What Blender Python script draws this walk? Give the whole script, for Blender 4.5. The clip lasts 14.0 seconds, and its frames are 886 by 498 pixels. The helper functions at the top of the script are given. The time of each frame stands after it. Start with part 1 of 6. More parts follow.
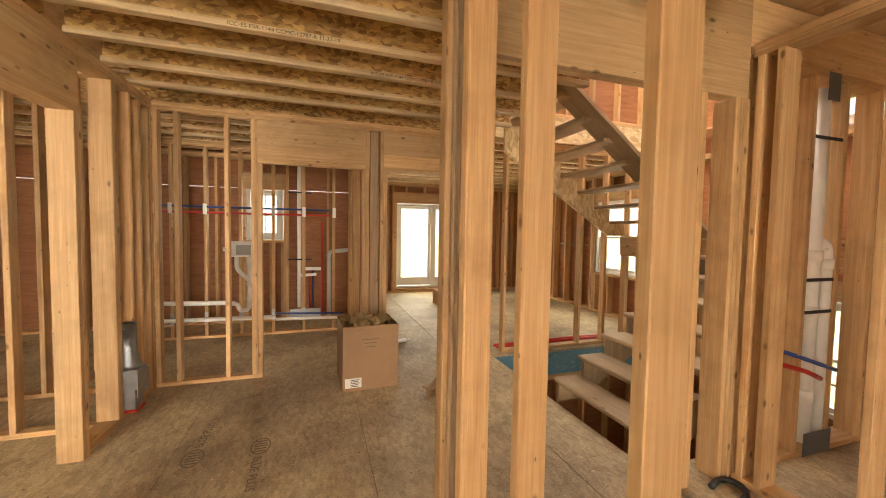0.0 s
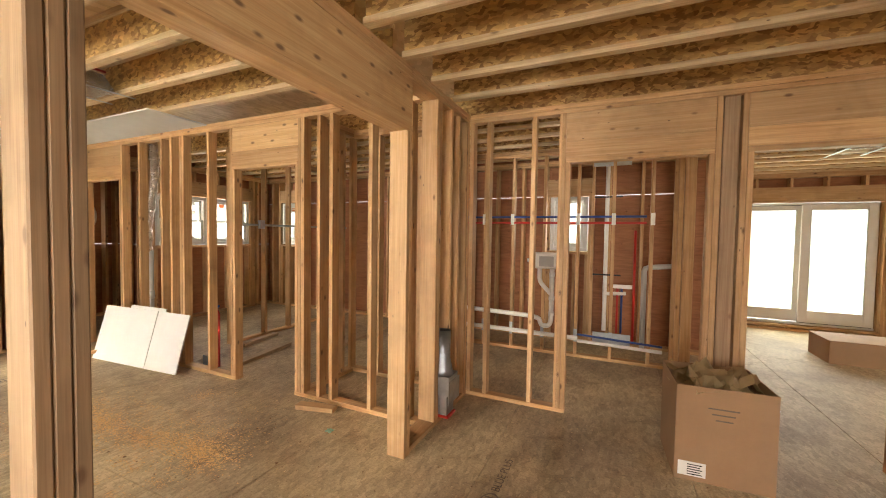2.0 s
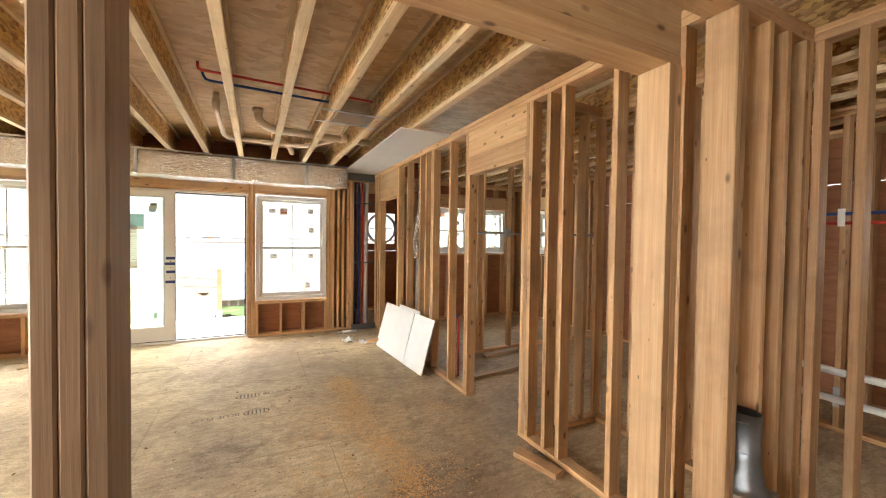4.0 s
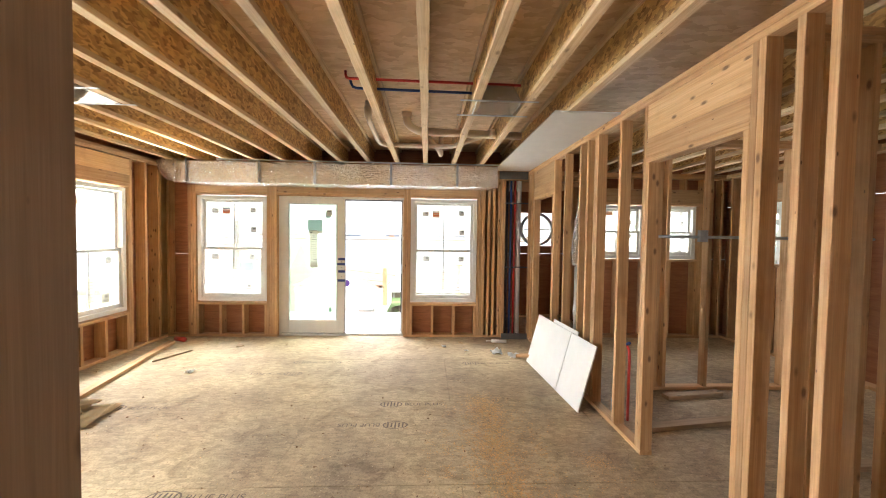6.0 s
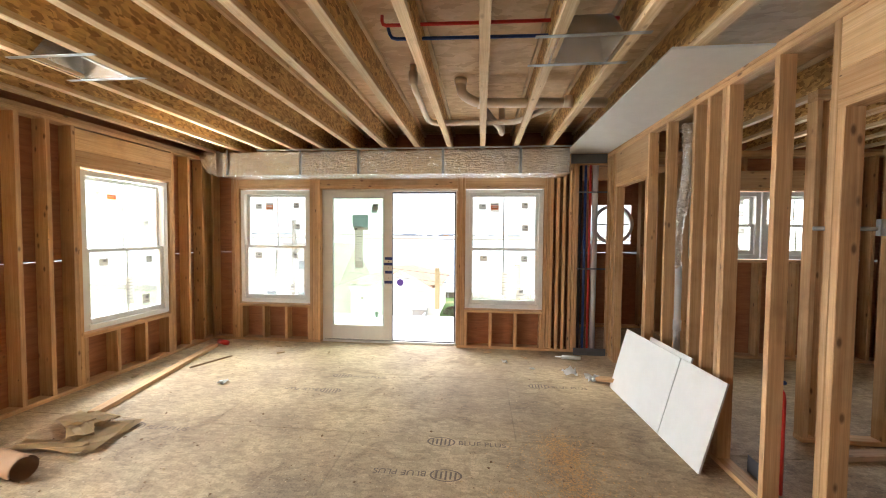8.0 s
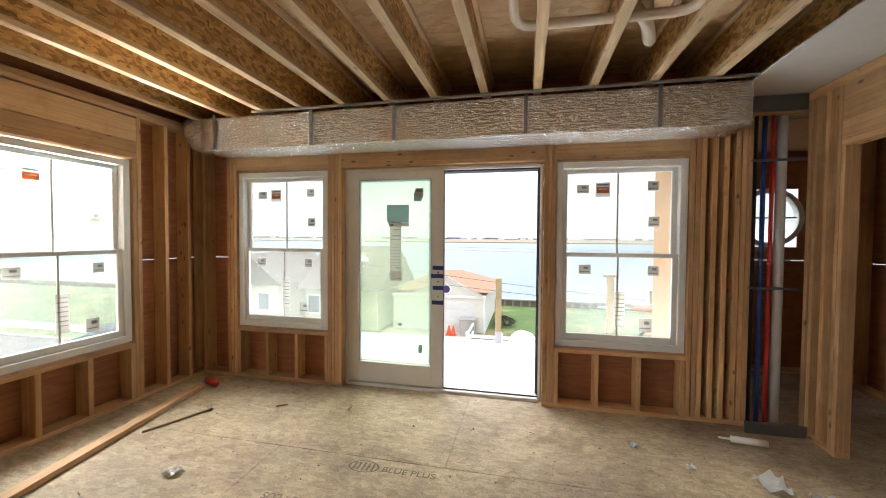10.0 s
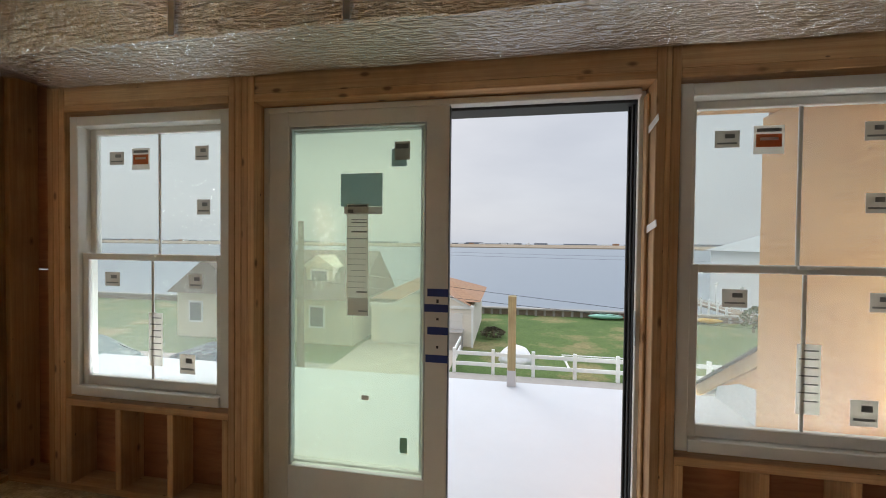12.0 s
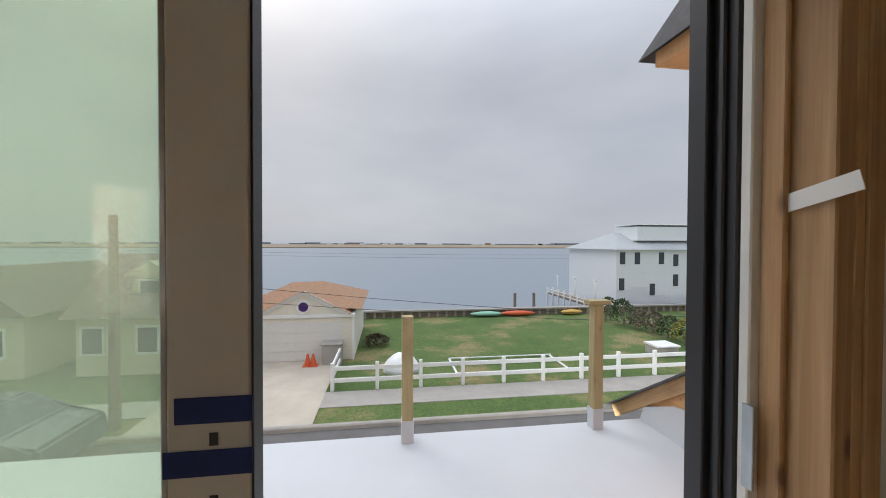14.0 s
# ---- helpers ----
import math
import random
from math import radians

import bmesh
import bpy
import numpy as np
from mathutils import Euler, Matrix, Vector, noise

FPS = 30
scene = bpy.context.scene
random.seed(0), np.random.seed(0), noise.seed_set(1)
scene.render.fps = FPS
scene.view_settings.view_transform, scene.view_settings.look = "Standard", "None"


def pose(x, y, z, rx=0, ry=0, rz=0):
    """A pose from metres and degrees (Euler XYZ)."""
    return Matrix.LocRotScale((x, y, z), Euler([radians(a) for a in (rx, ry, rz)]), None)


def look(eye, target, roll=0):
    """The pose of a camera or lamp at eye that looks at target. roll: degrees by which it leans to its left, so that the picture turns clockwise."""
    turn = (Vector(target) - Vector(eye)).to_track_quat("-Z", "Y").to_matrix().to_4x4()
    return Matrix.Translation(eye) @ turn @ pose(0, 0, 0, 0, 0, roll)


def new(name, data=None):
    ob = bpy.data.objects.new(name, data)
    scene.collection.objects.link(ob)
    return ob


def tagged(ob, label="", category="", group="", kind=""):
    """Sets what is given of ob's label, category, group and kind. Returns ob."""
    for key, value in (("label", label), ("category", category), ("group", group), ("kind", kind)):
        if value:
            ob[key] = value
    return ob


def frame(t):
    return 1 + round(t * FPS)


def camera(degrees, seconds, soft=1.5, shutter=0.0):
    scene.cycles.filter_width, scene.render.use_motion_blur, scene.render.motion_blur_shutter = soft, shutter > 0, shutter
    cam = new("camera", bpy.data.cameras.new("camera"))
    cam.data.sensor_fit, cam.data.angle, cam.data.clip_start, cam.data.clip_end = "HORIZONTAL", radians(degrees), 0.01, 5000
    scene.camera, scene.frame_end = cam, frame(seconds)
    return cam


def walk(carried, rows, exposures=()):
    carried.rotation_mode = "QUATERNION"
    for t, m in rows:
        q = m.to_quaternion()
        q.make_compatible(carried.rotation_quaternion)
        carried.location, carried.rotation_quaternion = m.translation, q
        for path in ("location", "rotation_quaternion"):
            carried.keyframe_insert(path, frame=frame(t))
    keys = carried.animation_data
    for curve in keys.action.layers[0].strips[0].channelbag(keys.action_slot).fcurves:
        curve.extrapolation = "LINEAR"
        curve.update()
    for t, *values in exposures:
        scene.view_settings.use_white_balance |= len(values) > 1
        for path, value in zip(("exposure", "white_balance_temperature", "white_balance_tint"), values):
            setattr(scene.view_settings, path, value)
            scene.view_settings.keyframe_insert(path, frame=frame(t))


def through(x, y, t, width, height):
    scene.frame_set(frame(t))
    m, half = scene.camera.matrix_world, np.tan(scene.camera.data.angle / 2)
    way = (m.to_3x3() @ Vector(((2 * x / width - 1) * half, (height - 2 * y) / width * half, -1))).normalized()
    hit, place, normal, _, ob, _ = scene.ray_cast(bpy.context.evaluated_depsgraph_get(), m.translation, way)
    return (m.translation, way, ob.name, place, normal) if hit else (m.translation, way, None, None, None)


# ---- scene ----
cam = camera(99.0, 14.0, 1.0)
PATH = [
    (0, (0.128, 0.255, 1.5), (0.76, 2.15, 1.403), 1.0),
    (0.5, (0.073, 0.5, 1.485), (0.384, 2.473, 1.389), 0.9),
    (1, (-0.003, 0.704, 1.505), (0.006, 2.702, 1.412), 0.9),
    (1.5, (-0.035, 0.869, 1.508), (-0.359, 2.841, 1.421), 0.9),
    (2, (-0.03, 1.016, 1.51), (-0.855, 2.836, 1.436), 0.9),
    (2.5, (-0.108, 1.183, 1.48), (-1.288, 2.796, 1.412), 0.9),
    (3, (-0.233, 1.377, 1.492), (-1.637, 2.8, 1.428), 1.0),
    (3.5, (-0.299, 1.574, 1.48), (-1.884, 2.792, 1.431), 1.0),
    (4, (-0.358, 1.782, 1.505), (-2.15, 2.669, 1.459), 0.8),
    (4.2, (-0.393, 1.824, 1.498), (-2.247, 2.574, 1.455), 1.0),
    (6.3, (-0.887, 2.055, 1.589), (-2.886, 2.066, 1.52), 0.6),
    (6.5, (-0.902, 2.065, 1.584), (-2.9, 2.021, 1.517), 0.5),
    (7, (-1.018, 2.049, 1.547), (-3.012, 1.902, 1.482), 0.6),
    (7.5, (-1.295, 1.999, 1.559), (-3.285, 1.817, 1.484), 0.5),
    (8, (-1.613, 1.995, 1.542), (-3.602, 1.796, 1.466), 0.5),
    (8.5, (-1.993, 2.003, 1.527), (-3.972, 1.726, 1.457), 0.4),
    (9, (-2.393, 1.883, 1.468), (-4.349, 1.469, 1.415), 0.4),
    (9.2, (-2.561, 1.808, 1.493), (-4.514, 1.381, 1.43), 0.4),
    (11.3, (-4.412, 1.175, 1.427), (-6.367, 0.757, 1.39), 0.6),
    (11.5, (-4.555, 1.132, 1.413), (-6.513, 0.725, 1.388), 0.7),
    (12, (-4.941, 1.048, 1.453), (-6.913, 0.717, 1.418), 0.6),
    (12.5, (-5.295, 1.042, 1.445), (-7.287, 0.863, 1.406), 0.7),
    (13, (-5.635, 1.015, 1.451), (-7.633, 0.926, 1.417), 0.4),
    (13.5, (-5.944, 0.957, 1.448), (-7.943, 1.028, 1.414), 0.2),
    (14, (-6.207, 0.964, 1.446), (-8.186, 1.252, 1.416), 0.2),
]
walk(cam, [(t, look(eye, target, roll)) for t, eye, target, roll in PATH],
     [(0.0, 2.0, 8700, 12), (1.5, 2.1, 8000, 12), (4.0, 2.1, 6800, 10), (6.5, 2.03, 6500, 10), (7.5, 1.87, 6430, 10), (8.5, 1.65, 6350, 10), (9.2, 1.45, 6350, 10), (10.5, 0.75, 6400, 10),
      (11.3, 0.25, 6500, 10), (12.5, -0.05, 6500, 10), (14.0, -0.25, 6500, 10)])

# ---- world, sun, exposure ----
world = bpy.data.worlds.new("overcast_sky")
scene.world = world
world.use_nodes = True
wn, wl = world.node_tree.nodes, world.node_tree.links
wn.clear()
w_out = wn.new("ShaderNodeOutputWorld")
w_bg = wn.new("ShaderNodeBackground")
w_sky = wn.new("ShaderNodeTexSky")
w_sky.sky_type, w_sky.sun_disc = "NISHITA", False
w_sky.sun_elevation, w_sky.sun_rotation = radians(38), radians(250)
w_sky.air_density, w_sky.dust_density = 1.0, 4.0
w_co = wn.new("ShaderNodeTexCoord")
w_map = wn.new("ShaderNodeMapping")
w_map.inputs["Scale"].default_value = (1.6, 1.6, 5.0)
w_noise = wn.new("ShaderNodeTexNoise")
w_noise.inputs["Scale"].default_value, w_noise.inputs["Detail"].default_value = 1.6, 6
w_ramp = wn.new("ShaderNodeValToRGB")
w_ramp.color_ramp.elements[0].position, w_ramp.color_ramp.elements[0].color = 0.30, (5.5, 5.9, 6.7, 1)
w_ramp.color_ramp.elements[1].position, w_ramp.color_ramp.elements[1].color = 0.75, (6.6, 7.0, 7.7, 1)
w_mix = wn.new("ShaderNodeMix")
w_mix.data_type = "RGBA"
w_mix.inputs["Factor"].default_value = 0.92
wl.new(w_co.outputs["Generated"], w_map.inputs["Vector"])
wl.new(w_map.outputs["Vector"], w_noise.inputs["Vector"])
wl.new(w_noise.outputs["Fac"], w_ramp.inputs["Fac"])
wl.new(w_sky.outputs["Color"], w_mix.inputs["A"])
wl.new(w_ramp.outputs["Color"], w_mix.inputs["B"])
# an overcast vault is brighter towards the zenith
w_sep = wn.new("ShaderNodeSeparateXYZ")
wl.new(w_co.outputs["Generated"], w_sep.inputs[0])
w_lift = wn.new("ShaderNodeMapRange")
w_lift.interpolation_type = "SMOOTHSTEP"
for key, value in (("From Min", 0.35), ("From Max", 1.0), ("To Min", 0.1), ("To Max", 0.34)):
    w_lift.inputs[key].default_value = value
wl.new(w_sep.outputs["Z"], w_lift.inputs["Value"])
wl.new(w_lift.outputs[0], w_bg.inputs["Strength"])
wl.new(w_mix.outputs["Result"], w_bg.inputs["Color"])
wl.new(w_bg.outputs["Background"], w_out.inputs["Surface"])

sun = new("sun", bpy.data.lights.new("sun", "SUN"))
sun.data.energy, sun.data.angle, sun.data.color = 0.8, radians(25), (1.0, 0.97, 0.93)
sun.matrix_basis = look((-30, -20, 40), (0, 0, 0))


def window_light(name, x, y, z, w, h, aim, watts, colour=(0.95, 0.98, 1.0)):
    """Stand-in daylight: an area lamp outside a window, or fill added elsewhere."""
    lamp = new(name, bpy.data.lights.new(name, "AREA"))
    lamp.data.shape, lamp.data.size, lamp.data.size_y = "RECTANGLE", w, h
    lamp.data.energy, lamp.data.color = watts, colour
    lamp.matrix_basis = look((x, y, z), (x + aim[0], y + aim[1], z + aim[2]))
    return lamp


window_light("window_light", 2.82, 9.55, 1.1, 1.7, 1.9, (0, -1, 0), 28)
window_light("window_light", -0.65, 7.05, 1.7, 0.5, 0.75, (0, -1, 0), 5)
window_light("window_light", -7.1, 5.48, 1.7, 1.5, 0.8, (1, 0, 0), 22)
window_light("window_light", 5.5, 5.71, 1.4, 0.95, 1.3, (-1, 0, 0), 17)
window_light("window_light", -5.455, -3.3, 2.7, 1.8, 1.2, (1.0, 1.6, -0.5), 150)
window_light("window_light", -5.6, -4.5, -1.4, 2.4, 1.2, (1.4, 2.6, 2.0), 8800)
window_light("window_light", -7.12, 2.42, 0.22, 0.9, 0.35, (1.0, 0, 0.85), 24)
window_light("window_light", -7.12, -0.95, 0.22, 0.9, 0.35, (1.0, 0, 0.85), 24)
window_light("window_light", 3.6, 2.7, 5.2, 2.2, 2.0, (0, 0, -1), 1.5)
window_light("window_light", 0.4, -3.95, 1.4, 2.6, 1.7, (-0.75, 1, 0.1), 84)
window_light("window_light", -2.90, -2.36, 1.36, 1.0, 1.5, (0.585, 0.81, 0.12), 85)
window_light("window_light", 5.5, 2.975, 0.2, 0.9, 1.1, (-1, 0, 0), 8)

# ---- materials ----


def mat(name):
    m = bpy.data.materials.new(name)
    m.use_nodes = True
    nt = m.node_tree
    return m, nt.nodes, nt.links, nt.nodes["Principled BSDF"]


def node(nodes, kind, **values):
    n = nodes.new("ShaderNode" + kind)
    for key, value in values.items():
        n.inputs[key].default_value = value
    return n


def ramp(nodes, *stops):
    n = nodes.new("ShaderNodeValToRGB")
    while len(n.color_ramp.elements) < len(stops):
        n.color_ramp.elements.new(0.5)
    for e, (p, c) in zip(n.color_ramp.elements, stops):
        e.position, e.color = p, (*c, 1)
    return n


def mixer(nodes, links, kind, fac, a, b):
    n = nodes.new("ShaderNodeMix")
    n.data_type, n.blend_type = "RGBA", kind
    for key, value in (("Factor", fac), ("A", a), ("B", b)):
        if isinstance(value, (int, float)):
            n.inputs[key].default_value = value
        elif isinstance(value, tuple):
            n.inputs[key].default_value = (*value, 1)
        else:
            links.new(value, n.inputs[key])
    return n.outputs["Result"]


def bumped(nodes, links, bsdf, height, strength, distance):
    b = node(nodes, "Bump", Strength=strength, Distance=distance)
    links.new(height, b.inputs["Height"])
    links.new(b.outputs["Normal"], bsdf.inputs["Normal"])


def lumber(name, light, dark, knots=1.0, rough=0.62):
    """Sawn softwood, grain along the local z of each board; every board has its own tone and its own stretch of grain."""
    m, n, l, bsdf = mat(name)
    co, info = n.new("ShaderNodeTexCoord"), n.new("ShaderNodeObjectInfo")
    shift = n.new("ShaderNodeVectorMath")
    shift.operation = "MULTIPLY_ADD"
    shift.inputs[1].default_value = (1, 1, 1)
    comb = n.new("ShaderNodeCombineXYZ")
    mul = n.new("ShaderNodeMath")
    mul.operation, mul.inputs[1].default_value = "MULTIPLY", 37.0
    l.new(info.outputs["Random"], mul.inputs[0])
    for axis in ("X", "Y", "Z"):
        l.new(mul.outputs[0], comb.inputs[axis])
    l.new(co.outputs["Object"], shift.inputs[0])
    l.new(comb.outputs[0], shift.inputs[2])
    grain_map = node(n, "Mapping", Scale=(30, 30, 0.9))
    l.new(shift.outputs[0], grain_map.inputs["Vector"])
    grain = node(n, "TexNoise", Scale=1.6, Detail=5, Roughness=0.6, Distortion=0.5)
    l.new(grain_map.outputs[0], grain.inputs["Vector"])
    fine_map = node(n, "Mapping", Scale=(210, 210, 5))
    l.new(shift.outputs[0], fine_map.inputs["Vector"])
    fine = node(n, "TexNoise", Scale=1.0, Detail=2)
    l.new(fine_map.outputs[0], fine.inputs["Vector"])
    tone = ramp(n, (0.22, tuple(0.8 * c for c in dark)), (0.36, dark), (0.54, tuple(0.5 * (a + b) for a, b in zip(light, dark))), (0.68, light))
    l.new(grain.outputs["Fac"], tone.inputs["Fac"])
    per = n.new("ShaderNodeMapRange")
    per.inputs["To Min"].default_value, per.inputs["To Max"].default_value = 0.76, 1.14
    l.new(info.outputs["Random"], per.inputs["Value"])
    bright = n.new("ShaderNodeVectorMath")
    bright.operation = "SCALE"
    l.new(tone.outputs["Color"], bright.inputs[0])
    l.new(per.outputs[0], bright.inputs["Scale"])
    colour = mixer(n, l, "MULTIPLY", 0.34, bright.outputs[0], fine.outputs["Fac"])
    # knots: sparse dark ovals
    knot_map = node(n, "Mapping", Scale=(15, 15, 7.0))
    l.new(shift.outputs[0], knot_map.inputs["Vector"])
    vor = node(n, "TexVoronoi", Scale=1.0, Randomness=1.0)
    l.new(knot_map.outputs[0], vor.inputs["Vector"])
    spot = ramp(n, (0.0, (1, 1, 1)), (0.10, (0.95, 0.95, 0.95)), (0.17, (0.4, 0.4, 0.4)), (0.23, (0, 0, 0)))
    l.new(vor.outputs["Distance"], spot.inputs["Fac"])
    cut = n.new("ShaderNodeMath")
    cut.operation, cut.inputs[1].default_value = "MULTIPLY", 0.8 * knots
    pick = n.new("ShaderNodeSeparateColor")
    l.new(vor.outputs["Color"], pick.inputs[0])
    some = n.new("ShaderNodeMath")
    some.operation, some.inputs[1].default_value = "GREATER_THAN", 0.74
    l.new(pick.outputs[0], some.inputs[0])
    sparse = n.new("ShaderNodeMath")
    sparse.operation = "MULTIPLY"
    l.new(spot.outputs["Color"], sparse.inputs[0])
    l.new(some.outputs[0], sparse.inputs[1])
    l.new(sparse.outputs[0], cut.inputs[0])
    colour = mixer(n, l, "MIX", cut.outputs[0], colour, (0.085, 0.034, 0.014))
    # nail holes and fork marks: tiny dark points
    nail_map = node(n, "Mapping", Scale=(12, 12, 5))
    l.new(shift.outputs[0], nail_map.inputs["Vector"])
    nails = node(n, "TexVoronoi", Scale=1.0, Randomness=1.0)
    l.new(nail_map.outputs[0], nails.inputs["Vector"])
    nm = ramp(n, (0.03, (0.8, 0.8, 0.8)), (0.055, (0, 0, 0)))
    l.new(nails.outputs["Distance"], nm.inputs["Fac"])
    colour = mixer(n, l, "MIX", nm.outputs["Color"], colour, (0.06, 0.03, 0.015))
    # handling dirt and grey weathering
    dirt = node(n, "TexNoise", Scale=2.3, Detail=4, Roughness=0.65)
    l.new(shift.outputs[0], dirt.inputs["Vector"])
    dmask = ramp(n, (0.50, (0, 0, 0)), (0.74, (0.55, 0.55, 0.55)))
    l.new(dirt.outputs["Fac"], dmask.inputs["Fac"])
    colour = mixer(n, l, "MULTIPLY", dmask.outputs["Color"], colour, (0.5, 0.43, 0.37))
    l.new(colour, bsdf.inputs["Base Color"])
    bsdf.inputs["Roughness"].default_value = rough
    bumped(n, l, bsdf, fine.outputs["Fac"], 0.25, 0.002)
    return m


LUMBER = lumber("spruce_lumber", (0.74, 0.475, 0.245), (0.58, 0.325, 0.14))
LVL = lumber("header_lumber", (0.75, 0.50, 0.265), (0.62, 0.37, 0.17), 1.0)
FLANGE = lumber("pale_flange_lumber", (0.84, 0.65, 0.41), (0.66, 0.46, 0.25), 0.7)
TREATED = lumber("treated_lumber", (0.58, 0.49, 0.27), (0.48, 0.39, 0.19), 0.5)
DARK_SHADED = lumber("dark_shaded_lumber", (0.44, 0.285, 0.165), (0.32, 0.195, 0.105), 0.8)
GREY_WOOD = lumber("stair_lumber", (0.56, 0.40, 0.25), (0.42, 0.28, 0.16), 0.7)


def strand_board(name, light, dark, chip=38.0, blend=0.0, second=(0, 0, 0), random_tone=True):
    """Oriented strand board: flat chips of different tone, lying mostly one way."""
    m, n, l, bsdf = mat(name)
    co, info = n.new("ShaderNodeTexCoord"), n.new("ShaderNodeObjectInfo")
    warp = node(n, "TexNoise", Scale=14, Detail=2)
    l.new(co.outputs["Object"], warp.inputs["Vector"])
    vec = mixer(n, l, "MIX", 0.06, co.outputs["Object"], warp.outputs["Color"])
    mp = node(n, "Mapping", Scale=(1.0, 0.42, 0.42))
    l.new(vec, mp.inputs["Vector"])
    vor = node(n, "TexVoronoi", Scale=chip, Randomness=1.0)
    l.new(mp.outputs[0], vor.inputs["Vector"])
    tone = ramp(n, (0.0, dark), (0.5, tuple(0.55 * a + 0.45 * b for a, b in zip(light, dark))), (1.0, light))
    sep = n.new("ShaderNodeSeparateColor")
    l.new(vor.outputs["Color"], sep.inputs[0])
    l.new(sep.outputs[0], tone.inputs["Fac"])
    stain = node(n, "TexNoise", Scale=1.3, Detail=6, Roughness=0.7)
    l.new(co.outputs["Object"], stain.inputs["Vector"])
    smask = ramp(n, (0.42, (0, 0, 0)), (0.75, (0.8, 0.8, 0.8)))
    l.new(stain.outputs["Fac"], smask.inputs["Fac"])
    colour = mixer(n, l, "MULTIPLY", smask.outputs["Color"], tone.outputs["Color"], (0.62, 0.55, 0.48))
    if blend:
        bm_ = ramp(n, (0.40, (0, 0, 0)), (0.5, (1, 1, 1)))
        bn = node(n, "TexNoise", Scale=7, Detail=5, Roughness=0.7)
        l.new(co.outputs["Object"], bn.inputs["Vector"])
        l.new(bn.outputs["Fac"], bm_.inputs["Fac"])
        colour = mixer(n, l, "MIX", bm_.outputs["Color"], colour, second)
    l.new(colour, bsdf.inputs["Base Color"])
    bsdf.inputs["Roughness"].default_value = 0.6
    bumped(n, l, bsdf, vor.outputs["Distance"], 0.3, 0.003)
    return m


OSB_WEB = strand_board("joist_web_strand_board", (0.72, 0.46, 0.18), (0.26, 0.13, 0.04), 60)
OSB_RIM = strand_board("pale_strand_board", (0.78, 0.62, 0.38), (0.5, 0.34, 0.16))
OSB_BLUE = strand_board("blue_sealed_strand_board", (0.16, 0.33, 0.42), (0.05, 0.15, 0.22), 30, 1.0, (0.07, 0.21, 0.30))
DECK_OVER = strand_board("upper_deck_panel", (0.68, 0.475, 0.27), (0.50, 0.325, 0.165), 24)


def subfloor():
    """Dusty tongue-and-groove floor sheathing: tan, blotched by water stains, sawdust and scuffs."""
    m, n, l, bsdf = mat("dusty_subfloor")
    co, info, geo = n.new("ShaderNodeTexCoord"), n.new("ShaderNodeObjectInfo"), n.new("ShaderNodeNewGeometry")
    big = node(n, "TexNoise", Scale=0.75, Detail=7, Roughness=0.62)
    l.new(geo.outputs["Position"], big.inputs["Vector"])
    tone = ramp(n, (0.30, (0.25, 0.18, 0.118)), (0.46, (0.42, 0.32, 0.205)), (0.58, (0.54, 0.425, 0.265)), (0.72, (0.64, 0.52, 0.33)))
    l.new(big.outputs["Fac"], tone.inputs["Fac"])
    chips = node(n, "TexVoronoi", Scale=44, Randomness=1.0)
    mp = node(n, "Mapping", Scale=(1.0, 0.4, 1.0))
    l.new(geo.outputs["Position"], mp.inputs["Vector"])
    l.new(mp.outputs[0], chips.inputs["Vector"])
    sep = n.new("ShaderNodeSeparateColor")
    l.new(chips.outputs["Color"], sep.inputs[0])
    cr = ramp(n, (0, (0.66, 0.63, 0.59)), (1, (1.14, 1.12, 1.08)))
    l.new(sep.outputs[0], cr.inputs["Fac"])
    colour = mixer(n, l, "MULTIPLY", 0.7, tone.outputs["Color"], cr.outputs["Color"])
    wet = node(n, "TexNoise", Scale=2.6, Detail=8, Roughness=0.7, Distortion=0.8)
    l.new(geo.outputs["Position"], wet.inputs["Vector"])
    wm = ramp(n, (0.53, (0, 0, 0)), (0.66, (0.75, 0.75, 0.75)))
    l.new(wet.outputs["Fac"], wm.inputs["Fac"])
    colour = mixer(n, l, "MULTIPLY", wm.outputs["Color"], colour, (0.60, 0.55, 0.52))
    speck = node(n, "TexVoronoi", Scale=26, Randomness=1.0)
    l.new(geo.outputs["Position"], speck.inputs["Vector"])
    sm = ramp(n, (0.10, (1, 1, 1)), (0.16, (0, 0, 0)))
    l.new(speck.outputs["Distance"], sm.inputs["Fac"])
    colour = mixer(n, l, "MIX", mixer(n, l, "MULTIPLY", 1.0, sm.outputs["Color"], wet.outputs["Color"]), colour, (0.62, 0.52, 0.37))
    grit = node(n, "TexNoise", Scale=60, Detail=5, Roughness=0.75)
    l.new(geo.outputs["Position"], grit.inputs["Vector"])
    gm = ramp(n, (0.36, (0.62, 0.60, 0.58)), (0.52, (1, 1, 1)), (0.72, (1.12, 1.10, 1.06)))
    l.new(grit.outputs["Fac"], gm.inputs["Fac"])
    colour = mixer(n, l, "MULTIPLY", 0.8, colour, gm.outputs["Color"])
    l.new(colour, bsdf.inputs["Base Color"])
    bsdf.inputs["Roughness"].default_value = 0.66
    bumped(n, l, bsdf, chips.outputs["Distance"], 0.12, 0.002)
    return m


SUBFLOOR = subfloor()


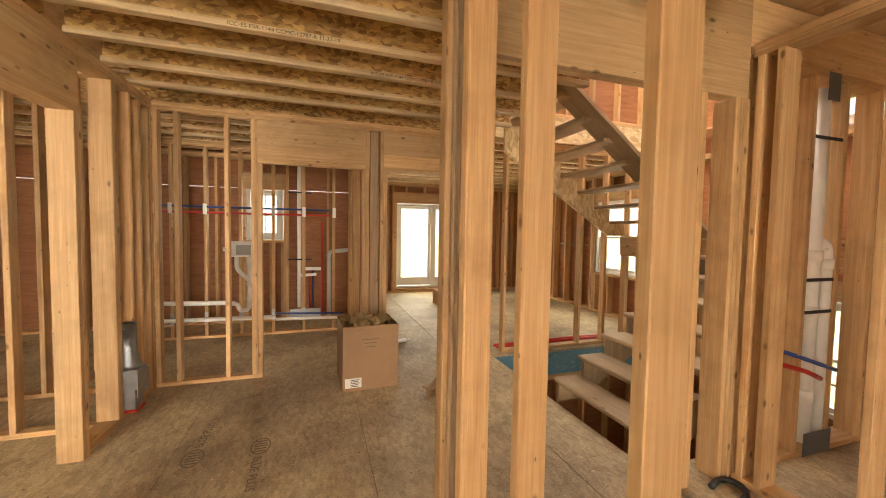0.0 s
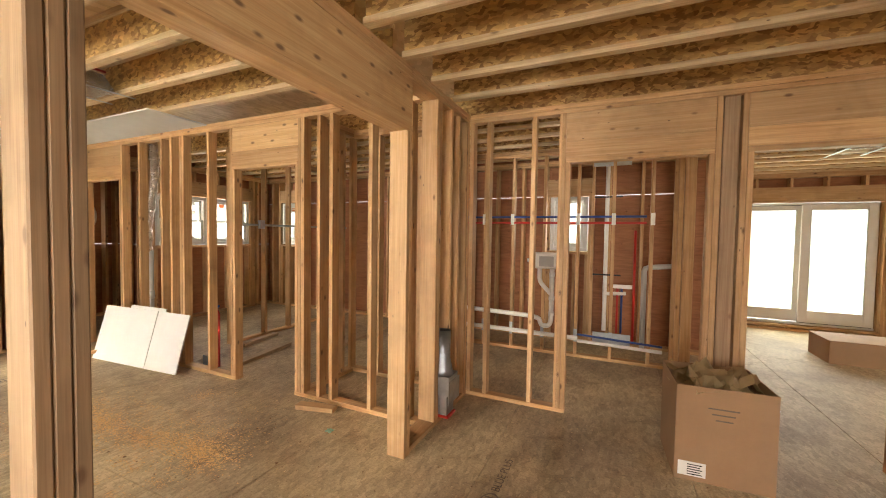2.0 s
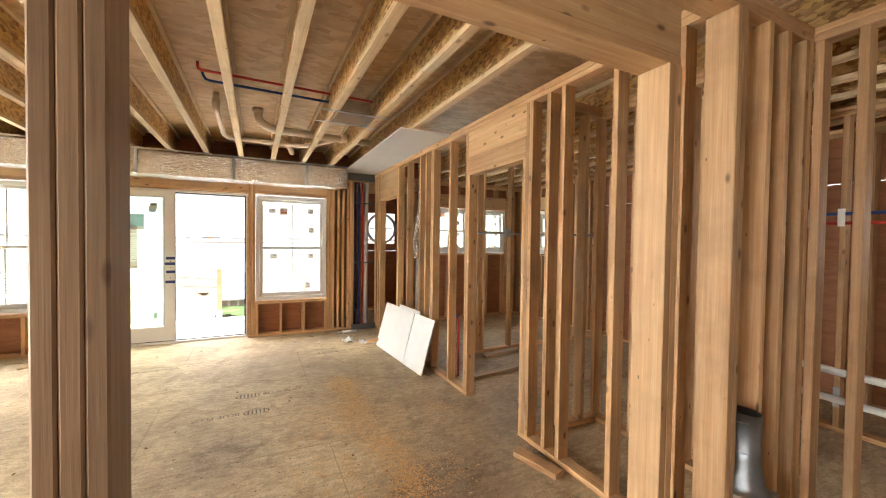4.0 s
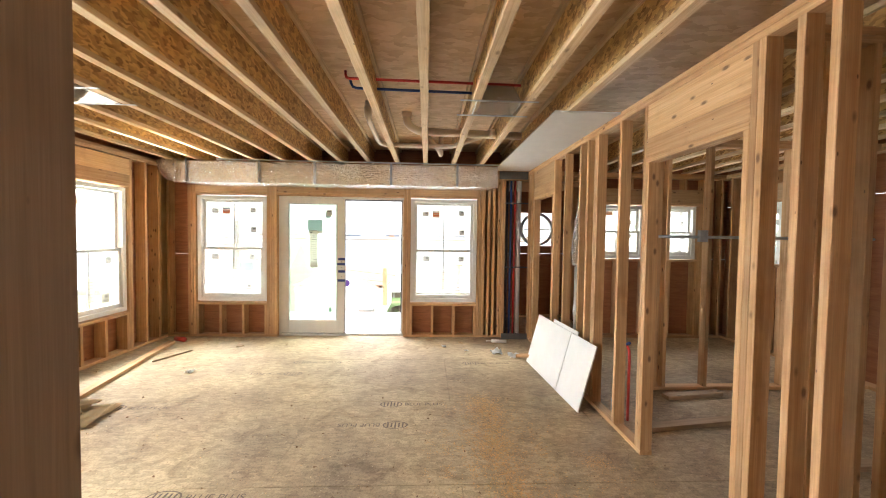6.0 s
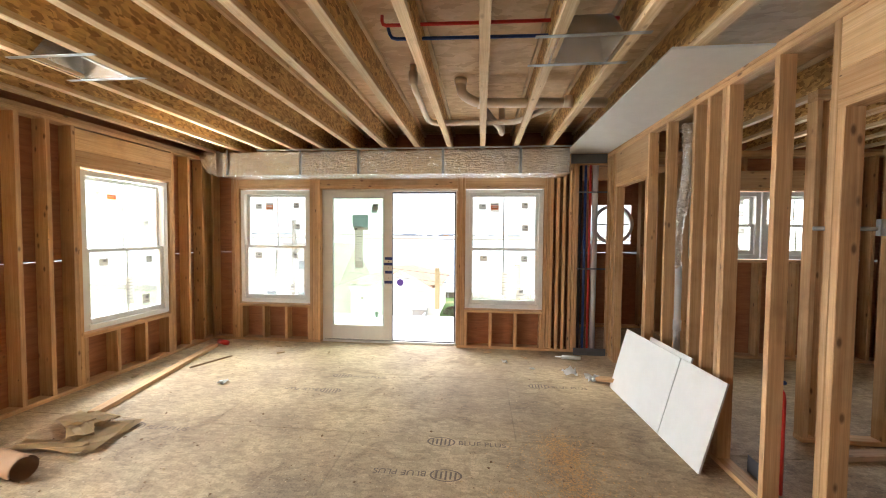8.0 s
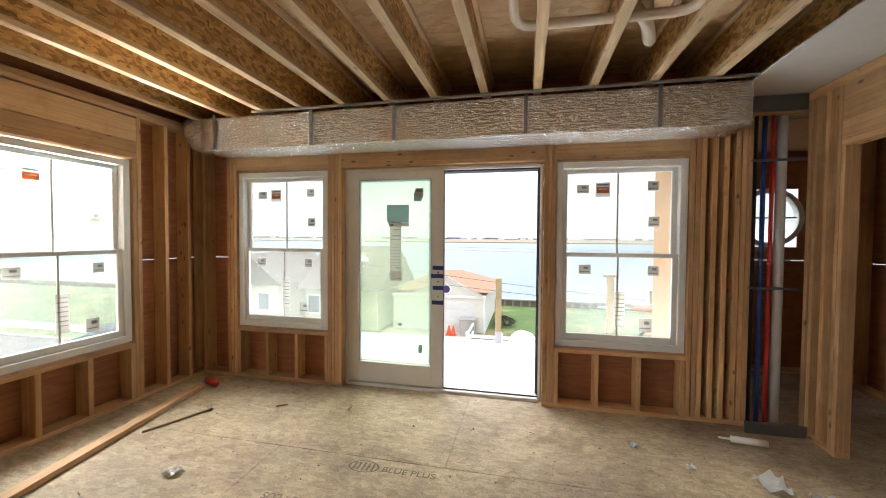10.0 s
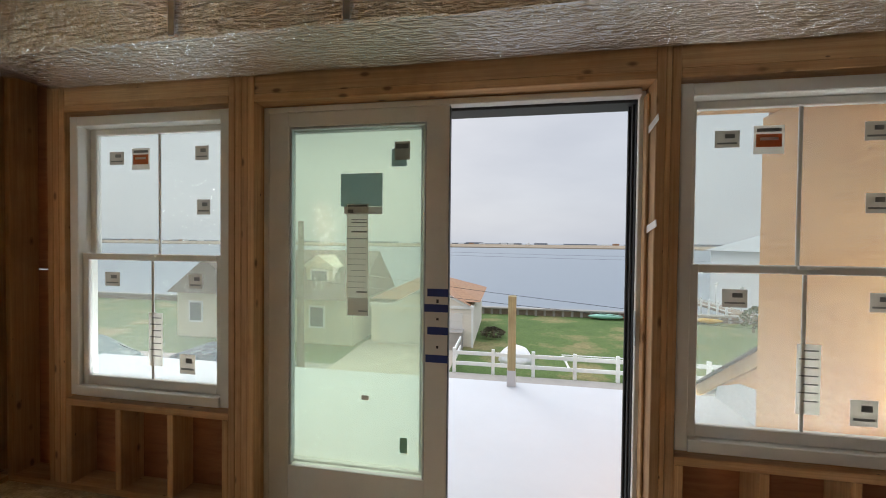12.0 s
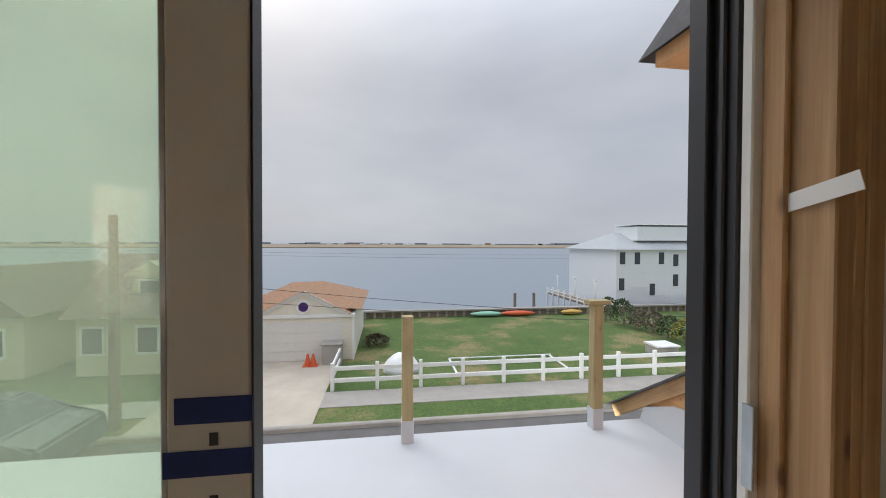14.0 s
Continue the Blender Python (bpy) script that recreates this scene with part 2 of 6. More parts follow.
def plywood(name, light, dark, rough=0.7):
    m, n, l, bsdf = mat(name)
    co, info = n.new("ShaderNodeTexCoord"), n.new("ShaderNodeObjectInfo")
    mp = node(n, "Mapping", Scale=(1.2, 1.2, 9))
    l.new(co.outputs["Object"], mp.inputs["Vector"])
    grain = node(n, "TexNoise", Scale=2.2, Detail=6, Roughness=0.65, Distortion=1.2)
    l.new(mp.outputs[0], grain.inputs["Vector"])
    tone = ramp(n, (0.3, dark), (0.7, light))
    l.new(grain.outputs["Fac"], tone.inputs["Fac"])
    vor = node(n, "TexVoronoi", Scale=7, Randomness=1.0)
    l.new(co.outputs["Object"], vor.inputs["Vector"])
    spot = ramp(n, (0.0, (0.75, 0.75, 0.75)), (0.12, (0, 0, 0)))
    l.new(vor.outputs["Distance"], spot.inputs["Fac"])
    colour = mixer(n, l, "MIX", spot.outputs["Color"], tone.outputs["Color"], tuple(0.4 * c for c in dark))
    l.new(colour, bsdf.inputs["Base Color"])
    bsdf.inputs["Roughness"].default_value = rough
    bumped(n, l, bsdf, grain.outputs["Fac"], 0.2, 0.003)
    return m


SHEATHING = plywood("red_brown_wall_sheathing", (0.40, 0.17, 0.075), (0.25, 0.095, 0.04))
PLY_ORANGE = plywood("orange_plywood", (0.66, 0.38, 0.17), (0.54, 0.28, 0.115))


def plain(name, colour, rough=0.5, metal=0.0, vary=0.12, scale=6.0, bump=0.0, bump_scale=40.0):
    """A painted, plastic or metal surface with slight blotches and fine relief."""
    m, n, l, bsdf = mat(name)
    co = n.new("ShaderNodeTexCoord")
    no = node(n, "TexNoise", Scale=scale, Detail=6, Roughness=0.65)
    l.new(co.outputs["Object"], no.inputs["Vector"])
    tone = ramp(n, (0.3, tuple(c * (1 - vary) for c in colour)), (0.7, tuple(min(1, c * (1 + vary * 0.6)) for c in colour)))
    l.new(no.outputs["Fac"], tone.inputs["Fac"])
    l.new(tone.outputs["Color"], bsdf.inputs["Base Color"])
    rr = n.new("ShaderNodeMapRange")
    rr.inputs["To Min"].default_value, rr.inputs["To Max"].default_value = max(0.02, rough - 0.07), min(1, rough + 0.1)
    l.new(no.outputs["Fac"], rr.inputs["Value"])
    l.new(rr.outputs[0], bsdf.inputs["Roughness"])
    bsdf.inputs["Metallic"].default_value = metal
    if bump:
        b = node(n, "TexNoise", Scale=bump_scale, Detail=4)
        l.new(co.outputs["Object"], b.inputs["Vector"])
        bumped(n, l, bsdf, b.outputs["Fac"], bump, 0.01)
    return m


VINYL = plain("white_window_vinyl", (0.68, 0.68, 0.65), 0.35, vary=0.04)
DOOR_PAINT = plain("primed_white_door", (0.66, 0.65, 0.61), 0.4, vary=0.05)
DOOR_TRACK = plain("black_weatherstrip", (0.02, 0.02, 0.022), 0.5)
GYPSUM = plain("white_gypsum_paper", (0.80, 0.80, 0.78), 0.75, vary=0.04)
GYPSUM_GREY = plain("grey_gypsum_paper", (0.60, 0.59, 0.56), 0.8, vary=0.06)
GALV = plain("galvanised_sheet_metal", (0.44, 0.47, 0.49), 0.42, 1.0, 0.2, 14, 0.12, 9)
GALV_BRIGHT = plain("bright_sheet_metal", (0.80, 0.82, 0.83), 0.22, 1.0, 0.1, 10, 0.08, 7)
GALV_DARK = plain("dark_steel_plate", (0.16, 0.17, 0.18), 0.45, 0.7, 0.15)
PVC = plain("white_pipe_plastic", (0.80, 0.79, 0.75), 0.35, vary=0.06)
PVC_BEIGE = plain("beige_pipe_plastic", (0.66, 0.56, 0.45), 0.4, vary=0.08)
PVC_GREY = plain("grey_pipe_plastic", (0.50, 0.50, 0.48), 0.4)
PEX_RED = plain("red_water_pipe", (0.55, 0.03, 0.02), 0.35)
PEX_BLUE = plain("blue_water_pipe", (0.02, 0.06, 0.24), 0.35)
BLACK_STRAP = plain("black_rubber_pipe", (0.02, 0.02, 0.022), 0.5)
CARD = plain("brown_cardboard", (0.37, 0.225, 0.125), 0.8, vary=0.12, scale=3, bump=0.1, bump_scale=60)
CARD_DARK = plain("inner_cardboard", (0.22, 0.13, 0.07), 0.85)
PAPER = plain("crumpled_kraft_paper", (0.56, 0.42, 0.23), 0.8, vary=0.15)
LABEL = plain("white_paper_label", (0.82, 0.82, 0.80), 0.6, vary=0.03)
LABEL_GREY = plain("grey_paper_label", (0.42, 0.42, 0.41), 0.6, vary=0.08, scale=30)


def foil_wrap():
    """Scrim-reinforced foil: bright metal with fine cross wrinkles and a few broad dents."""
    m, n, l, bsdf = mat("foil_faced_duct_wrap")
    co = n.new("ShaderNodeTexCoord")
    mp = node(n, "Mapping", Scale=(70, 12, 70))
    l.new(co.outputs["Object"], mp.inputs["Vector"])
    fine = node(n, "TexNoise", Scale=1.0, Detail=3, Roughness=0.6)
    l.new(mp.outputs[0], fine.inputs["Vector"])
    broad = node(n, "TexNoise", Scale=14, Detail=4)
    l.new(co.outputs["Object"], broad.inputs["Vector"])
    height = mixer(n, l, "MIX", 0.45, broad.outputs["Fac"], fine.outputs["Fac"])
    tone = ramp(n, (0.3, (0.78, 0.77, 0.75)), (0.7, (0.90, 0.90, 0.89)))
    l.new(broad.outputs["Fac"], tone.inputs["Fac"])
    l.new(tone.outputs["Color"], bsdf.inputs["Base Color"])
    bsdf.inputs["Metallic"].default_value = 0.92
    bsdf.inputs["Roughness"].default_value = 0.2
    bumped(n, l, bsdf, height, 1.0, 0.05)
    return m


FOIL = foil_wrap()


def paper_label(name, colour, through):
    """Thin paper stuck on glass: it lets part of the daylight through."""
    m = plain(name, colour, 0.6, vary=0.06, scale=30)
    n, l = m.node_tree.nodes, m.node_tree.links
    out, bsdf = n["Material Output"], n["Principled BSDF"]
    back, mx = n.new("ShaderNodeBsdfTranslucent"), n.new("ShaderNodeMixShader")
    back.inputs["Color"].default_value = (*colour, 1)
    mx.inputs[0].default_value = through
    l.new(bsdf.outputs[0], mx.inputs[1])
    l.new(back.outputs[0], mx.inputs[2])
    l.new(mx.outputs[0], out.inputs["Surface"])
    return m


STICKER_WHITE = paper_label("white_window_label", (0.78, 0.77, 0.73), 0.6)
STICKER_GREY = paper_label("grey_window_label", (0.62, 0.60, 0.56), 0.55)
STICKER_TEAL = paper_label("teal_window_label", (0.40, 0.49, 0.49), 0.7)
STICKER_ORANGE = paper_label("orange_window_label", (0.62, 0.24, 0.10), 0.75)
STICKER_INK = paper_label("window_label_print", (0.25, 0.25, 0.25), 0.5)
INK = plain("black_ink", (0.03, 0.03, 0.035), 0.7)
FLOOR_INK = plain("faded_floor_ink", (0.17, 0.13, 0.10), 0.8, vary=0.3, scale=18)
TAPE_BLUE = plain("blue_masking_tape", (0.012, 0.03, 0.16), 0.7)
MEMBRANE = plain("pale_deck_membrane", (0.58, 0.60, 0.62), 0.55, vary=0.05, scale=1.2, bump=0.05)
SHINGLE_DARK = plain("dark_roof_shingle", (0.10, 0.095, 0.095), 0.9, vary=0.35, scale=10, bump=0.4, bump_scale=20)
SHINGLE_TAN = plain("tan_roof_shingle", (0.36, 0.21, 0.125), 0.9, vary=0.3, scale=9, bump=0.4, bump_scale=14)
SIDING = plain("cream_siding", (0.74, 0.69, 0.60), 0.7, vary=0.05)
SIDING_WHITE = plain("white_siding", (0.74, 0.76, 0.77), 0.7, vary=0.04)
FENCE_WHITE = plain("white_vinyl_fence", (0.80, 0.80, 0.78), 0.45, vary=0.05)
CONCRETE = plain("concrete", (0.36, 0.335, 0.30), 0.85, vary=0.15, scale=1.5, bump=0.1)
DRIVE = plain("sandy_concrete", (0.50, 0.44, 0.36), 0.85, vary=0.14, scale=1.2, bump=0.1)
ASPHALT = plain("asphalt", (0.13, 0.125, 0.12), 0.9, vary=0.2, scale=2, bump=0.2, bump_scale=90)
BULKHEAD = plain("weathered_bulkhead_wood", (0.25, 0.19, 0.14), 0.85, vary=0.25)
WINDOW_DARK = plain("dark_far_glass", (0.06, 0.075, 0.09), 0.12)
ORANGE_PLASTIC = plain("orange_kayak_plastic", (0.62, 0.10, 0.03), 0.35)
GREEN_PLASTIC = plain("mint_kayak_plastic", (0.25, 0.5, 0.38), 0.35)
YELLOW_PLASTIC = plain("yellow_kayak_plastic", (0.6, 0.36, 0.06), 0.35)
TARP = plain("white_tarp", (0.76, 0.76, 0.76), 0.5)
PURPLE = plain("purple_pane", (0.05, 0.01, 0.13), 0.3)
SAWDUST = plain("sawdust", (0.70, 0.44, 0.20), 0.95, vary=0.25, scale=30)


def lawn():
    m, n, l, bsdf = mat("spring_lawn")
    geo = n.new("ShaderNodeNewGeometry")
    a = node(n, "TexNoise", Scale=0.35, Detail=7, Roughness=0.65)
    l.new(geo.outputs["Position"], a.inputs["Vector"])
    tone = ramp(n, (0.3, (0.055, 0.105, 0.022)), (0.52, (0.09, 0.14, 0.033)), (0.62, (0.22, 0.19, 0.08)))
    l.new(a.outputs["Fac"], tone.inputs["Fac"])
    b = node(n, "TexNoise", Scale=14, Detail=5)
    l.new(geo.outputs["Position"], b.inputs["Vector"])
    l.new(mixer(n, l, "OVERLAY", 0.7, tone.outputs["Color"], b.outputs["Fac"]), bsdf.inputs["Base Color"])
    bsdf.inputs["Roughness"].default_value = 0.95
    bumped(n, l, bsdf, b.outputs["Fac"], 0.8, 0.05)
    return m


LAWN = lawn()


def bay_water():
    m, n, l, bsdf = mat("calm_bay_water")
    geo = n.new("ShaderNodeNewGeometry")
    mp = node(n, "Mapping", Scale=(0.12, 0.03, 1))
    l.new(geo.outputs["Position"], mp.inputs["Vector"])
    a = node(n, "TexNoise", Scale=1, Detail=8, Roughness=0.7)
    l.new(mp.outputs[0], a.inputs["Vector"])
    bsdf.inputs["Base Color"].default_value = (0.21, 0.245, 0.28, 1)
    bsdf.inputs["Roughness"].default_value = 0.38
    bsdf.inputs["IOR"].default_value = 1.33
    bumped(n, l, bsdf, a.outputs["Fac"], 0.25, 0.3)
    return m


WATER = bay_water()


def pane_material(name, tint, haze, haze_colour, gloss=0.08):
    """A thin pane: clear, faintly tinted, with a film of dust and protective sheet."""
    m = bpy.data.materials.new(name)
    m.use_nodes = True
    n, l = m.node_tree.nodes, m.node_tree.links
    n.clear()
    out = n.new("ShaderNodeOutputMaterial")
    clear = n.new("ShaderNodeBsdfTransparent")
    clear.inputs["Color"].default_value = (*tint, 1)
    film = n.new("ShaderNodeBsdfTranslucent")
    film.inputs["Color"].default_value = (*haze_colour, 1)
    co = n.new("ShaderNodeTexCoord")
    no = node(n, "TexNoise", Scale=1.7, Detail=4)
    l.new(co.outputs["Object"], no.inputs["Vector"])
    mr = n.new("ShaderNodeMapRange")
    mr.inputs["To Min"].default_value, mr.inputs["To Max"].default_value = haze * 0.6, haze * 1.4
    l.new(no.outputs["Fac"], mr.inputs["Value"])
    m1, m2 = n.new("ShaderNodeMixShader"), n.new("ShaderNodeMixShader")
    l.new(mr.outputs[0], m1.inputs[0])
    l.new(clear.outputs[0], m1.inputs[1])
    l.new(film.outputs[0], m1.inputs[2])
    shine = n.new("ShaderNodeBsdfGlossy")
    shine.inputs["Roughness"].default_value = 0.03
    fr = node(n, "Fresnel", IOR=1.45)
    l.new(fr.outputs[0], m2.inputs[0])
    l.new(m1.outputs[0], m2.inputs[1])
    l.new(shine.outputs[0], m2.inputs[2])
    l.new(m2.outputs[0], out.inputs["Surface"])
    return m


GLASS = pane_material("filmed_window_glass", (0.80, 0.85, 0.80), 0.14, (0.92, 0.97, 0.87))
DOOR_GLASS = pane_material("green_tinted_door_glass", (0.80, 0.89, 0.77), 0.19, (0.90, 0.95, 0.76))

# ---- building blocks ----


def mesh_of(name, verts, faces, material, smooth=False):
    me = bpy.data.meshes.new(name)
    me.from_pydata([tuple(v) for v in verts], [], faces)
    me.materials.append(material)
    if smooth:
        me.polygons.foreach_set("use_smooth", [True] * len(me.polygons))
    me.update()
    return me


def adopt(ob, parent):
    if parent is not None:
        ob.parent = parent
        ob.matrix_parent_inverse = parent.matrix_basis.inverted()
    return ob


def thing(name, at, label, category, group="", kind=""):
    ob = new(name)
    ob.empty_display_size = 0.05
    ob.matrix_basis = Matrix.Translation(at)
    return tagged(ob, label, category, group, kind)


def part(name, bm, material, parent, label="", smooth=False):
    me = bpy.data.meshes.new(name)
    bm.to_mesh(me)
    bm.free()
    me.materials.append(material)
    if smooth:
        me.polygons.foreach_set("use_smooth", [True] * len(me.polygons))
    ob = adopt(new(name, me), parent)
    return tagged(ob, label) if label else ob


PRISMS = {}


def prism(a, b, length, material, chamfer=0.003):
    """A board along local z, its four long edges eased; alike boards share one mesh."""
    key = (round(a, 3), round(b, 3), round(length, 3), material.name, chamfer)
    if key not in PRISMS:
        c, hx, hy, h = min(chamfer, a * 0.3, b * 0.3), a / 2, b / 2, length / 2
        ring = [(-hx + c, -hy), (hx - c, -hy), (hx, -hy + c), (hx, hy - c), (hx - c, hy), (-hx + c, hy), (-hx, hy - c), (-hx, -hy + c)]
        verts = [(x, y, z) for z in (-h, h) for x, y in ring]
        faces = [(i, (i + 1) % 8, 8 + (i + 1) % 8, 8 + i) for i in range(8)] + [tuple(range(7, -1, -1)), tuple(range(8, 16))]
        PRISMS[key] = mesh_of("board", verts, faces, material)
    return PRISMS[key]


def board(name, parent, x0, x1, y0, y1, z0, z1, material=None, chamfer=0.003, axis=None, label=""):
    """A squared piece of lumber between two corners, grain along its longest side."""
    material = material or LUMBER
    d = (x1 - x0, y1 - y0, z1 - z0)
    axis = axis or "xyz"[max(range(3), key=lambda i: d[i])]
    mid = ((x0 + x1) / 2, (y0 + y1) / 2, (z0 + z1) / 2)
    if axis == "z":
        ob = new(name, prism(d[0], d[1], d[2], material, chamfer))
        ob.matrix_basis = pose(*mid)
    elif axis == "x":
        ob = new(name, prism(d[2], d[1], d[0], material, chamfer))
        ob.matrix_basis = pose(*mid, 0, 90, 0)
    else:
        ob = new(name, prism(d[0], d[2], d[1], material, chamfer))
        ob.matrix_basis = pose(*mid, -90, 0, 0)
    adopt(ob, parent)
    return tagged(ob, label) if label else ob


def beam_between(name, parent, p, q, a, b, material=None, roll=0.0, label=""):
    """A board of section a x b from p to q."""
    p, q = Vector(p), Vector(q)
    ob = new(name, prism(a, b, (q - p).length, material or LUMBER))
    ob.matrix_basis = Matrix.Translation((p + q) / 2) @ (q - p).to_track_quat("Z", "Y").to_matrix().to_4x4() @ pose(0, 0, 0, 0, 0, roll)
    adopt(ob, parent)
    return tagged(ob, label) if label else ob


def tube(name, parent, points, r, material, sides=12, label="", bend=0.05):
    """A pipe through the given points, its corners rounded."""
    pts = [Vector(p) for p in points]
    path = [pts[0]]
    for a, b, c in zip(pts, pts[1:], pts[2:]):
        k = min(bend, (b - a).length * 0.45, (c - b).length * 0.45)
        p, q = b + (a - b).normalized() * k, b + (c - b).normalized() * k
        path += [p, 0.25 * p + 0.5 * b + 0.25 * q, q]
    path.append(pts[-1])
    verts, faces = [], []
    side = None
    for i, p in enumerate(path):
        way = (path[min(i + 1, len(path) - 1)] - path[max(i - 1, 0)]).normalized()
        if side is None:
            side = way.orthogonal().normalized()
        side = (side - way * side.dot(way)).normalized()
        up = way.cross(side)
        verts += [p + r * (math.cos(2 * math.pi * k / sides) * side + math.sin(2 * math.pi * k / sides) * up) for k in range(sides)]
    for i in range(len(path) - 1):
        for k in range(sides):
            faces.append((i * sides + k, i * sides + (k + 1) % sides, (i + 1) * sides + (k + 1) % sides, (i + 1) * sides + k))
    faces += [tuple(range(sides - 1, -1, -1)), tuple(range(len(verts) - sides, len(verts)))]
    base = Vector(points[0])
    ob = new(name, mesh_of(name, [v - base for v in verts], faces, material, True))
    ob.matrix_basis = Matrix.Translation(base)
    adopt(ob, parent)
    return tagged(ob, label) if label else ob


S = 0.038  # the thickness of a stud
TOP = 2.62  # the underside of the joists


def stud_wall(name, label, run, face, depth, a, b, studs, openings=(), top=TOP, z0=0.0, plates=True):
    """A framed wall along x or y from a to b, from face to face + depth. studs: the middles of single studs.
    openings: (start, end, sill, head, header height, jack studs a side); the sole plate stops at a doorway."""
    lo, hi = min(face, face + depth), max(face, face + depth)
    w = thing(name, (a, lo, z0) if run == "x" else (lo, a, z0), label, "stud wall", kind="structure")

    def put(piece, u0, u1, v0, v1, material=None, inset=0.0, outset=0.0):
        if u1 - u0 < 0.004:
            return None
        if run == "x":
            return board(piece, w, u0, u1, lo + inset, hi - inset, v0, v1, material)
        return board(piece, w, lo + inset, hi - inset, u0, u1, v0, v1, material)

    doors = sorted((o[0], o[1]) for o in openings if o[2] <= 0.01)
    at = a
    for d0, d1 in doors:
        put("bottom_plate", at, d0, z0, z0 + S)
        at = d1
    put("bottom_plate", at, b, z0, z0 + S)
    put("top_plate", a, b, top - S, top)
    put("top_plate", a, b, top - 2 * S - 0.001, top - S - 0.001, None, 0.002)
    t1 = top - 2 * S - 0.002
    for u in studs:
        if not any(o[0] - 0.04 < u < o[1] + 0.04 for o in openings):
            put("stud", u - S / 2, u + S / 2, z0 + S, t1)
    for o0, o1, sill, head, deep, jacks in openings:
        for s_, edge in ((-1, o0), (1, o1)):
            for k in range(jacks + 1):
                u = edge + s_ * S * (k + 0.5)
                put("jack_stud" if k < jacks else "king_stud", u - S / 2 + 0.0006, u + S / 2 - 0.0006, z0 + S, head if k < jacks else t1)
        low = head + 0.04 + (0.36 * (deep - 0.04) if deep > 0.3 else 0.0)
        if low > head + 0.05:
            put("header_board", o0 - S * jacks + 0.001, o1 + S * jacks - 0.001, head + 0.04, low - 0.001, None, 0.001)
        put("header", o0 - S * jacks + 0.001, o1 + S * jacks - 0.001, low, head + deep, LVL, 0.004)
        put("header_plate", o0 - S * jacks + 0.001, o1 + S * jacks - 0.001, head + 0.001, head + 0.039)
        if head + deep < t1 - 0.05:
            n_c = max(2, int((o1 - o0) / 0.4))
            for k in range(n_c):
                u = o0 + (k + 0.5) * (o1 - o0) / n_c
                put("cripple_stud", u - S / 2, u + S / 2, head + deep + 0.001, t1)
        if sill > 0.01:
            put("rough_sill", o0, o1, sill - S, sill)
            n_c = max(4, int((o1 - o0) / 0.36) + 1)
            for k in range(n_c):
                u = o0 + S / 2 + k * (o1 - o0 - S) / (n_c - 1)
                put("cripple_stud", u - S / 2, u + S / 2, z0 + S, sill - S - 0.001)
    return w


def sheet_wall(name, label, run, at, thick, a, b, z0, z1, holes, material, seam=1.255):
    """Wall sheathing with real openings: the pieces round each hole. holes: (u0, u1, v0, v1)."""
    w = thing(name, (a, at, z0) if run == "x" else (at, a, z0), label, "wall sheathing", kind="structure")
    us = sorted({a, b, *[h[0] for h in holes], *[h[1] for h in holes]})
    for u0, u1 in zip(us, us[1:]):
        cuts = sorted((h[2], h[3]) for h in holes if h[0] <= u0 + 1e-6 and h[1] >= u1 - 1e-6)
        at_z, spans = z0, []
        for c0, c1 in cuts:
            spans.append((at_z, c0))
            at_z = c1
        spans.append((at_z, z1))
        for v0, v1 in spans:
            for s0, s1 in ((v0, min(v1, seam)), (max(v0, seam + 0.007), v1)):
                if s1 - s0 > 0.01:
                    if run == "x":
                        board("sheathing_panel", w, u0, u1, at, at + thick, s0, s1, material, 0.0005, "z")
                    else:
                        board("sheathing_panel", w, at, at + thick, u0, u1, s0, s1, material, 0.0005, "z")
    return w

# ---- ceiling: joists and the deck above them ----


def i_joist(y, x0, x1, z=TOP, group="ceiling joists"):
    j = thing("ceiling_joist", (x0, y, z), "wooden I-joist with strand-board web and pale lumber flanges", "ceiling joist", group, "structure")
    board("bottom_flange", j, x0, x1, y - 0.031, y + 0.031, z, z + 0.038, FLANGE)
    board("top_flange", j, x0, x1, y - 0.031, y + 0.031, z + 0.262, z + 0.30, FLANGE)
    board("web", j, x0, x1, y - 0.005, y + 0.005, z + 0.038, z + 0.262, OSB_WEB, 0.0005)
    return j


JOISTS_WEST = [-1.63 + 0.4035 * k for k in range(13)]
for jy in JOISTS_WEST:
    i_joist(jy, -6.86, -1.42)
for jy in [0.29 + 0.4065 * k for k in range(10)]:
    i_joist(jy, -1.28, 2.1)
for jy in [-1.8, -1.0, -0.4]:
    i_joist(jy, -1.28, 2.55)
for jy in [4.55 + 0.4065 * k for k in range(6)]:
    i_joist(jy, -6.86, 1.28)
for jy in [4.65 + 0.4065 * k for k in range(12)]:
    i_joist(jy, 1.30, 5.2)

ceiling = thing("ceiling", (-1, 2, 2.92), "underside of the upper floor deck panels", "ceiling", kind="structure")
bm = bmesh.new()
for x0, x1, y0, y1 in ((-7.0, 2.12, -2.1, 10.4), (2.12, 5.3, -4.0, 2.06), (2.12, 5.3, 4.35, 10.4), (5.1, 5.3, 2.06, 4.35), (-1.3, 2.12, -4.0, -2.1)):
    m4 = pose((x0 + x1) / 2, (y0 + y1) / 2, 2.932) @ Matrix.Diagonal((x1 - x0, y1 - y0, 0.02, 1))
    bmesh.ops.create_cube(bm, size=1, matrix=m4)
bmesh.ops.translate(bm, verts=bm.verts, vec=(1, -2, -2.92))
part("ceiling_deck", bm, DECK_OVER, ceiling).matrix_parent_inverse = Matrix.Identity(4)

# ---- outer walls ----
WX, SY, NY = -6.72, -1.87, 6.80
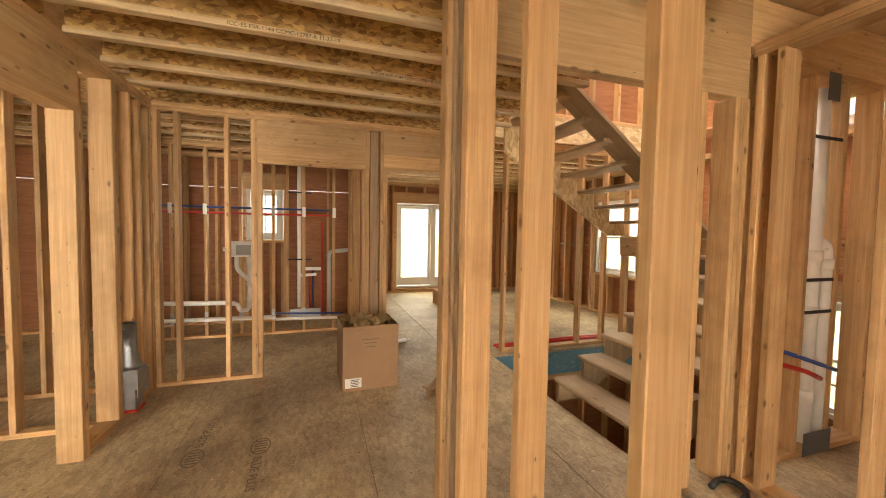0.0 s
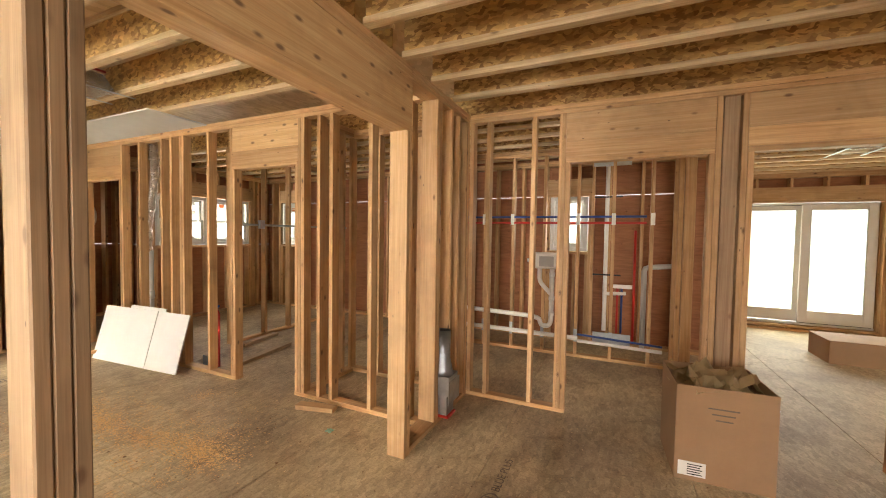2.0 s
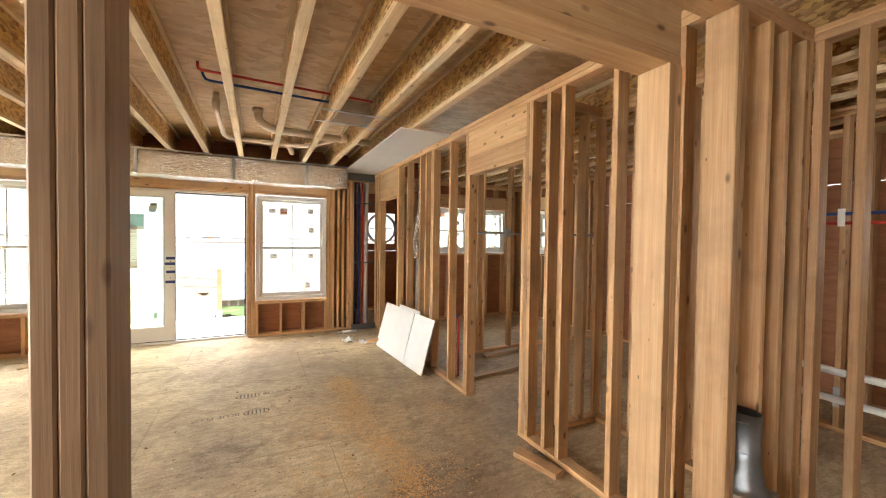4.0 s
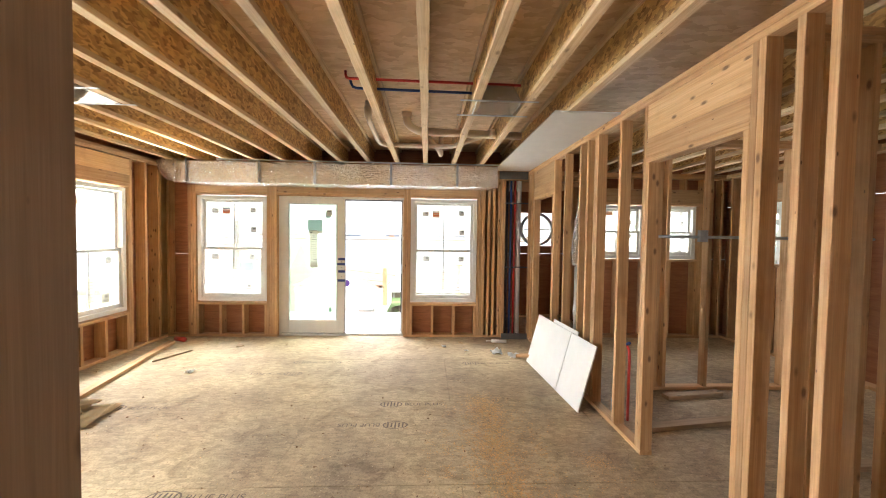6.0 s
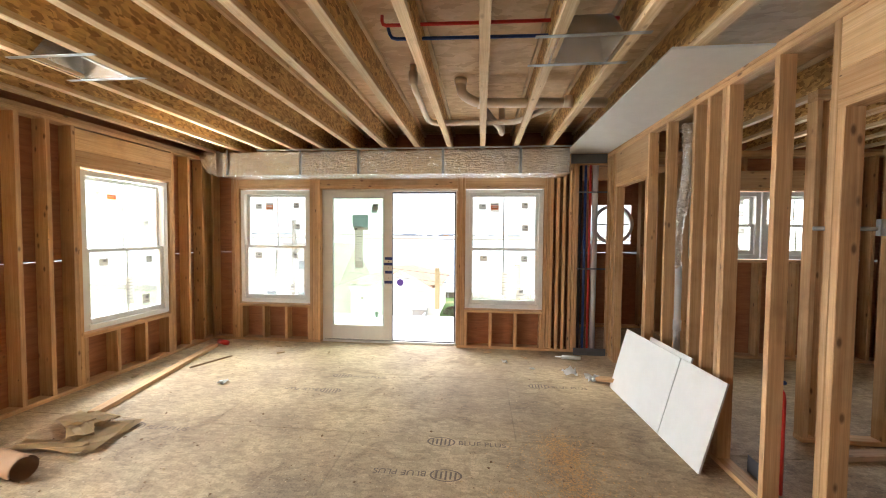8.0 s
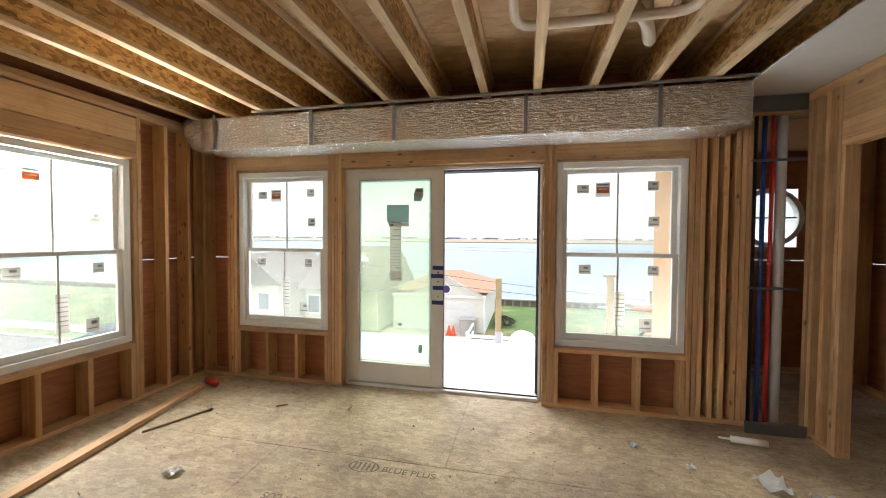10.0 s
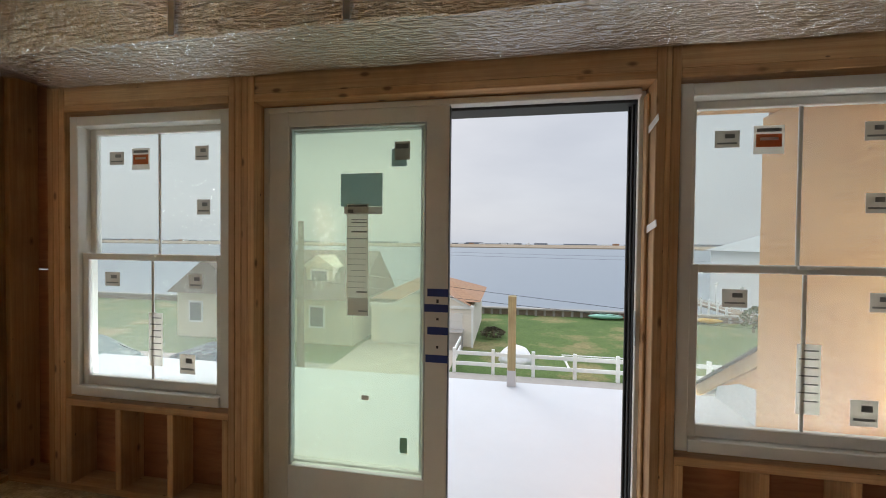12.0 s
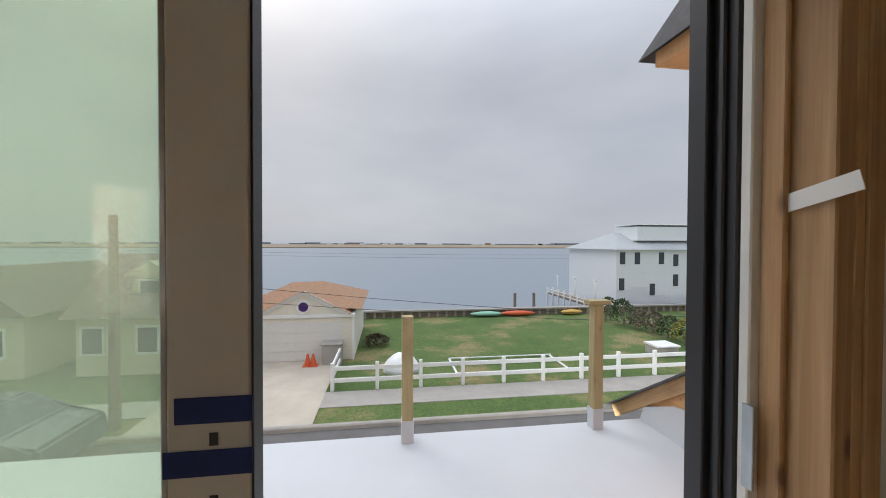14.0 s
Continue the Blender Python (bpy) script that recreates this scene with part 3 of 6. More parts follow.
WEST_OPEN = [(-1.45, -0.40, 0.53, 2.17, 0.20, 0), (-0.25, 1.68, 0.0, 2.17, 0.20, 0), (1.78, 2.82, 0.53, 2.17, 0.20, 0), (3.26, 4.55, 0.0, 2.46, 0.08, 1), (4.62, 6.36, 1.26, 2.12, 0.25, 2)]
stud_wall("wall_west", "framed lumber outer wall with door and windows", "y", WX, -0.14, SY - 0.14, NY + 0.14,
          [-1.98, -1.86, -1.55, -1.51, 2.88, 2.92, 3.0, 3.08, 3.16, 6.55, 6.75], WEST_OPEN)
for f0, f1 in ((-0.3615, -0.3255), (-0.3245, -0.2885), (1.7185, 1.7415)):
    filler = board("packing_stud", None, -6.858, -6.722, f0, f1, S, 2.54)
    tagged(filler, "pale filler stud between window and door", "stud", kind="structure")
sheet_wall("wall_sheathing_west", "red-brown plywood sheathing behind the studs", "y", -6.876, 0.014, SY - 0.154, NY + 0.154, -0.3, 2.94,
           [(o[0], o[1], o[2] - (0.3 if o[2] == 0 else 0), o[3]) for o in WEST_OPEN], SHEATHING)
# a small bay beyond the west wall, with the round window
stud_wall("wall_bay_west", "framed lumber bay wall round the round window", "y", -8.20, -0.14, 3.10, 4.90, [3.2, 3.6, 3.75, 4.65, 4.8])
sheet_wall("wall_sheathing_bay_west", "red-brown plywood sheathing behind the studs", "y", -8.355, 0.014, 3.09, 4.92, -0.3, 2.7, [(3.87, 4.53, 1.41, 2.07)], SHEATHING)
stud_wall("wall_bay_south", "framed lumber side wall of the bay", "x", 3.10, 0.14, -8.198, -6.88, [-7.9, -7.5, -7.1])
stud_wall("wall_bay_north", "framed lumber side wall of the bay", "x", 4.76, 0.14, -8.198, -6.88, [-7.9, -7.5, -7.1])
sheet_wall("wall_sheathing_bay_north", "red-brown plywood sheathing behind the studs", "x", 4.905, 0.014, -8.36, -6.88, -0.3, 2.7, [], SHEATHING)
board("bay_ceiling", None, -8.36, -6.88, 3.09, 4.92, 2.625, 2.70, LVL, 0.001, "y")
tagged(bpy.data.objects["bay_ceiling"], "bare lumber ceiling of the small bay", "ceiling", kind="structure")
board("bay_floor", None, -8.36, -6.862, 3.09, 4.92, -0.25, 0.0, SUBFLOOR, 0.001, "y")
tagged(bpy.data.objects["bay_floor"], "dusty subfloor of the small bay", "floor", kind="structure")
SOUTH_OPEN = [(-5.98, -4.93, 0.53, 2.17, 0.36, 1), (-3.35, -2.30, 0.53, 2.17, 0.36, 1)]
stud_wall("wall_south", "framed lumber outer wall with one window", "x", SY, -0.14, WX + 0.001, -1.27,
          [-6.30, -6.55, -4.66, -4.43, -4.03, -3.62, -3.21, -2.8, -2.4, -2.0, -1.6], SOUTH_OPEN)
sheet_wall("wall_sheathing_south", "red-brown plywood sheathing behind the studs", "x", SY - 0.156, 0.014, WX - 0.14, -1.27, -0.3, 2.94,
           [(o[0], o[1], o[2], o[3]) for o in SOUTH_OPEN], SHEATHING)
NORTH_OPEN = [(-6.35, -5.75, 1.26, 2.12, 0.25, 1), (-0.92, -0.38, 1.30, 2.10, 0.25, 1)]
stud_wall("wall_north", "framed lumber outer wall with two small windows", "x", NY, 0.14, WX + 0.001, 1.25,
          [-6.6 + 0.406 * k for k in range(19)], NORTH_OPEN)
sheet_wall("wall_sheathing_north", "red-brown plywood sheathing behind the studs", "x", NY + 0.141, 0.014, WX - 0.14, 1.25, -0.3, 2.94,
           [(o[0], o[1], o[2], o[3]) for o in NORTH_OPEN], SHEATHING, 2.11)
FAR_OPEN = [(1.92, 3.74, 0.10, 2.14, 0.25, 2)]
stud_wall("wall_far_north", "framed lumber outer wall with a sliding door", "x", 9.1, 0.14, 1.26, 5.2, [1.4, 1.7, 4.2, 4.6, 5.0], FAR_OPEN)
sheet_wall("wall_sheathing_far_north", "red-brown plywood sheathing behind the studs", "x", 9.245, 0.014, 1.1, 5.3, -0.3, 2.94,
           [(o[0], o[1], o[2], o[3]) for o in FAR_OPEN], SHEATHING)
stud_wall("wall_far_west", "framed lumber outer wall", "y", 1.25, -0.14, NY + 0.145, 9.1, [7.1, 7.5, 7.9, 8.3, 8.7])
sheet_wall("wall_sheathing_far_west", "red-brown plywood sheathing behind the studs", "y", 1.09, 0.014, NY + 0.16, 9.25, -0.3, 2.94, [], SHEATHING)
EAST_OPEN = [(5.19, 6.23, 0.75, 2.10, 0.25, 1), (2.50, 3.45, 0.0, 0.84, 0.20, 1)]
stud_wall("wall_east", "framed lumber outer wall with windows", "y", 5.2, 0.14, -3.8, 9.25, [-3.4 + 0.406 * k for k in range(31)], EAST_OPEN)
sheet_wall("wall_sheathing_east", "red-brown plywood sheathing behind the studs", "y", 5.342, 0.014, -3.9, 9.26, -3.0, 5.6,
           [(5.19, 6.23, 0.75, 2.10), (2.50, 3.45, -0.42, 0.84), (2.3, 3.45, 2.63, 3.65)], SHEATHING)
REAR_OPEN = [(-0.9, 2.1, 0.5, 2.3, 0.25, 2)]
stud_wall("wall_rear", "framed lumber outer wall behind the hall", "x", -3.7, -0.14, -1.4, 5.2, [-1.2, 2.4, 2.8, 3.2, 3.6, 4.0, 4.4, 4.8], REAR_OPEN)
sheet_wall("wall_sheathing_rear", "red-brown plywood sheathing behind the studs", "x", -3.86, 0.014, -1.5, 5.35, -0.3, 2.94,
           [(o[0], o[1], o[2], o[3]) for o in REAR_OPEN], SHEATHING)
stud_wall("wall_hall_south", "framed lumber outer wall beside the hall", "y", -1.27, -0.13, -3.7, -1.9, [-3.4, -3.0, -2.6, -2.2])
sheet_wall("wall_sheathing_hall", "red-brown plywood sheathing behind the studs", "y", -1.416, 0.014, -3.85, -2.03, -0.3, 2.94, [], SHEATHING)

# ---- inner walls ----
PY = 3.61
stud_wall("wall_partition", "open stud partition with doorways and a lumber header", "x", PY, 0.089, -6.715, -1.41,
          [-6.69, -6.63, -6.52, -5.15, -4.72, -4.54, -4.37, -4.33, -3.91, -2.605, -2.42, -2.28, -1.87, -1.5],
          [(-6.355, -5.57, 0.0, 2.13, 0.412, 1), (-3.50, -2.70, 0.0, 2.13, 0.412, 1)])
stud_wall("wall_closet_side", "open stud wall beside the heating boot", "y", -1.28, -0.14, 3.258, 4.345, [3.67, 3.709, 3.93, 4.10, 4.285, 4.325])
stud_wall("wall_kitchen", "open stud wall with two doorways and lumber headers", "x", 4.35, 0.089, -1.285, 2.10,
          [-1.26, -1.10, -0.69, -0.46, 1.86, 1.94, 2.06],
          [(-0.385, 0.579, 0.0, 2.13, 0.412, 1), (0.846, 1.62, 0.0, 2.13, 0.412, 1)])
stud_wall("wall_bath_east", "open stud wall at the bathroom end", "y", 0.56, 0.089, 5.2, 5.998, [5.22, 5.26, 5.6, 5.94])
dark_stud = board("packing_stud", None, 0.665, 0.76, 4.375, 4.41, S, 2.54, DARK_SHADED)
tagged(dark_stud, "dark filler stud between two doorways", "stud", kind="structure")
stud_wall("wall_plumbing", "open stud wall carrying water and drain pipes", "x", 6.0, 0.089, -2.4, 1.24,
          [-2.0, -1.66, -1.27, -0.86, -0.45, -0.05, 0.36, 0.6, 0.9])
stud_wall("wall_bath_side", "open stud wall beside the bathroom", "y", -1.9, -0.089, 4.5, 6.0, [4.6, 4.9, 5.3, 5.7])
stud_wall("wall_room_divider", "open stud wall between two rooms", "y", -4.66, -0.089, 4.42, NY - 0.002, [4.44, 4.53, 4.98, 5.43, 5.84, 6.25, 6.65])
stud_wall("wall_closet_back", "open stud wall behind the closet", "x", 4.36, 0.089, -2.7, -1.43, [-2.66, -2.3, -2.1, -1.9, -1.7])
stud_wall("wall_closet_end", "open stud wall at the closet end", "y", -2.70, 0.089, 3.71, 4.355, [3.95, 4.2])

# the dropped beam over the wide opening, with its posts
beam = thing("opening_beam", (-1.36, 2.3, 2.19), "thick laminated lumber beam over the wide opening", "beam", kind="structure")
board("beam_ply", beam, -1.368, -1.285, -1.87, 3.2565, 2.231, 2.543, LVL)
board("beam_ply", beam, -1.412, -1.370, -1.87, 3.2565, 2.231, 2.543, LVL)
board("beam_plate", beam, -1.414, -1.283, -1.87, 3.2565, 2.19, 2.2305)
board("top_plate", beam, -1.42, -1.28, -1.87, 3.2565, 2.544, 2.581)
board("top_plate", beam, -1.42, -1.28, -1.87, 3.2565, 2.582, TOP)
post_p = thing("opening_post", (-1.34, 3.2, 0), "built-up stud post at the wide opening", "post", "opening posts", "structure")
board("stud", post_p, -1.412, -1.275, 3.18, 3.2180, 0.0, 2.189)
board("stud", post_p, -1.412, -1.275, 3.2185, 3.2565, 0.0, 2.189)
post_q = thing("opening_post", (-1.34, 1.45, 0), "built-up stud post with shade-brown face", "post", "opening posts", "structure")
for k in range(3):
    board("stud", post_q, -1.414, -1.277, 1.420 + 0.0385 * k, 1.4575 + 0.0385 * k, 0.0, 2.189, DARK_SHADED, 0.005)
stud_wall("wall_living_east", "open stud wall below the beam", "y", -1.277, -0.137, -1.868, 1.40, [-1.7, -1.3, -0.9, -0.5, -0.1, 0.3, 0.7, 1.05], top=2.189)

# hall studs beside the stair
post_r = thing("hall_post", (0.72, 1.8, 0), "built-up post of rough knotty studs", "post", "hall posts", "structure")
board("stud", post_r, 0.66, 0.80, 1.838, 1.924, 0.0, 2.616, None, 0.006)
board("rough_stud", post_r, 0.682, 0.80, 1.797, 1.836, 0.0, 2.616, DARK_SHADED, 0.008)
board("rough_stud", post_r, 0.692, 0.80, 1.741, 1.795, 0.0, 2.616, DARK_SHADED, 0.005)
board("stud", post_r, 0.690, 0.812, 1.660, 1.728, 0.0, 2.616, None, 0.006)
stud_wall("wall_hall", "open stud wall beside the stair", "y", 0.69, 0.1, -0.45, 1.655, [-0.42, -0.0, 0.385, 0.79, 1.235])
header = thing("stair_beam", (1.6, 1.9, 2.31), "deep laminated lumber beam at the stair", "beam", kind="structure")
board("beam_ply", header, 0.81, 2.56, 1.86, 1.90, 2.31, 2.915, LVL)
board("beam_ply", header, 0.81, 2.56, 1.902, 1.945, 2.31, 2.915, LVL)
post_s = thing("stair_post", (2.55, 1.95, 0), "built-up stud post beside the stair", "post", "hall posts", "structure")
for k in range(2):
    board("stud", post_s, 2.137 + 0.047 * k, 2.183 + 0.047 * k, 1.855, 1.995, 0.0, 2.309)
for k in range(3):
    board("stud", post_s, 2.45 + 0.0385 * k, 2.487 + 0.0385 * k, 1.85, 1.99, 0.0, 2.309)
stud_wall("wall_stair_side", "open stud wall carrying a drain stack", "y", 2.56, 0.14, -3.6, 1.84, [1.8, 1.70, 1.26, 0.86, 0.45, 0.05, -0.35])
stud_wall("wall_stack", "deep stud wall around the drain stack", "x", 1.86, 0.14, 2.57, 5.19, [2.60, 2.64, 3.19, 3.53, 3.92, 4.30, 4.68, 5.06])
board("stack_rim", None, 2.57, 5.19, 1.87, 1.99, 2.622, 2.915, LVL, 0.002)
tagged(bpy.data.objects["stack_rim"], "lumber rim board above the stack wall", "rim board", kind="structure")

# ---- windows and doors ----


def hung_window(name, label, w, h, m, stickers=True, group="double-hung windows"):
    """A double-hung window, its back on local y = 0, facing the room along +y; x across, z up from the sill."""
    win = thing(name, (0, 0, 0), label, "window", group, "structure")
    f = 0.055
    def bar(piece, x0, x1, y0, y1, z0, z1, parent=win, material=None):
        return board(piece, parent, x0, x1, y0, y1, z0, z1, material or VINYL, 0.004)
    bar("frame_side", -w / 2, -w / 2 + f, -0.05, 0.06, 0, h)
    bar("frame_side", w / 2 - f, w / 2, -0.05, 0.06, 0, h)
    bar("frame_head", -w / 2 + f, w / 2 - f, -0.05, 0.06, h - f, h)
    bar("frame_sill", -w / 2 + f, w / 2 - f, -0.05, 0.07, 0, f)
    mid = h * 0.5
    sashes = []
    for up, z0, z1, y in ((False, f, mid + 0.018, 0.02), (True, mid - 0.018, h - f, -0.025)):
        s = bar("sash", -w / 2 + f, -w / 2 + f + 0.042, y - 0.016, y + 0.016, z0, z1)
        sashes.append(s)
        for x0, x1, q0, q1 in ((w / 2 - f - 0.042, w / 2 - f, z0, z1),
                               (-w / 2 + f + 0.042, w / 2 - f - 0.042, z0, z0 + (0.055 if not up else 0.036)),
                               (-w / 2 + f + 0.042, w / 2 - f - 0.042, z1 - 0.036, z1)):
            bar("sash_rail", x0, x1, y - 0.016, y + 0.016, q0, q1)
        bar("grille_bar", -0.008, 0.008, y - 0.004, y + 0.004, z0 + 0.03, z1 - 0.03)
        pane = mesh_of("pane", [(-w / 2 + f + 0.04, y, z0 + 0.03), (w / 2 - f - 0.04, y, z0 + 0.03), (w / 2 - f - 0.04, y, z1 - 0.03), (-w / 2 + f + 0.04, y, z1 - 0.03)], [(3, 2, 1, 0)], GLASS)
        ob = adopt(new("pane", pane), win)
        ob.visible_shadow = False
    bar("sash_lock", -0.04, 0.04, 0.036, 0.05, mid + 0.004, mid + 0.018)
    if stickers:
        for (u, v, sw, sh, kind) in ((-0.28, 0.86, 0.10, 0.075, 0), (-0.12, 0.855, 0.12, 0.125, 1), (0.27, 0.87, 0.085, 0.08, 0), (0.28, 0.68, 0.085, 0.085, 0),
                                     (-0.26, 0.42, 0.10, 0.08, 0), (0.27, 0.42, 0.085, 0.08, 0), (0.02, 0.21, 0.09, 0.30, 2), (0.22, 0.13, 0.10, 0.11, 0)):
            y = -0.022 if v > 0.5 else 0.023
            x, z = -u * w, v * h
            def card(piece, a, b, c, d, dy, material):
                return board(piece, win, x + a, x + b, y + dy, y + dy + 0.001, z + c, z + d, material, 0.0001)
            st = card("sticker", -sw / 2, sw / 2, -sh / 2, sh / 2, 0, STICKER_GREY if kind == 0 else STICKER_WHITE)
            if kind == 0:
                card("sticker_print", -sw * 0.3, sw * 0.1, sh * 0.05, sh * 0.3, 0.0012, STICKER_INK)
                card("sticker_print", -sw * 0.4, sw * 0.4, -sh * 0.3, -sh * 0.2, 0.0012, STICKER_INK)
            elif kind == 1:
                card("sticker_print", -sw * 0.42, sw * 0.42, -sh * 0.25, sh * 0.2, 0.0012, STICKER_ORANGE)
                card("sticker_print", -sw * 0.3, sw * 0.3, -sh * 0.02, sh * 0.08, 0.0024, STICKER_WHITE)
                card("sticker_print", -sw * 0.4, sw * 0.4, sh * 0.28, sh * 0.4, 0.0012, STICKER_INK)
            else:
                for k in range(7):
                    card("sticker_print", -sw * 0.4, sw * (0.4 if k % 2 else 0.2), sh * (0.4 - 0.12 * k), sh * (0.42 - 0.12 * k), 0.0012, STICKER_INK)
    win.matrix_basis = m
    return win


def facing(x, y, z, way):
    """Local +y looks into the room: way is 'e', 's', 'n' or 'w'."""
    return pose(x, y, z, 0, 0, {"e": -90, "s": 180, "n": 0, "w": 90}[way])


hung_window("window_1", "white vinyl double-hung window with paper stickers", 1.03, 1.60, facing(-6.80, -0.925, 0.55, "e"))
hung_window("window_2", "white vinyl double-hung window with paper stickers", 1.03, 1.60, facing(-6.80, 2.30, 0.55, "e"))
hung_window("window_3", "white vinyl double-hung window with paper stickers", 1.03, 1.60, facing(-5.455, -1.95, 0.55, "n"))
hung_window("window_4", "white vinyl double-hung window over the sill wall", 0.84, 0.84, facing(-6.80, 5.06, 1.27, "e"), True, "small windows")
hung_window("window_5", "white vinyl double-hung window over the sill wall", 0.84, 0.84, facing(-6.80, 5.92, 1.27, "e"), True, "small windows")
hung_window("window_6", "small white vinyl window in the outer wall", 0.58, 0.84, facing(-6.05, NY + 0.08, 1.27, "s"), True, "small windows")
hung_window("window_7", "small white vinyl window in the outer wall", 0.52, 0.78, facing(-0.65, NY + 0.08, 1.31, "s"), False, "small windows")
hung_window("window_8", "tall white vinyl window near the stair", 1.02, 1.33, facing(5.28, 5.71, 0.76, "w"), False)
hung_window("unseen_window", "unseen white vinyl double-hung window, added for daylight", 1.03, 1.60, facing(-2.825, -1.95, 0.55, "n"), False)
hung_window("window_10", "white vinyl window above the stair landing", 1.13, 1.0, facing(5.30, 2.875, 2.64, "w"), False)
hung_window("window_11", "white vinyl window below the stair landing", 0.93, 1.22, facing(5.30, 2.975, -0.40, "w"), False)


def sliding_door(name, label, w, h, m, open_leaf, tape=True):
    """A two-leaf gliding patio door. Local x across, +y into the room."""
    d = thing(name, (0, 0, 0), label, "sliding door", kind="structure")
    def bar(piece, parent, x0, x1, y0, y1, z0, z1, material=None):
        return board(piece, parent, x0, x1, y0, y1, z0, z1, material or DOOR_PAINT, 0.003)
    j = 0.03
    bar("frame_side", d, -w / 2, -w / 2 + j, -0.06, -0.036, 0, h)
    bar("jamb_shim", d, -w / 2, -w / 2 + 0.012, -0.035, 0.01, 0.03, h - 0.03, LUMBER)
    bar("screen_track", d, -w / 2, -w / 2 + j + 0.004, -0.19, -0.062, 0, h, DOOR_TRACK)
    bar("weatherstrip", d, -w / 2 + j + 0.004, -w / 2 + j + 0.014, -0.10, -0.085, 0.03, h - j, DOOR_TRACK)
    bar("frame_side", d, w / 2 - j, w / 2, -0.19, 0.0, 0, h)
    bar("frame_head", d, -w / 2 + j, w / 2 - j, -0.06, 0.0, h - j, h)
    bar("head_track", d, -w / 2 + j, w / 2 - j, -0.19, -0.062, h - j - 0.012, h, DOOR_TRACK)
    bar("threshold", d, -w / 2 + j, w / 2 - j, -0.20, 0.01, 0, 0.028)
    bar("track", d, -w / 2 + j, w / 2 - j, -0.040, -0.032, 0.028, 0.04, DOOR_TRACK)
    edge = -0.047
    lw = w / 2 - j - edge

    def leaf(x0, y):
        x1 = x0 + lw
        z0, z1, s_ = 0.041, h - j - 0.002, 0.115
        stile = bar("leaf_stile", d, x0, x0 + s_, y - 0.022, y + 0.022, z0, z1)
        bar("leaf_stile", d, x1 - s_, x1, y - 0.022, y + 0.022, z0, z1)
        bar("leaf_rail", d, x0 + s_, x1 - s_, y - 0.022, y + 0.022, z1 - 0.075, z1)
        bar("leaf_rail", d, x0 + s_, x1 - s_, y - 0.022, y + 0.022, z0, z0 + 0.2)
        for xx in (x0 + s_, x1 - s_ - 0.012):
            bar("glazing_bead", d, xx, xx + 0.012, y - 0.017, y + 0.017, z0 + 0.2, z1 - 0.075, GALV)
        bar("glazing_bead", d, x0 + s_ + 0.012, x1 - s_ - 0.012, y - 0.017, y + 0.017, z1 - 0.087, z1 - 0.075, GALV)
        pane = mesh_of("pane", [(x0 + s_, y, z0 + 0.2), (x1 - s_, y, z0 + 0.2), (x1 - s_, y, z1 - 0.075), (x0 + s_, y, z1 - 0.075)], [(3, 2, 1, 0)], DOOR_GLASS)
        ob = adopt(new("pane", pane), d)
        ob.visible_shadow = False

    leaf(edge + 0.03, -0.085)
    if open_leaf:
        leaf(edge, -0.024)
    else:
        leaf(-w / 2 + j, -0.024)
    if open_leaf:
        bar("weatherstrip", d, edge - 0.004, edge - 0.0005, -0.046, -0.004, 0.045, h - j - 0.004, DOOR_TRACK)
        bar("weatherstrip", d, -w / 2 + j + 0.005, -w / 2 + j + 0.022, -0.135, -0.118, 0.03, h - j, DOOR_TRACK)
    if tape:
        f_ = -0.0015
        for z in (1.181, 1.103, 0.989, 0.848):
            bar("blue_tape", d, edge - 0.003, edge + 0.12 - 0.02 * (z % 0.1) * 10, f_, f_ + 0.0015, z, z + 0.039, TAPE_BLUE)
        for z in (1.155, 1.148, 1.062, 0.92):
            bar("screw_hole", d, edge + 0.045, edge + 0.057, f_, f_ + 0.001, z, z + 0.012, INK)
        gf = -0.022
        bar("sticker", d, 0.303, 0.531, gf, gf + 0.001, 1.636, 1.808, STICKER_TEAL)
        bar("sticker", d, 0.303, 0.512, gf, gf + 0.001, 1.596, 1.635, STICKER_GREY)
        bar("sticker", d, 0.378, 0.496, gf + 0.002, gf + 0.003, 1.158, 1.648, STICKER_WHITE)
        for z, a, b, t_ in ((1.635, 0.385, 0.490, 0.010), (1.60, 0.46, 0.492, 0.02), (1.565, 0.385, 0.47, 0.004), (1.55, 0.385, 0.47, 0.004), (1.53, 0.385, 0.49, 0.003), (1.50, 0.385, 0.47, 0.008),
                            (1.465, 0.38, 0.495, 0.004), (1.42, 0.39, 0.48, 0.002), (1.39, 0.39, 0.49, 0.002), (1.36, 0.39, 0.485, 0.002), (1.33, 0.39, 0.49, 0.002), (1.30, 0.39, 0.47, 0.002),
                            (1.27, 0.39, 0.49, 0.002), (1.24, 0.39, 0.488, 0.002), (1.21, 0.39, 0.49, 0.002), (1.185, 0.382, 0.44, 0.008)):
            bar("sticker_print", d, a, b, gf + 0.0034, gf + 0.004, z, z + t_, STICKER_INK)
        bar("sticker", d, 0.376, 0.490, gf, gf + 0.001, 1.063, 1.157, STICKER_GREY)
        bar("sticker_print", d, 0.38, 0.43, gf + 0.0012, gf + 0.002, 1.085, 1.092, STICKER_INK)
        bar("sticker", d, 0.157, 0.239, gf + 0.002, gf + 0.003, 1.873, 1.966, STICKER_GREY)
        bar("sticker", d, 0.175, 0.255, gf, gf + 0.001, 1.84, 1.93, STICKER_TEAL)
        bar("sticker_print", d, 0.165, 0.232, gf + 0.0034, gf + 0.004, 1.93, 1.955, STICKER_INK)
        bar("sticker", d, 0.37, 0.41, gf, gf + 0.001, 0.62, 0.645, STICKER_GREY)
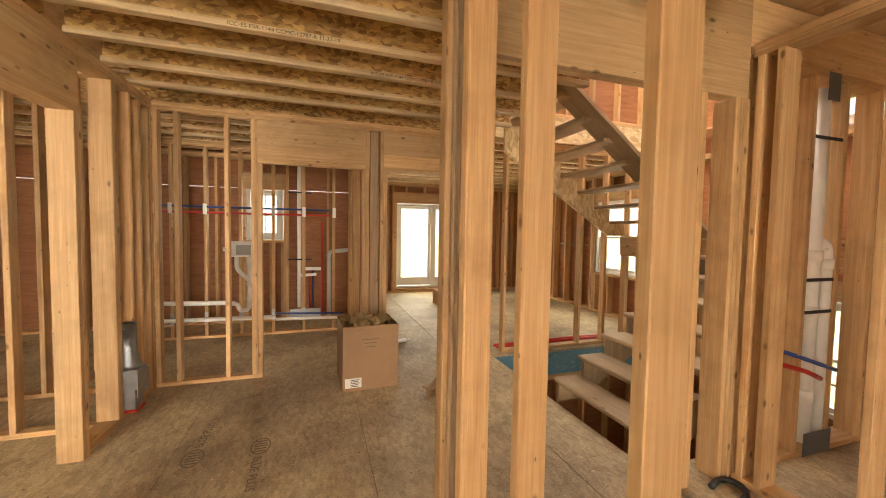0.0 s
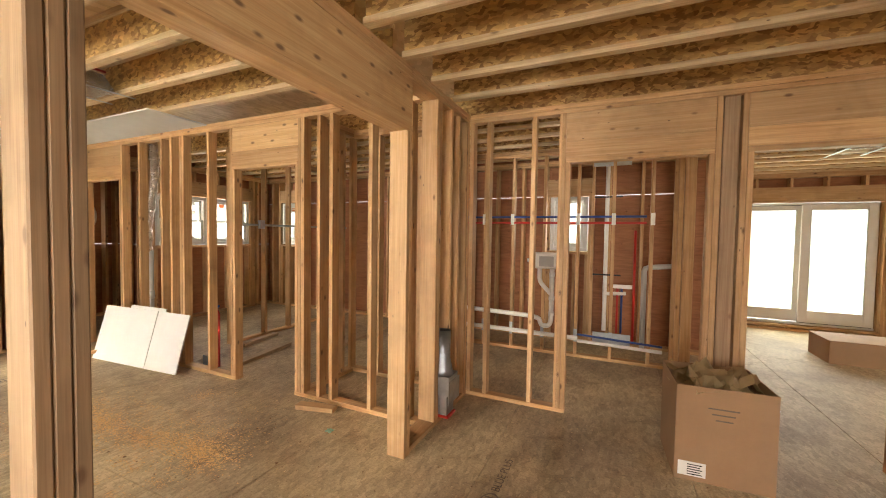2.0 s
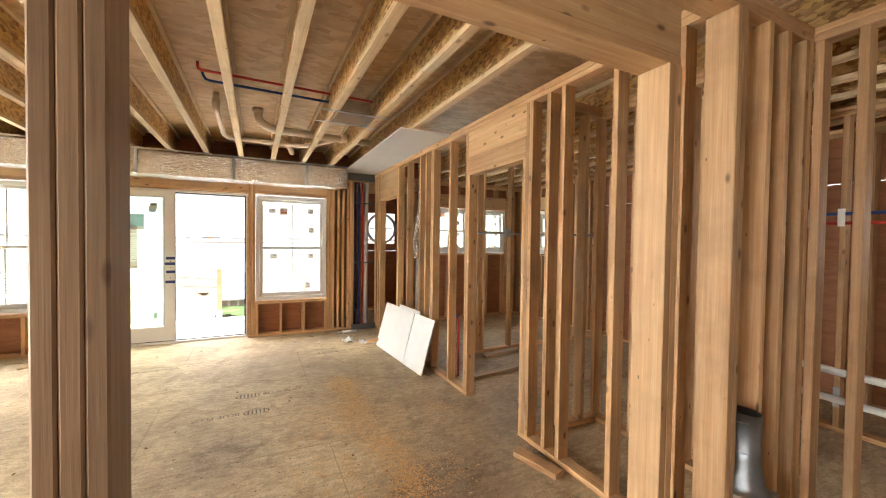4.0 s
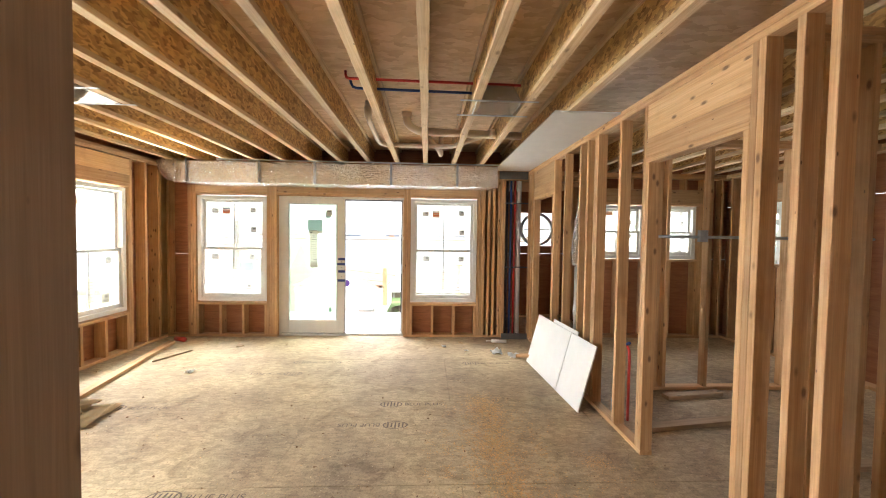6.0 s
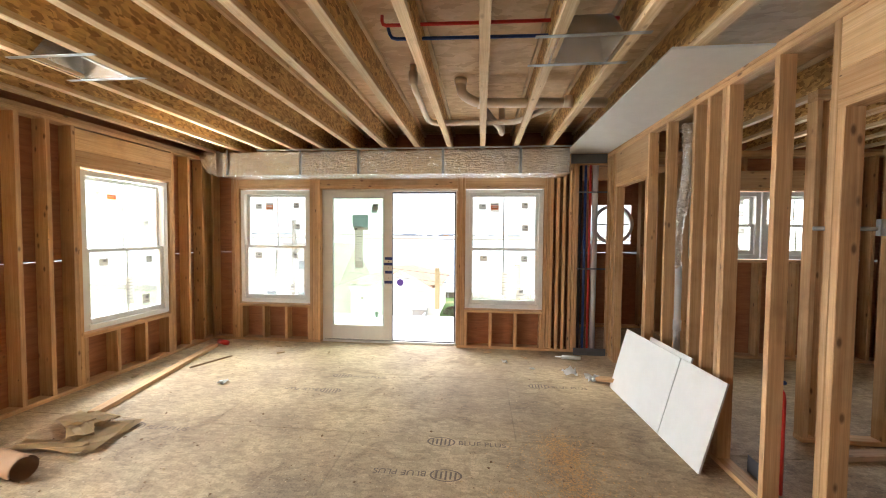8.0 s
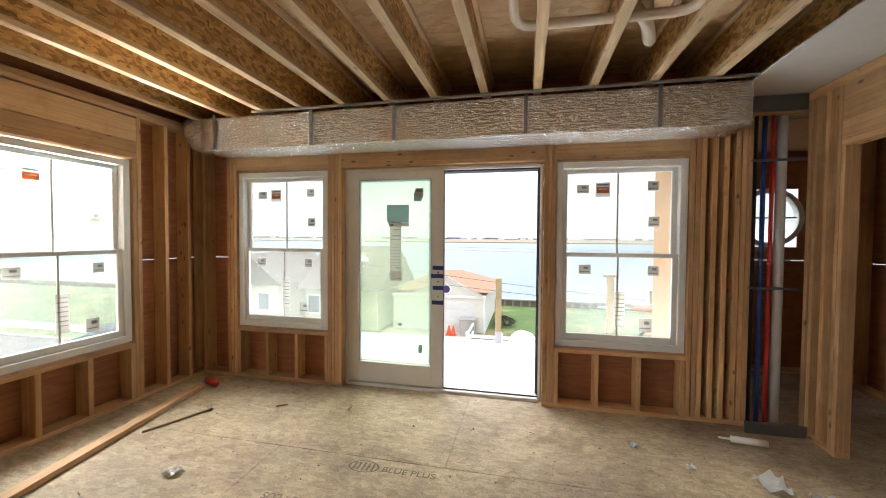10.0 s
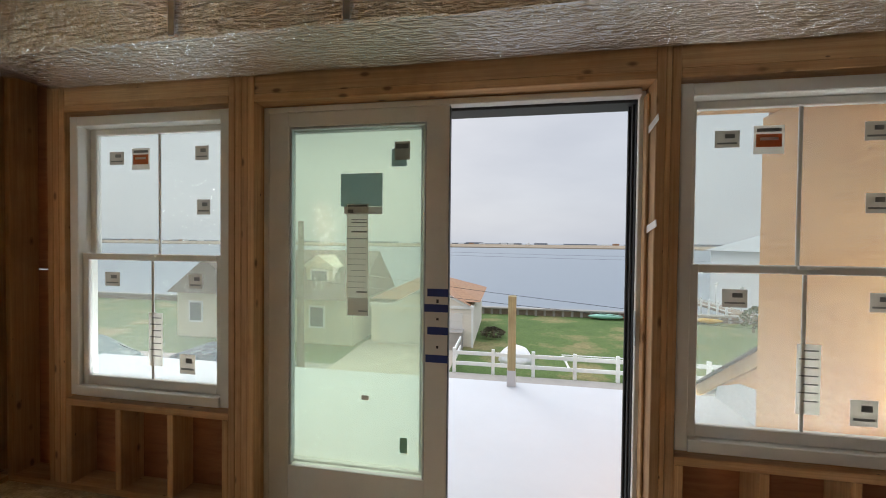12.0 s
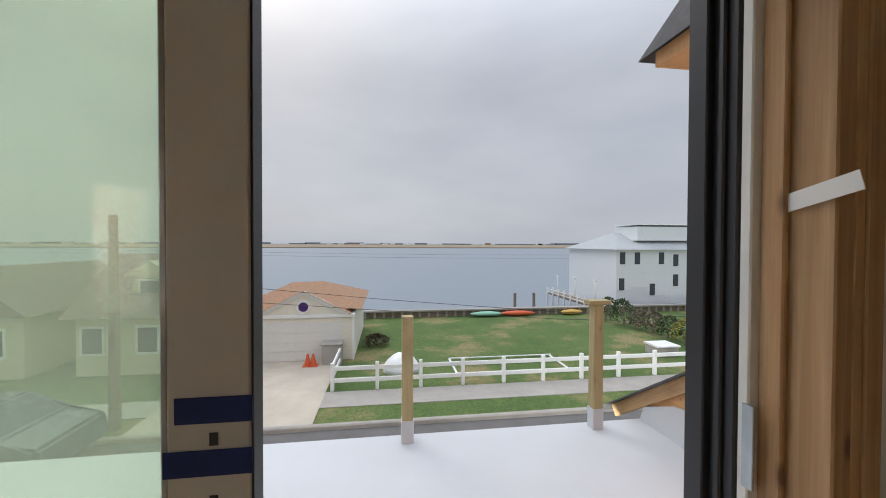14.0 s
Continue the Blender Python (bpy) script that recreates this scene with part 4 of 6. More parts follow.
        bar("sticker", d, 0.16, 0.20, gf, gf + 0.001, 0.36, 0.44, GREEN_PLASTIC)
        bar("latch_plate", d, -w / 2 + j, -w / 2 + j + 0.006, -0.045, -0.02, 0.98, 1.14, GALV)
    d.matrix_basis = m
    return d


sliding_door("door_1", "white gliding patio door standing half open", 1.926, 2.165, facing(-6.80, 0.715, 0.0, "e"), True)
sliding_door("door_2", "closed white gliding patio door", 1.80, 2.02, facing(2.83, 9.18, 0.11, "s"), False, False)

# round window in its octagonal framing
bm = bmesh.new()
n_r = 28
rings = [(0.33, -0.06), (0.33, 0.03), (0.28, 0.03), (0.28, -0.06)]
vs = [[bm.verts.new((r * math.cos(2 * math.pi * k / n_r), y, r * math.sin(2 * math.pi * k / n_r))) for r, y in rings] for k in range(n_r)]
for k in range(n_r):
    for j in range(4):
        bm.faces.new((vs[k][j], vs[k][(j + 1) % 4], vs[(k + 1) % n_r][(j + 1) % 4], vs[(k + 1) % n_r][j]))
round_win = thing("round_window", (0, 0, 0), "round white window in the outer wall", "window", kind="structure")
part("round_frame", bm, VINYL, round_win, smooth=False)
pane = mesh_of("pane", [(0.29 * math.cos(2 * math.pi * k / n_r), 0.0, 0.29 * math.sin(2 * math.pi * k / n_r)) for k in range(n_r)], [tuple(range(n_r - 1, -1, -1))], GLASS)
adopt(new("pane", pane), round_win).visible_shadow = False
board("grille_bar", round_win, -0.26, 0.26, 0.005, 0.015, -0.01, 0.01, VINYL)
board("grille_bar", round_win, -0.01, 0.01, 0.016, 0.026, -0.26, 0.26, VINYL)
round_win.matrix_basis = facing(-8.26, 4.20, 1.74, "e")

# ---- stair ----
stair = thing("staircase", (2.2, 2.2, 0), "open-riser lumber stair turning back at a landing", "staircase", kind="structure")
RISE, RUN, X0, N = 0.1838, 0.255, 2.18, 8


def saw_stringer(parent, y0, y1, x0, z0, sign, steps, material):
    """A cut stringer with its saw-toothed upper edge."""
    top = []
    for k in range(steps):
        top += [(x0 + sign * RUN * k, z0 + RISE * (k + 1) - 0.03), (x0 + sign * RUN * (k + 1), z0 + RISE * (k + 1) - 0.03)]
    low = [(x0 + sign * RUN * steps, z0 + RISE * steps - 0.33), (x0 + sign * 0.26, z0 - 0.0), (x0, z0)]
    ring = top + low
    verts = [(x, y, z) for y in (y0, y1) for x, z in ring]
    n_ = len(ring)
    faces = [tuple(range(n_)), tuple(range(2 * n_ - 1, n_ - 1, -1))] + [(i, n_ + i, n_ + (i + 1) % n_, (i + 1) % n_) for i in range(n_)]
    base = Vector((x0, y0, z0))
    ob = new("stringer", mesh_of("stringer", [Vector(v) - base for v in verts], faces, material))
    ob.matrix_basis = Matrix.Translation(base)
    return adopt(ob, parent)


for y in (2.12, 3.06):
    saw_stringer(stair, y, y + 0.04, X0, 0.0, 1, N - 1, GREY_WOOD)
for k in range(N - 1):
    x = X0 + RUN * k
    board("tread", stair, x - 0.025, x + RUN + 0.004, 2.10, 3.12, RISE * (k + 1) - 0.029, RISE * (k + 1) + 0.009, GREY_WOOD, 0.01, "y")
LZ = RISE * N
LX = X0 + RUN * (N - 1)
board("landing", stair, LX, LX + 1.05, 2.08, 4.30, LZ - 0.02, LZ, OSB_RIM, 0.001)
for y in (2.10, 2.6, 3.1, 3.6, 4.1, 4.25):
    board("landing_joist", stair, LX + 0.04, LX + 1.05, y, y + 0.038, LZ - 0.26, LZ - 0.021)
board("landing_joist", stair, LX, LX + 0.038, 2.08, 4.30, LZ - 0.26, LZ - 0.021)
for x, y in ((LX + 0.01, 2.12), (LX + 0.01, 3.1), (LX + 0.01, 4.2), (LX + 1.0, 2.12), (LX + 1.0, 4.2)):
    board("landing_post", stair, x, x + 0.038, y, y + 0.089, 0, LZ - 0.261)
for y in (4.22,):
    saw_stringer(stair, y, y + 0.04, LX, LZ, -1, N - 1, OSB_RIM)
beam_between("stringer", stair, (LX + 0.1, 3.22, LZ - 0.02), (X0 - 0.05, 3.22, LZ + RISE * N - 0.06), 0.04, 0.29, GREY_WOOD, 90)
for k in range(N - 1):
    x = LX - RUN * k
    board("tread", stair, x - RUN - 0.004, x + 0.025, 3.20, 4.28, LZ + RISE * (k + 1) - 0.029, LZ + RISE * (k + 1) + 0.009, GREY_WOOD, 0.01, "y")

# stairwell: blue-sealed rim below the far floor, pale rim of the upper floor
board("stair_rim", None, 2.12, 5.19, 4.335, 4.349, -0.32, -0.024, OSB_BLUE, 0.001)
tagged(bpy.data.objects["stair_rim"], "blue-sealed strand-board rim at the stairwell edge", "rim board", kind="structure")
board("upper_rim", None, 2.12, 5.19, 4.352, 4.38, 2.62, 2.92, OSB_RIM, 0.001)
tagged(bpy.data.objects["upper_rim"], "pale strand-board rim of the upper floor", "rim board", kind="structure")
board("stair_floor_edge", None, 2.10, 2.138, 2.06, 4.33, -0.30, -0.024, LVL)
tagged(bpy.data.objects["stair_floor_edge"], "lumber joist along the edge of the stairwell", "joist", kind="structure")
stud_wall("wall_lower_stairwell", "lower-floor stud wall seen down the stairwell", "x", 4.36, 0.089, 2.1, 5.2, [2.3 + 0.406 * k for k in range(8)], top=-0.33, z0=-2.9)
stud_wall("wall_far_room", "open stud wall beyond the stairwell", "x", 4.40, 0.089, 2.3, 5.19, [2.32, 3.43, 3.83, 4.21, 4.62, 5.03], top=TOP - 0.002)
stud_wall("wall_upper_stairwell", "upper-floor stud wall above the stair", "x", 4.36, 0.089, 2.1, 5.2, [2.3 + 0.406 * k for k in range(8)], top=5.5, z0=2.945)
sheet_wall("wall_sheathing_upper", "brown plywood sheathing round the upper stair", "x", 4.75, 0.014, 1.9, 5.3, 2.95, 5.6, [], SHEATHING)
sheet_wall("wall_sheathing_upper_west", "brown plywood sheathing round the upper stair", "y", 1.9, 0.014, 1.0, 4.75, 2.95, 5.6, [], SHEATHING)
sheet_wall("wall_sheathing_upper_south", "brown plywood sheathing round the upper stair", "x", 1.0, 0.014, 1.9, 5.3, 2.95, 5.6, [], SHEATHING)
sheet_wall("wall_sheathing_lower", "brown plywood sheathing round the lower stairwell", "x", 4.9, 0.014, 1.15, 5.35, -3.0, -0.024, [], SHEATHING)
sheet_wall("wall_sheathing_lower_south", "brown plywood sheathing round the lower stairwell", "x", 1.7, 0.014, 1.15, 5.35, -3.0, -0.024, [], SHEATHING)
sheet_wall("wall_sheathing_lower_west", "brown plywood sheathing round the lower stairwell", "y", 1.2, 0.014, 1.716, 4.898, -3.0, -0.024, [], SHEATHING)
board("lower_floor", None, 1.2, 5.35, 1.7, 4.9, -3.05, -2.92, CONCRETE, 0.001)
tagged(bpy.data.objects["lower_floor"], "grey concrete floor of the lower storey", "floor", kind="structure")

# ---- ducts, pipes ----


def box_duct(name, label, x0, x1, y0, y1, z0, z1, material):
    """A foil-wrapped duct with soft edges, an uneven wrap, and tape joints."""
    d = thing(name, ((x0 + x1) / 2, (y0 + y1) / 2, z0), label, "air duct")
    bm = bmesh.new()
    n_ = 44
    ring = []
    w, h, c = (x1 - x0) / 2, (z1 - z0) / 2, 0.016
    for cx, cz, a0 in ((w - c, h - c, 0), (-w + c, h - c, 90), (-w + c, -h + c, 180), (w - c, -h + c, 270)):
        for k in range(4):
            a = radians(a0 + 30 * k)
            ring.append((cx + c * math.cos(a), cz + c * math.sin(a)))
    rows = []
    for i in range(n_ + 1):
        y = (y1 - y0) * (i / n_ - 0.5)
        rows.append([bm.verts.new((px * (1 + 0.012 * noise.noise((y * 2.2, px * 4, 1))), y, pz + h + 0.006 * noise.noise((y * 2.6, px * 5, 7)))) for k, (px, pz) in enumerate(ring)])
    for a, b in zip(rows, rows[1:]):
        for k in range(len(ring)):
            bm.faces.new((a[k], b[k], b[(k + 1) % len(ring)], a[(k + 1) % len(ring)]))
    bm.faces.new(rows[0])
    bm.faces.new(list(reversed(rows[-1])))
    ob = part("duct_wrap", bm, material, d, smooth=True)
    ob.matrix_parent_inverse = Matrix.Identity(4)
    return d


trunk = box_duct("air_duct", "long foil-wrapped trunk duct hung under the joists", -6.70, -6.33, -1.50, 3.05, 2.29, 2.60, FOIL)
for y in (-1.35, -0.35, 0.42, 1.5, 2.45):
    board("hanger_strap", trunk, -6.318, -6.315, y, y + 0.028, 2.30, 2.62, GALV, 0.0005)
tube("duct_elbow", trunk, [(-6.52, -1.45, 2.44), (-6.52, -1.68, 2.44), (-6.52, -1.72, 2.62)], 0.14, FOIL, 16, "foil-wrapped duct elbow", 0.12)
board("duct_flange", trunk, -6.30, -6.27, -0.9, 3.06, 2.602, 2.618, GALV, 0.001)

# ceiling drywall strip beside the partition
board("drywall_strip", None, -6.70, -3.92, 3.06, 3.608, TOP - 0.016, TOP - 0.002, GYPSUM_GREY, 0.001)
tagged(bpy.data.objects["drywall_strip"], "grey gypsum strip screwed under the joists", "drywall panel", kind="structure")

# pipe chase in the west wall
chase = thing("pipe_chase", (-6.74, 3.45, 0), "bundle of supply and drain pipes in the wall", "water pipes")
tube("drain_pipe", chase, [(-6.78, 3.48, 0.02), (-6.78, 3.48, 2.60)], 0.036, PVC_GREY)
tube("supply_pipe", chase, [(-6.76, 3.41, 0.02), (-6.76, 3.41, 2.60)], 0.015, PEX_RED)
tube("supply_pipe", chase, [(-6.76, 3.35, 0.02), (-6.76, 3.35, 2.60)], 0.017, PEX_BLUE)
tube("supply_pipe", chase, [(-6.77, 3.29, 0.02), (-6.77, 3.29, 2.60)], 0.02, BLACK_STRAP)
for z in (1.10, 2.10):
    board("pipe_bracket", chase, -6.725, -6.72, 3.24, 3.62, z, z + 0.02, GALV_DARK, 0.001)
board("base_plate", chase, -6.62, -6.60, 3.20, 3.60, 0.0, 0.09, GALV_DARK, 0.002)
board("top_plate_guard", chase, -6.718, -6.70, 3.15, 3.60, 2.48, 2.60, GALV_DARK, 0.002)

# drain and water lines between the joists
drain = thing("drain_pipes", (-4.8, 2.4, 2.7), "beige plastic drain pipes between the joists", "drain pipes")
tube("drain_run", drain, [(-5.02, 1.80, 2.915), (-5.02, 1.80, 2.80), (-5.12, 1.92, 2.745), (-5.20, 3.10, 2.745)], 0.043, PVC_BEIGE, 16, bend=0.09)
tube("pipe_coupling", drain, [(-5.02, 1.80, 2.87), (-5.02, 1.80, 2.92)], 0.055, PVC_BEIGE, 16)
for y in (1.95, 2.72):
    tube("pipe_coupling", drain, [(-5.13, y, 2.745), (-5.135, y + 0.06, 2.745)], 0.050, PVC_BEIGE, 16)
tube("drain_run", drain, [(-4.70, 1.43, 2.915), (-4.70, 1.43, 2.76), (-5.42, 1.45, 2.69), (-5.50, 1.50, 2.68), (-5.52, 2.33, 2.68), (-5.22, 2.56, 2.70), (-5.18, 2.70, 2.745)], 0.027, PVC_BEIGE, 14, bend=0.06)
tube("pipe_coupling", drain, [(-4.70, 1.43, 2.76), (-4.70, 1.43, 2.86)], 0.036, PVC_BEIGE, 14)
tube("drain_trap", drain, [(-5.50, 2.02, 2.80), (-5.52, 2.12, 2.68), (-5.60, 2.17, 2.66), (-5.66, 2.20, 2.60), (-5.72, 2.20, 2.66), (-5.72, 2.20, 2.9)], 0.032, PVC_BEIGE, 14)
lines = thing("ceiling_water_lines", (-4.0, 2, 2.8), "red and blue water pipes across the joists", "water pipes")
tube("hot_pipe", lines, [(-3.99, 1.36, 2.91), (-3.99, 1.36, 2.85), (-4.03, 2.95, 2.85)], 0.011, PEX_RED)
tube("cold_pipe", lines, [(-4.06, 1.38, 2.88), (-4.06, 1.40, 2.80), (-4.10, 2.55, 2.80)], 0.011, PEX_BLUE)
tube("cold_pipe", lines, [(-4.16, 2.84, 2.72), (-5.1, 2.84, 2.72)], 0.014, PEX_BLUE)


def ceiling_boot(x, y):
    """An open sheet-metal boot: four flared sides, a rim, and a round collar in its top."""
    b = thing("ceiling_register_box", (x, y, TOP), "open galvanised register box between the joists", "register box", "register boxes")
    bm = bmesh.new()
    low = [bm.verts.new((sx * 0.168, sy * 0.168, -0.004)) for sx, sy in ((-1, -1), (1, -1), (1, 1), (-1, 1))]
    top_ = [bm.verts.new((sx * 0.115, sy * 0.115, 0.13)) for sx, sy in ((-1, -1), (1, -1), (1, 1), (-1, 1))]
    for k in range(4):
        bm.faces.new((low[k], low[(k + 1) % 4], top_[(k + 1) % 4], top_[k]))
    bmesh.ops.solidify(bm, geom=bm.faces[:], thickness=0.002)
    part("box_side", bm, GALV_BRIGHT, b).matrix_basis = pose(x, y, TOP)
    bm = bmesh.new()
    n_ = 24
    inner = [bm.verts.new((0.075 * math.cos(6.2832 * k / n_), 0.075 * math.sin(6.2832 * k / n_), 0)) for k in range(n_)]
    outer = [bm.verts.new((0.115 * max(-1, min(1, 1.45 * math.cos(6.2832 * k / n_))), 0.115 * max(-1, min(1, 1.45 * math.sin(6.2832 * k / n_))), 0)) for k in range(n_)]
    for k in range(n_):
        bm.faces.new((inner[k], inner[(k + 1) % n_], outer[(k + 1) % n_], outer[k]))
    part("box_top", bm, GALV_BRIGHT, b).matrix_basis = pose(x, y, TOP + 0.131)
    for x0, x1, y0, y1 in ((x - 0.18, x + 0.18, y - 0.18, y - 0.165), (x - 0.18, x + 0.18, y + 0.165, y + 0.18), (x - 0.18, x - 0.165, y - 0.164, y + 0.164), (x + 0.165, x + 0.18, y - 0.164, y + 0.164)):
        board("rim", b, x0, x1, y0, y1, TOP - 0.006, TOP - 0.003, GALV_BRIGHT, 0.0005)
    for dx in (-0.175, 0.175):
        board("hanger_strap", b, x + dx - 0.014, x + dx + 0.014, y - 0.3, y + 0.3, TOP - 0.010, TOP - 0.007, GALV, 0.0005)
    return b


ceiling_boot(-3.91, 2.575)
ceiling_boot(-3.89, -0.635)
ceiling_boot(2.64, 7.39)

conduit = thing("wall_conduit", (-4.64, 5.4, 1.6), "grey steel conduit fixed along the studs", "conduit")
tube("conduit_tube", conduit, [(-4.645, 4.42, 1.61), (-4.645, 6.75, 1.61)], 0.016, GALV)
board("conduit_box", conduit, -4.65, -4.61, 4.83, 4.92, 1.56, 1.68, GALV, 0.004)
flex = thing("flex_duct", (-5.15, 3.8, 1), "wrinkled silver flexible duct hanging behind studs", "flexible duct")
bm = bmesh.new()
rows_ = []
for i_ in range(46):
    u_ = i_ / 45
    c_ = Vector((-5.49 - 0.08 * math.sin(u_ * 2.6), 3.95 + 0.04 * math.sin(u_ * 5), 2.615 - 1.37 * u_))
    r_ = (0.042 if i_ % 2 else 0.050) * (1.0 + 0.5 * noise.noise((u_ * 11, 2, 2)))
    rows_.append([bm.verts.new(c_ - Vector((-5.15, 3.8, 1)) + Vector((r_ * math.cos(2 * math.pi * k / 14), r_ * math.sin(2 * math.pi * k / 14), 0.03 * noise.noise((i_ * 0.7, k * 1.1, 1))))) for k in range(14)])
for a_, b_ in zip(rows_, rows_[1:]):
    for k in range(14):
        bm.faces.new((a_[k], b_[k], b_[(k + 1) % 14], a_[(k + 1) % 14]))
part("duct_skin", bm, FOIL, flex).matrix_parent_inverse = Matrix.Identity(4)
tube("riser_pipe", flex, [(-5.53, 3.93, 0.0), (-5.53, 3.93, 1.26)], 0.03, PVC_GREY, 14, "grey plastic riser under the duct")
tube("pipe_coupling", flex, [(-5.53, 3.93, 0.62), (-5.53, 3.93, 0.72)], 0.038, PVC_GREY, 14)

# heating boot in the closet wall
boot = thing("heating_boot", (-1.25, 3.72, 0), "galvanised heating boot with an open oval collar above the floor", "heating boot")
bm = bmesh.new()
n_o = 24
rings_ = []
for z_, rx_, ry_, ox_ in ((0.74, 0.075, 0.050, 0.0), (0.52, 0.075, 0.050, 0.0), (0.42, 0.085, 0.075, 0.01), (0.38, 0.090, 0.085, 0.015)):
    rings_.append([bm.verts.new((ox_ + rx_ * math.cos(6.2832 * k / n_o), ry_ * math.sin(6.2832 * k / n_o), z_)) for k in range(n_o)])
for ra, rb in zip(rings_, rings_[1:]):
    for k in range(n_o):
        bm.faces.new((ra[k], ra[(k + 1) % n_o], rb[(k + 1) % n_o], rb[k]))
bmesh.ops.solidify(bm, geom=bm.faces[:], thickness=0.002)
part("oval_collar", bm, GALV, boot, smooth=True).matrix_basis = pose(-1.29, 3.80, 0)
for z in (0.56, 0.70):
    tube("collar_bead", boot, [(-1.29, 3.80, z), (-1.29, 3.80, z + 0.006)], 0.06, GALV, 20)
board("boot_box", boot, -1.385, -1.185, 3.72, 3.90, 0.23, 0.385, GALV, 0.006, "z")
board("boot_plate", boot, -1.184, -1.178, 3.70, 3.92, 0.17, 0.35, GALV, 0.003, "y")
board("boot_leg", boot, -1.37, -1.215, 3.75, 3.89, 0.062, 0.229, GALV, 0.003, "z")
board("fire_caulk", boot, -1.385, -1.20, 3.74, 3.90, 0.039, 0.06, PEX_RED, 0.008, "x", "smeared red sealant round the boot")

# plumbing in the bathroom wall
bath = thing("bathroom_plumbing", (-0.8, 6.0, 0), "white drain pipes and red and blue water lines", "plumbing")
tube("drain_pipe", bath, [(-1.9, 5.97, 0.50), (-1.0, 5.97, 0.475), (-0.885, 5.97, 0.45), (-0.875, 5.97, 0.365), (-0.765, 5.97, 0.365), (-0.745, 5.97, 0.45), (-0.745, 5.97, 1.11)], 0.03, PVC, 14)
tube("drain_wye", bath, [(-0.90, 5.97, 1.10), (-0.90, 5.97, 0.93), (-0.745, 5.97, 0.77)], 0.028, PVC, 14)
for z in (0.50, 0.70, 1.0):
    tube("pipe_coupling", bath, [(-0.745, 5.97, z), (-0.745, 5.97, z + 0.05)], 0.036, PVC, 14)
board("outlet_box", bath, -0.96, -0.675, 5.92, 5.99, 1.10, 1.31, PVC, 0.03, "x")
board("outlet_wrap", bath, -0.90, -0.72, 5.914, 5.919, 1.13, 1.26, LABEL_GREY, 0.02, "x", "crumpled clear wrap over the outlet box")
tube("drain_stub", bath, [(-1.06, 5.97, 1.20), (-0.94, 5.97, 1.20)], 0.026, PVC)
tube("drain_pipe", bath, [(-1.9, 5.97, 0.27), (-0.42, 5.97, 0.25)], 0.028, PVC)
tube("cold_pipe", bath, [(-0.42, 5.97, 0.30), (0.5, 5.97, 0.26)], 0.013, PEX_BLUE)
tube("waste_pipe", bath, [(-0.42, 5.97, 0.22), (0.5, 5.97, 0.20)], 0.02, PVC)
tube("hot_pipe", bath, [(-1.95, 5.975, 1.685), (0.3, 5.975, 1.685)], 0.014, PEX_RED)
tube("cold_pipe", bath, [(-1.95, 5.97, 1.76), (0.3, 5.97, 1.76)], 0.014, PEX_BLUE)
for x in (-1.86, -1.68, -1.29, -0.47, -0.07, 0.34):
    board("pipe_clip", bath, x, x + 0.045, 5.955, 5.965, 1.66, 1.80, LABEL, 0.002)
for x in (-1.68, -1.29, -0.88, -0.47, -0.07):
    board("stud_guard", bath, x, x + 0.042, 5.992, 5.998, 0.20, 0.36, GALV, 0.001)
tube("vent_pipe", bath, [(-0.13, 6.35, 0.30), (-0.13, 6.35, 2.55)], 0.026, PVC)
tube("branch_pipe", bath, [(-0.13, 6.35, 0.78), (0.12, 6.35, 0.80)], 0.022, PVC)
board("valve_strip", bath, -0.06, 0.22, 6.34, 6.36, 0.86, 0.91, LABEL, 0.004)
for x, mt in ((0.02, PEX_RED), (0.07, PEX_BLUE)):
    tube("supply_pipe", bath, [(x, 6.37, 0.28), (x, 6.37, 0.86)], 0.014, mt)
board("floor_guard", bath, -0.26, 0.18, 6.30, 6.31, 0.14, 0.28, GALV, 0.002)
board("ceiling_guard", bath, -0.30, 0.14, 6.30, 6.31, 2.42, 2.56, GALV, 0.002)
tube("riser_pipe", bath, [(0.30, 6.1, 0.2), (0.30, 6.1, 1.16), (0.62, 6.1, 1.19)], 0.03, PVC_GREY)
tube("riser_pipe", bath, [(0.20, 6.2, 0.2), (0.20, 6.2, 1.6)], 0.016, PEX_RED)
for z in (1.02, 2.02):
    board("pipe_strap", bath, -0.28, 0.05, 6.31, 6.316, z, z + 0.02, BLACK_STRAP, 0.002)

# drain stack beside the stair
stack = thing("drain_stack", (3.4, 1.93, 0), "white plastic drain stack strapped between studs", "drain stack")
tube("drain_pipe", stack, [(3.40, 1.93, 0.05), (3.40, 1.93, 2.50)], 0.043, PVC)
tube("drain_pipe", stack, [(3.40, 1.93, 1.40), (3.47, 1.92, 1.47), (3.50, 1.915, 1.40), (3.50, 1.915, 0.05)], 0.041, PVC, bend=0.05)
for z in (0.35, 0.95, 1.34):
    tube("pipe_coupling", stack, [(3.40, 1.93, z), (3.40, 1.93, z + 0.07)], 0.050, PVC)
tube("pipe_coupling", stack, [(3.50, 1.915, 1.28), (3.50, 1.915, 1.35)], 0.048, PVC)
board("stud_guard", stack, 3.27, 3.56, 1.852, 1.857, 0.0, 0.16, GALV_DARK, 0.001)
board("stud_guard", stack, 3.30, 3.42, 1.852, 1.857, 2.40, 2.58, GALV_DARK, 0.001)
for z in (0.98, 1.20, 2.15):
    board("pipe_strap", stack, 3.21, 3.535, 1.868, 1.876, z, z + 0.022, BLACK_STRAP, 0.002)
tube("supply_pipe", stack, [(3.02, 1.90, 0.66), (3.24, 1.84, 0.60), (3.34, 1.82, 0.55)], 0.016, PEX_RED)
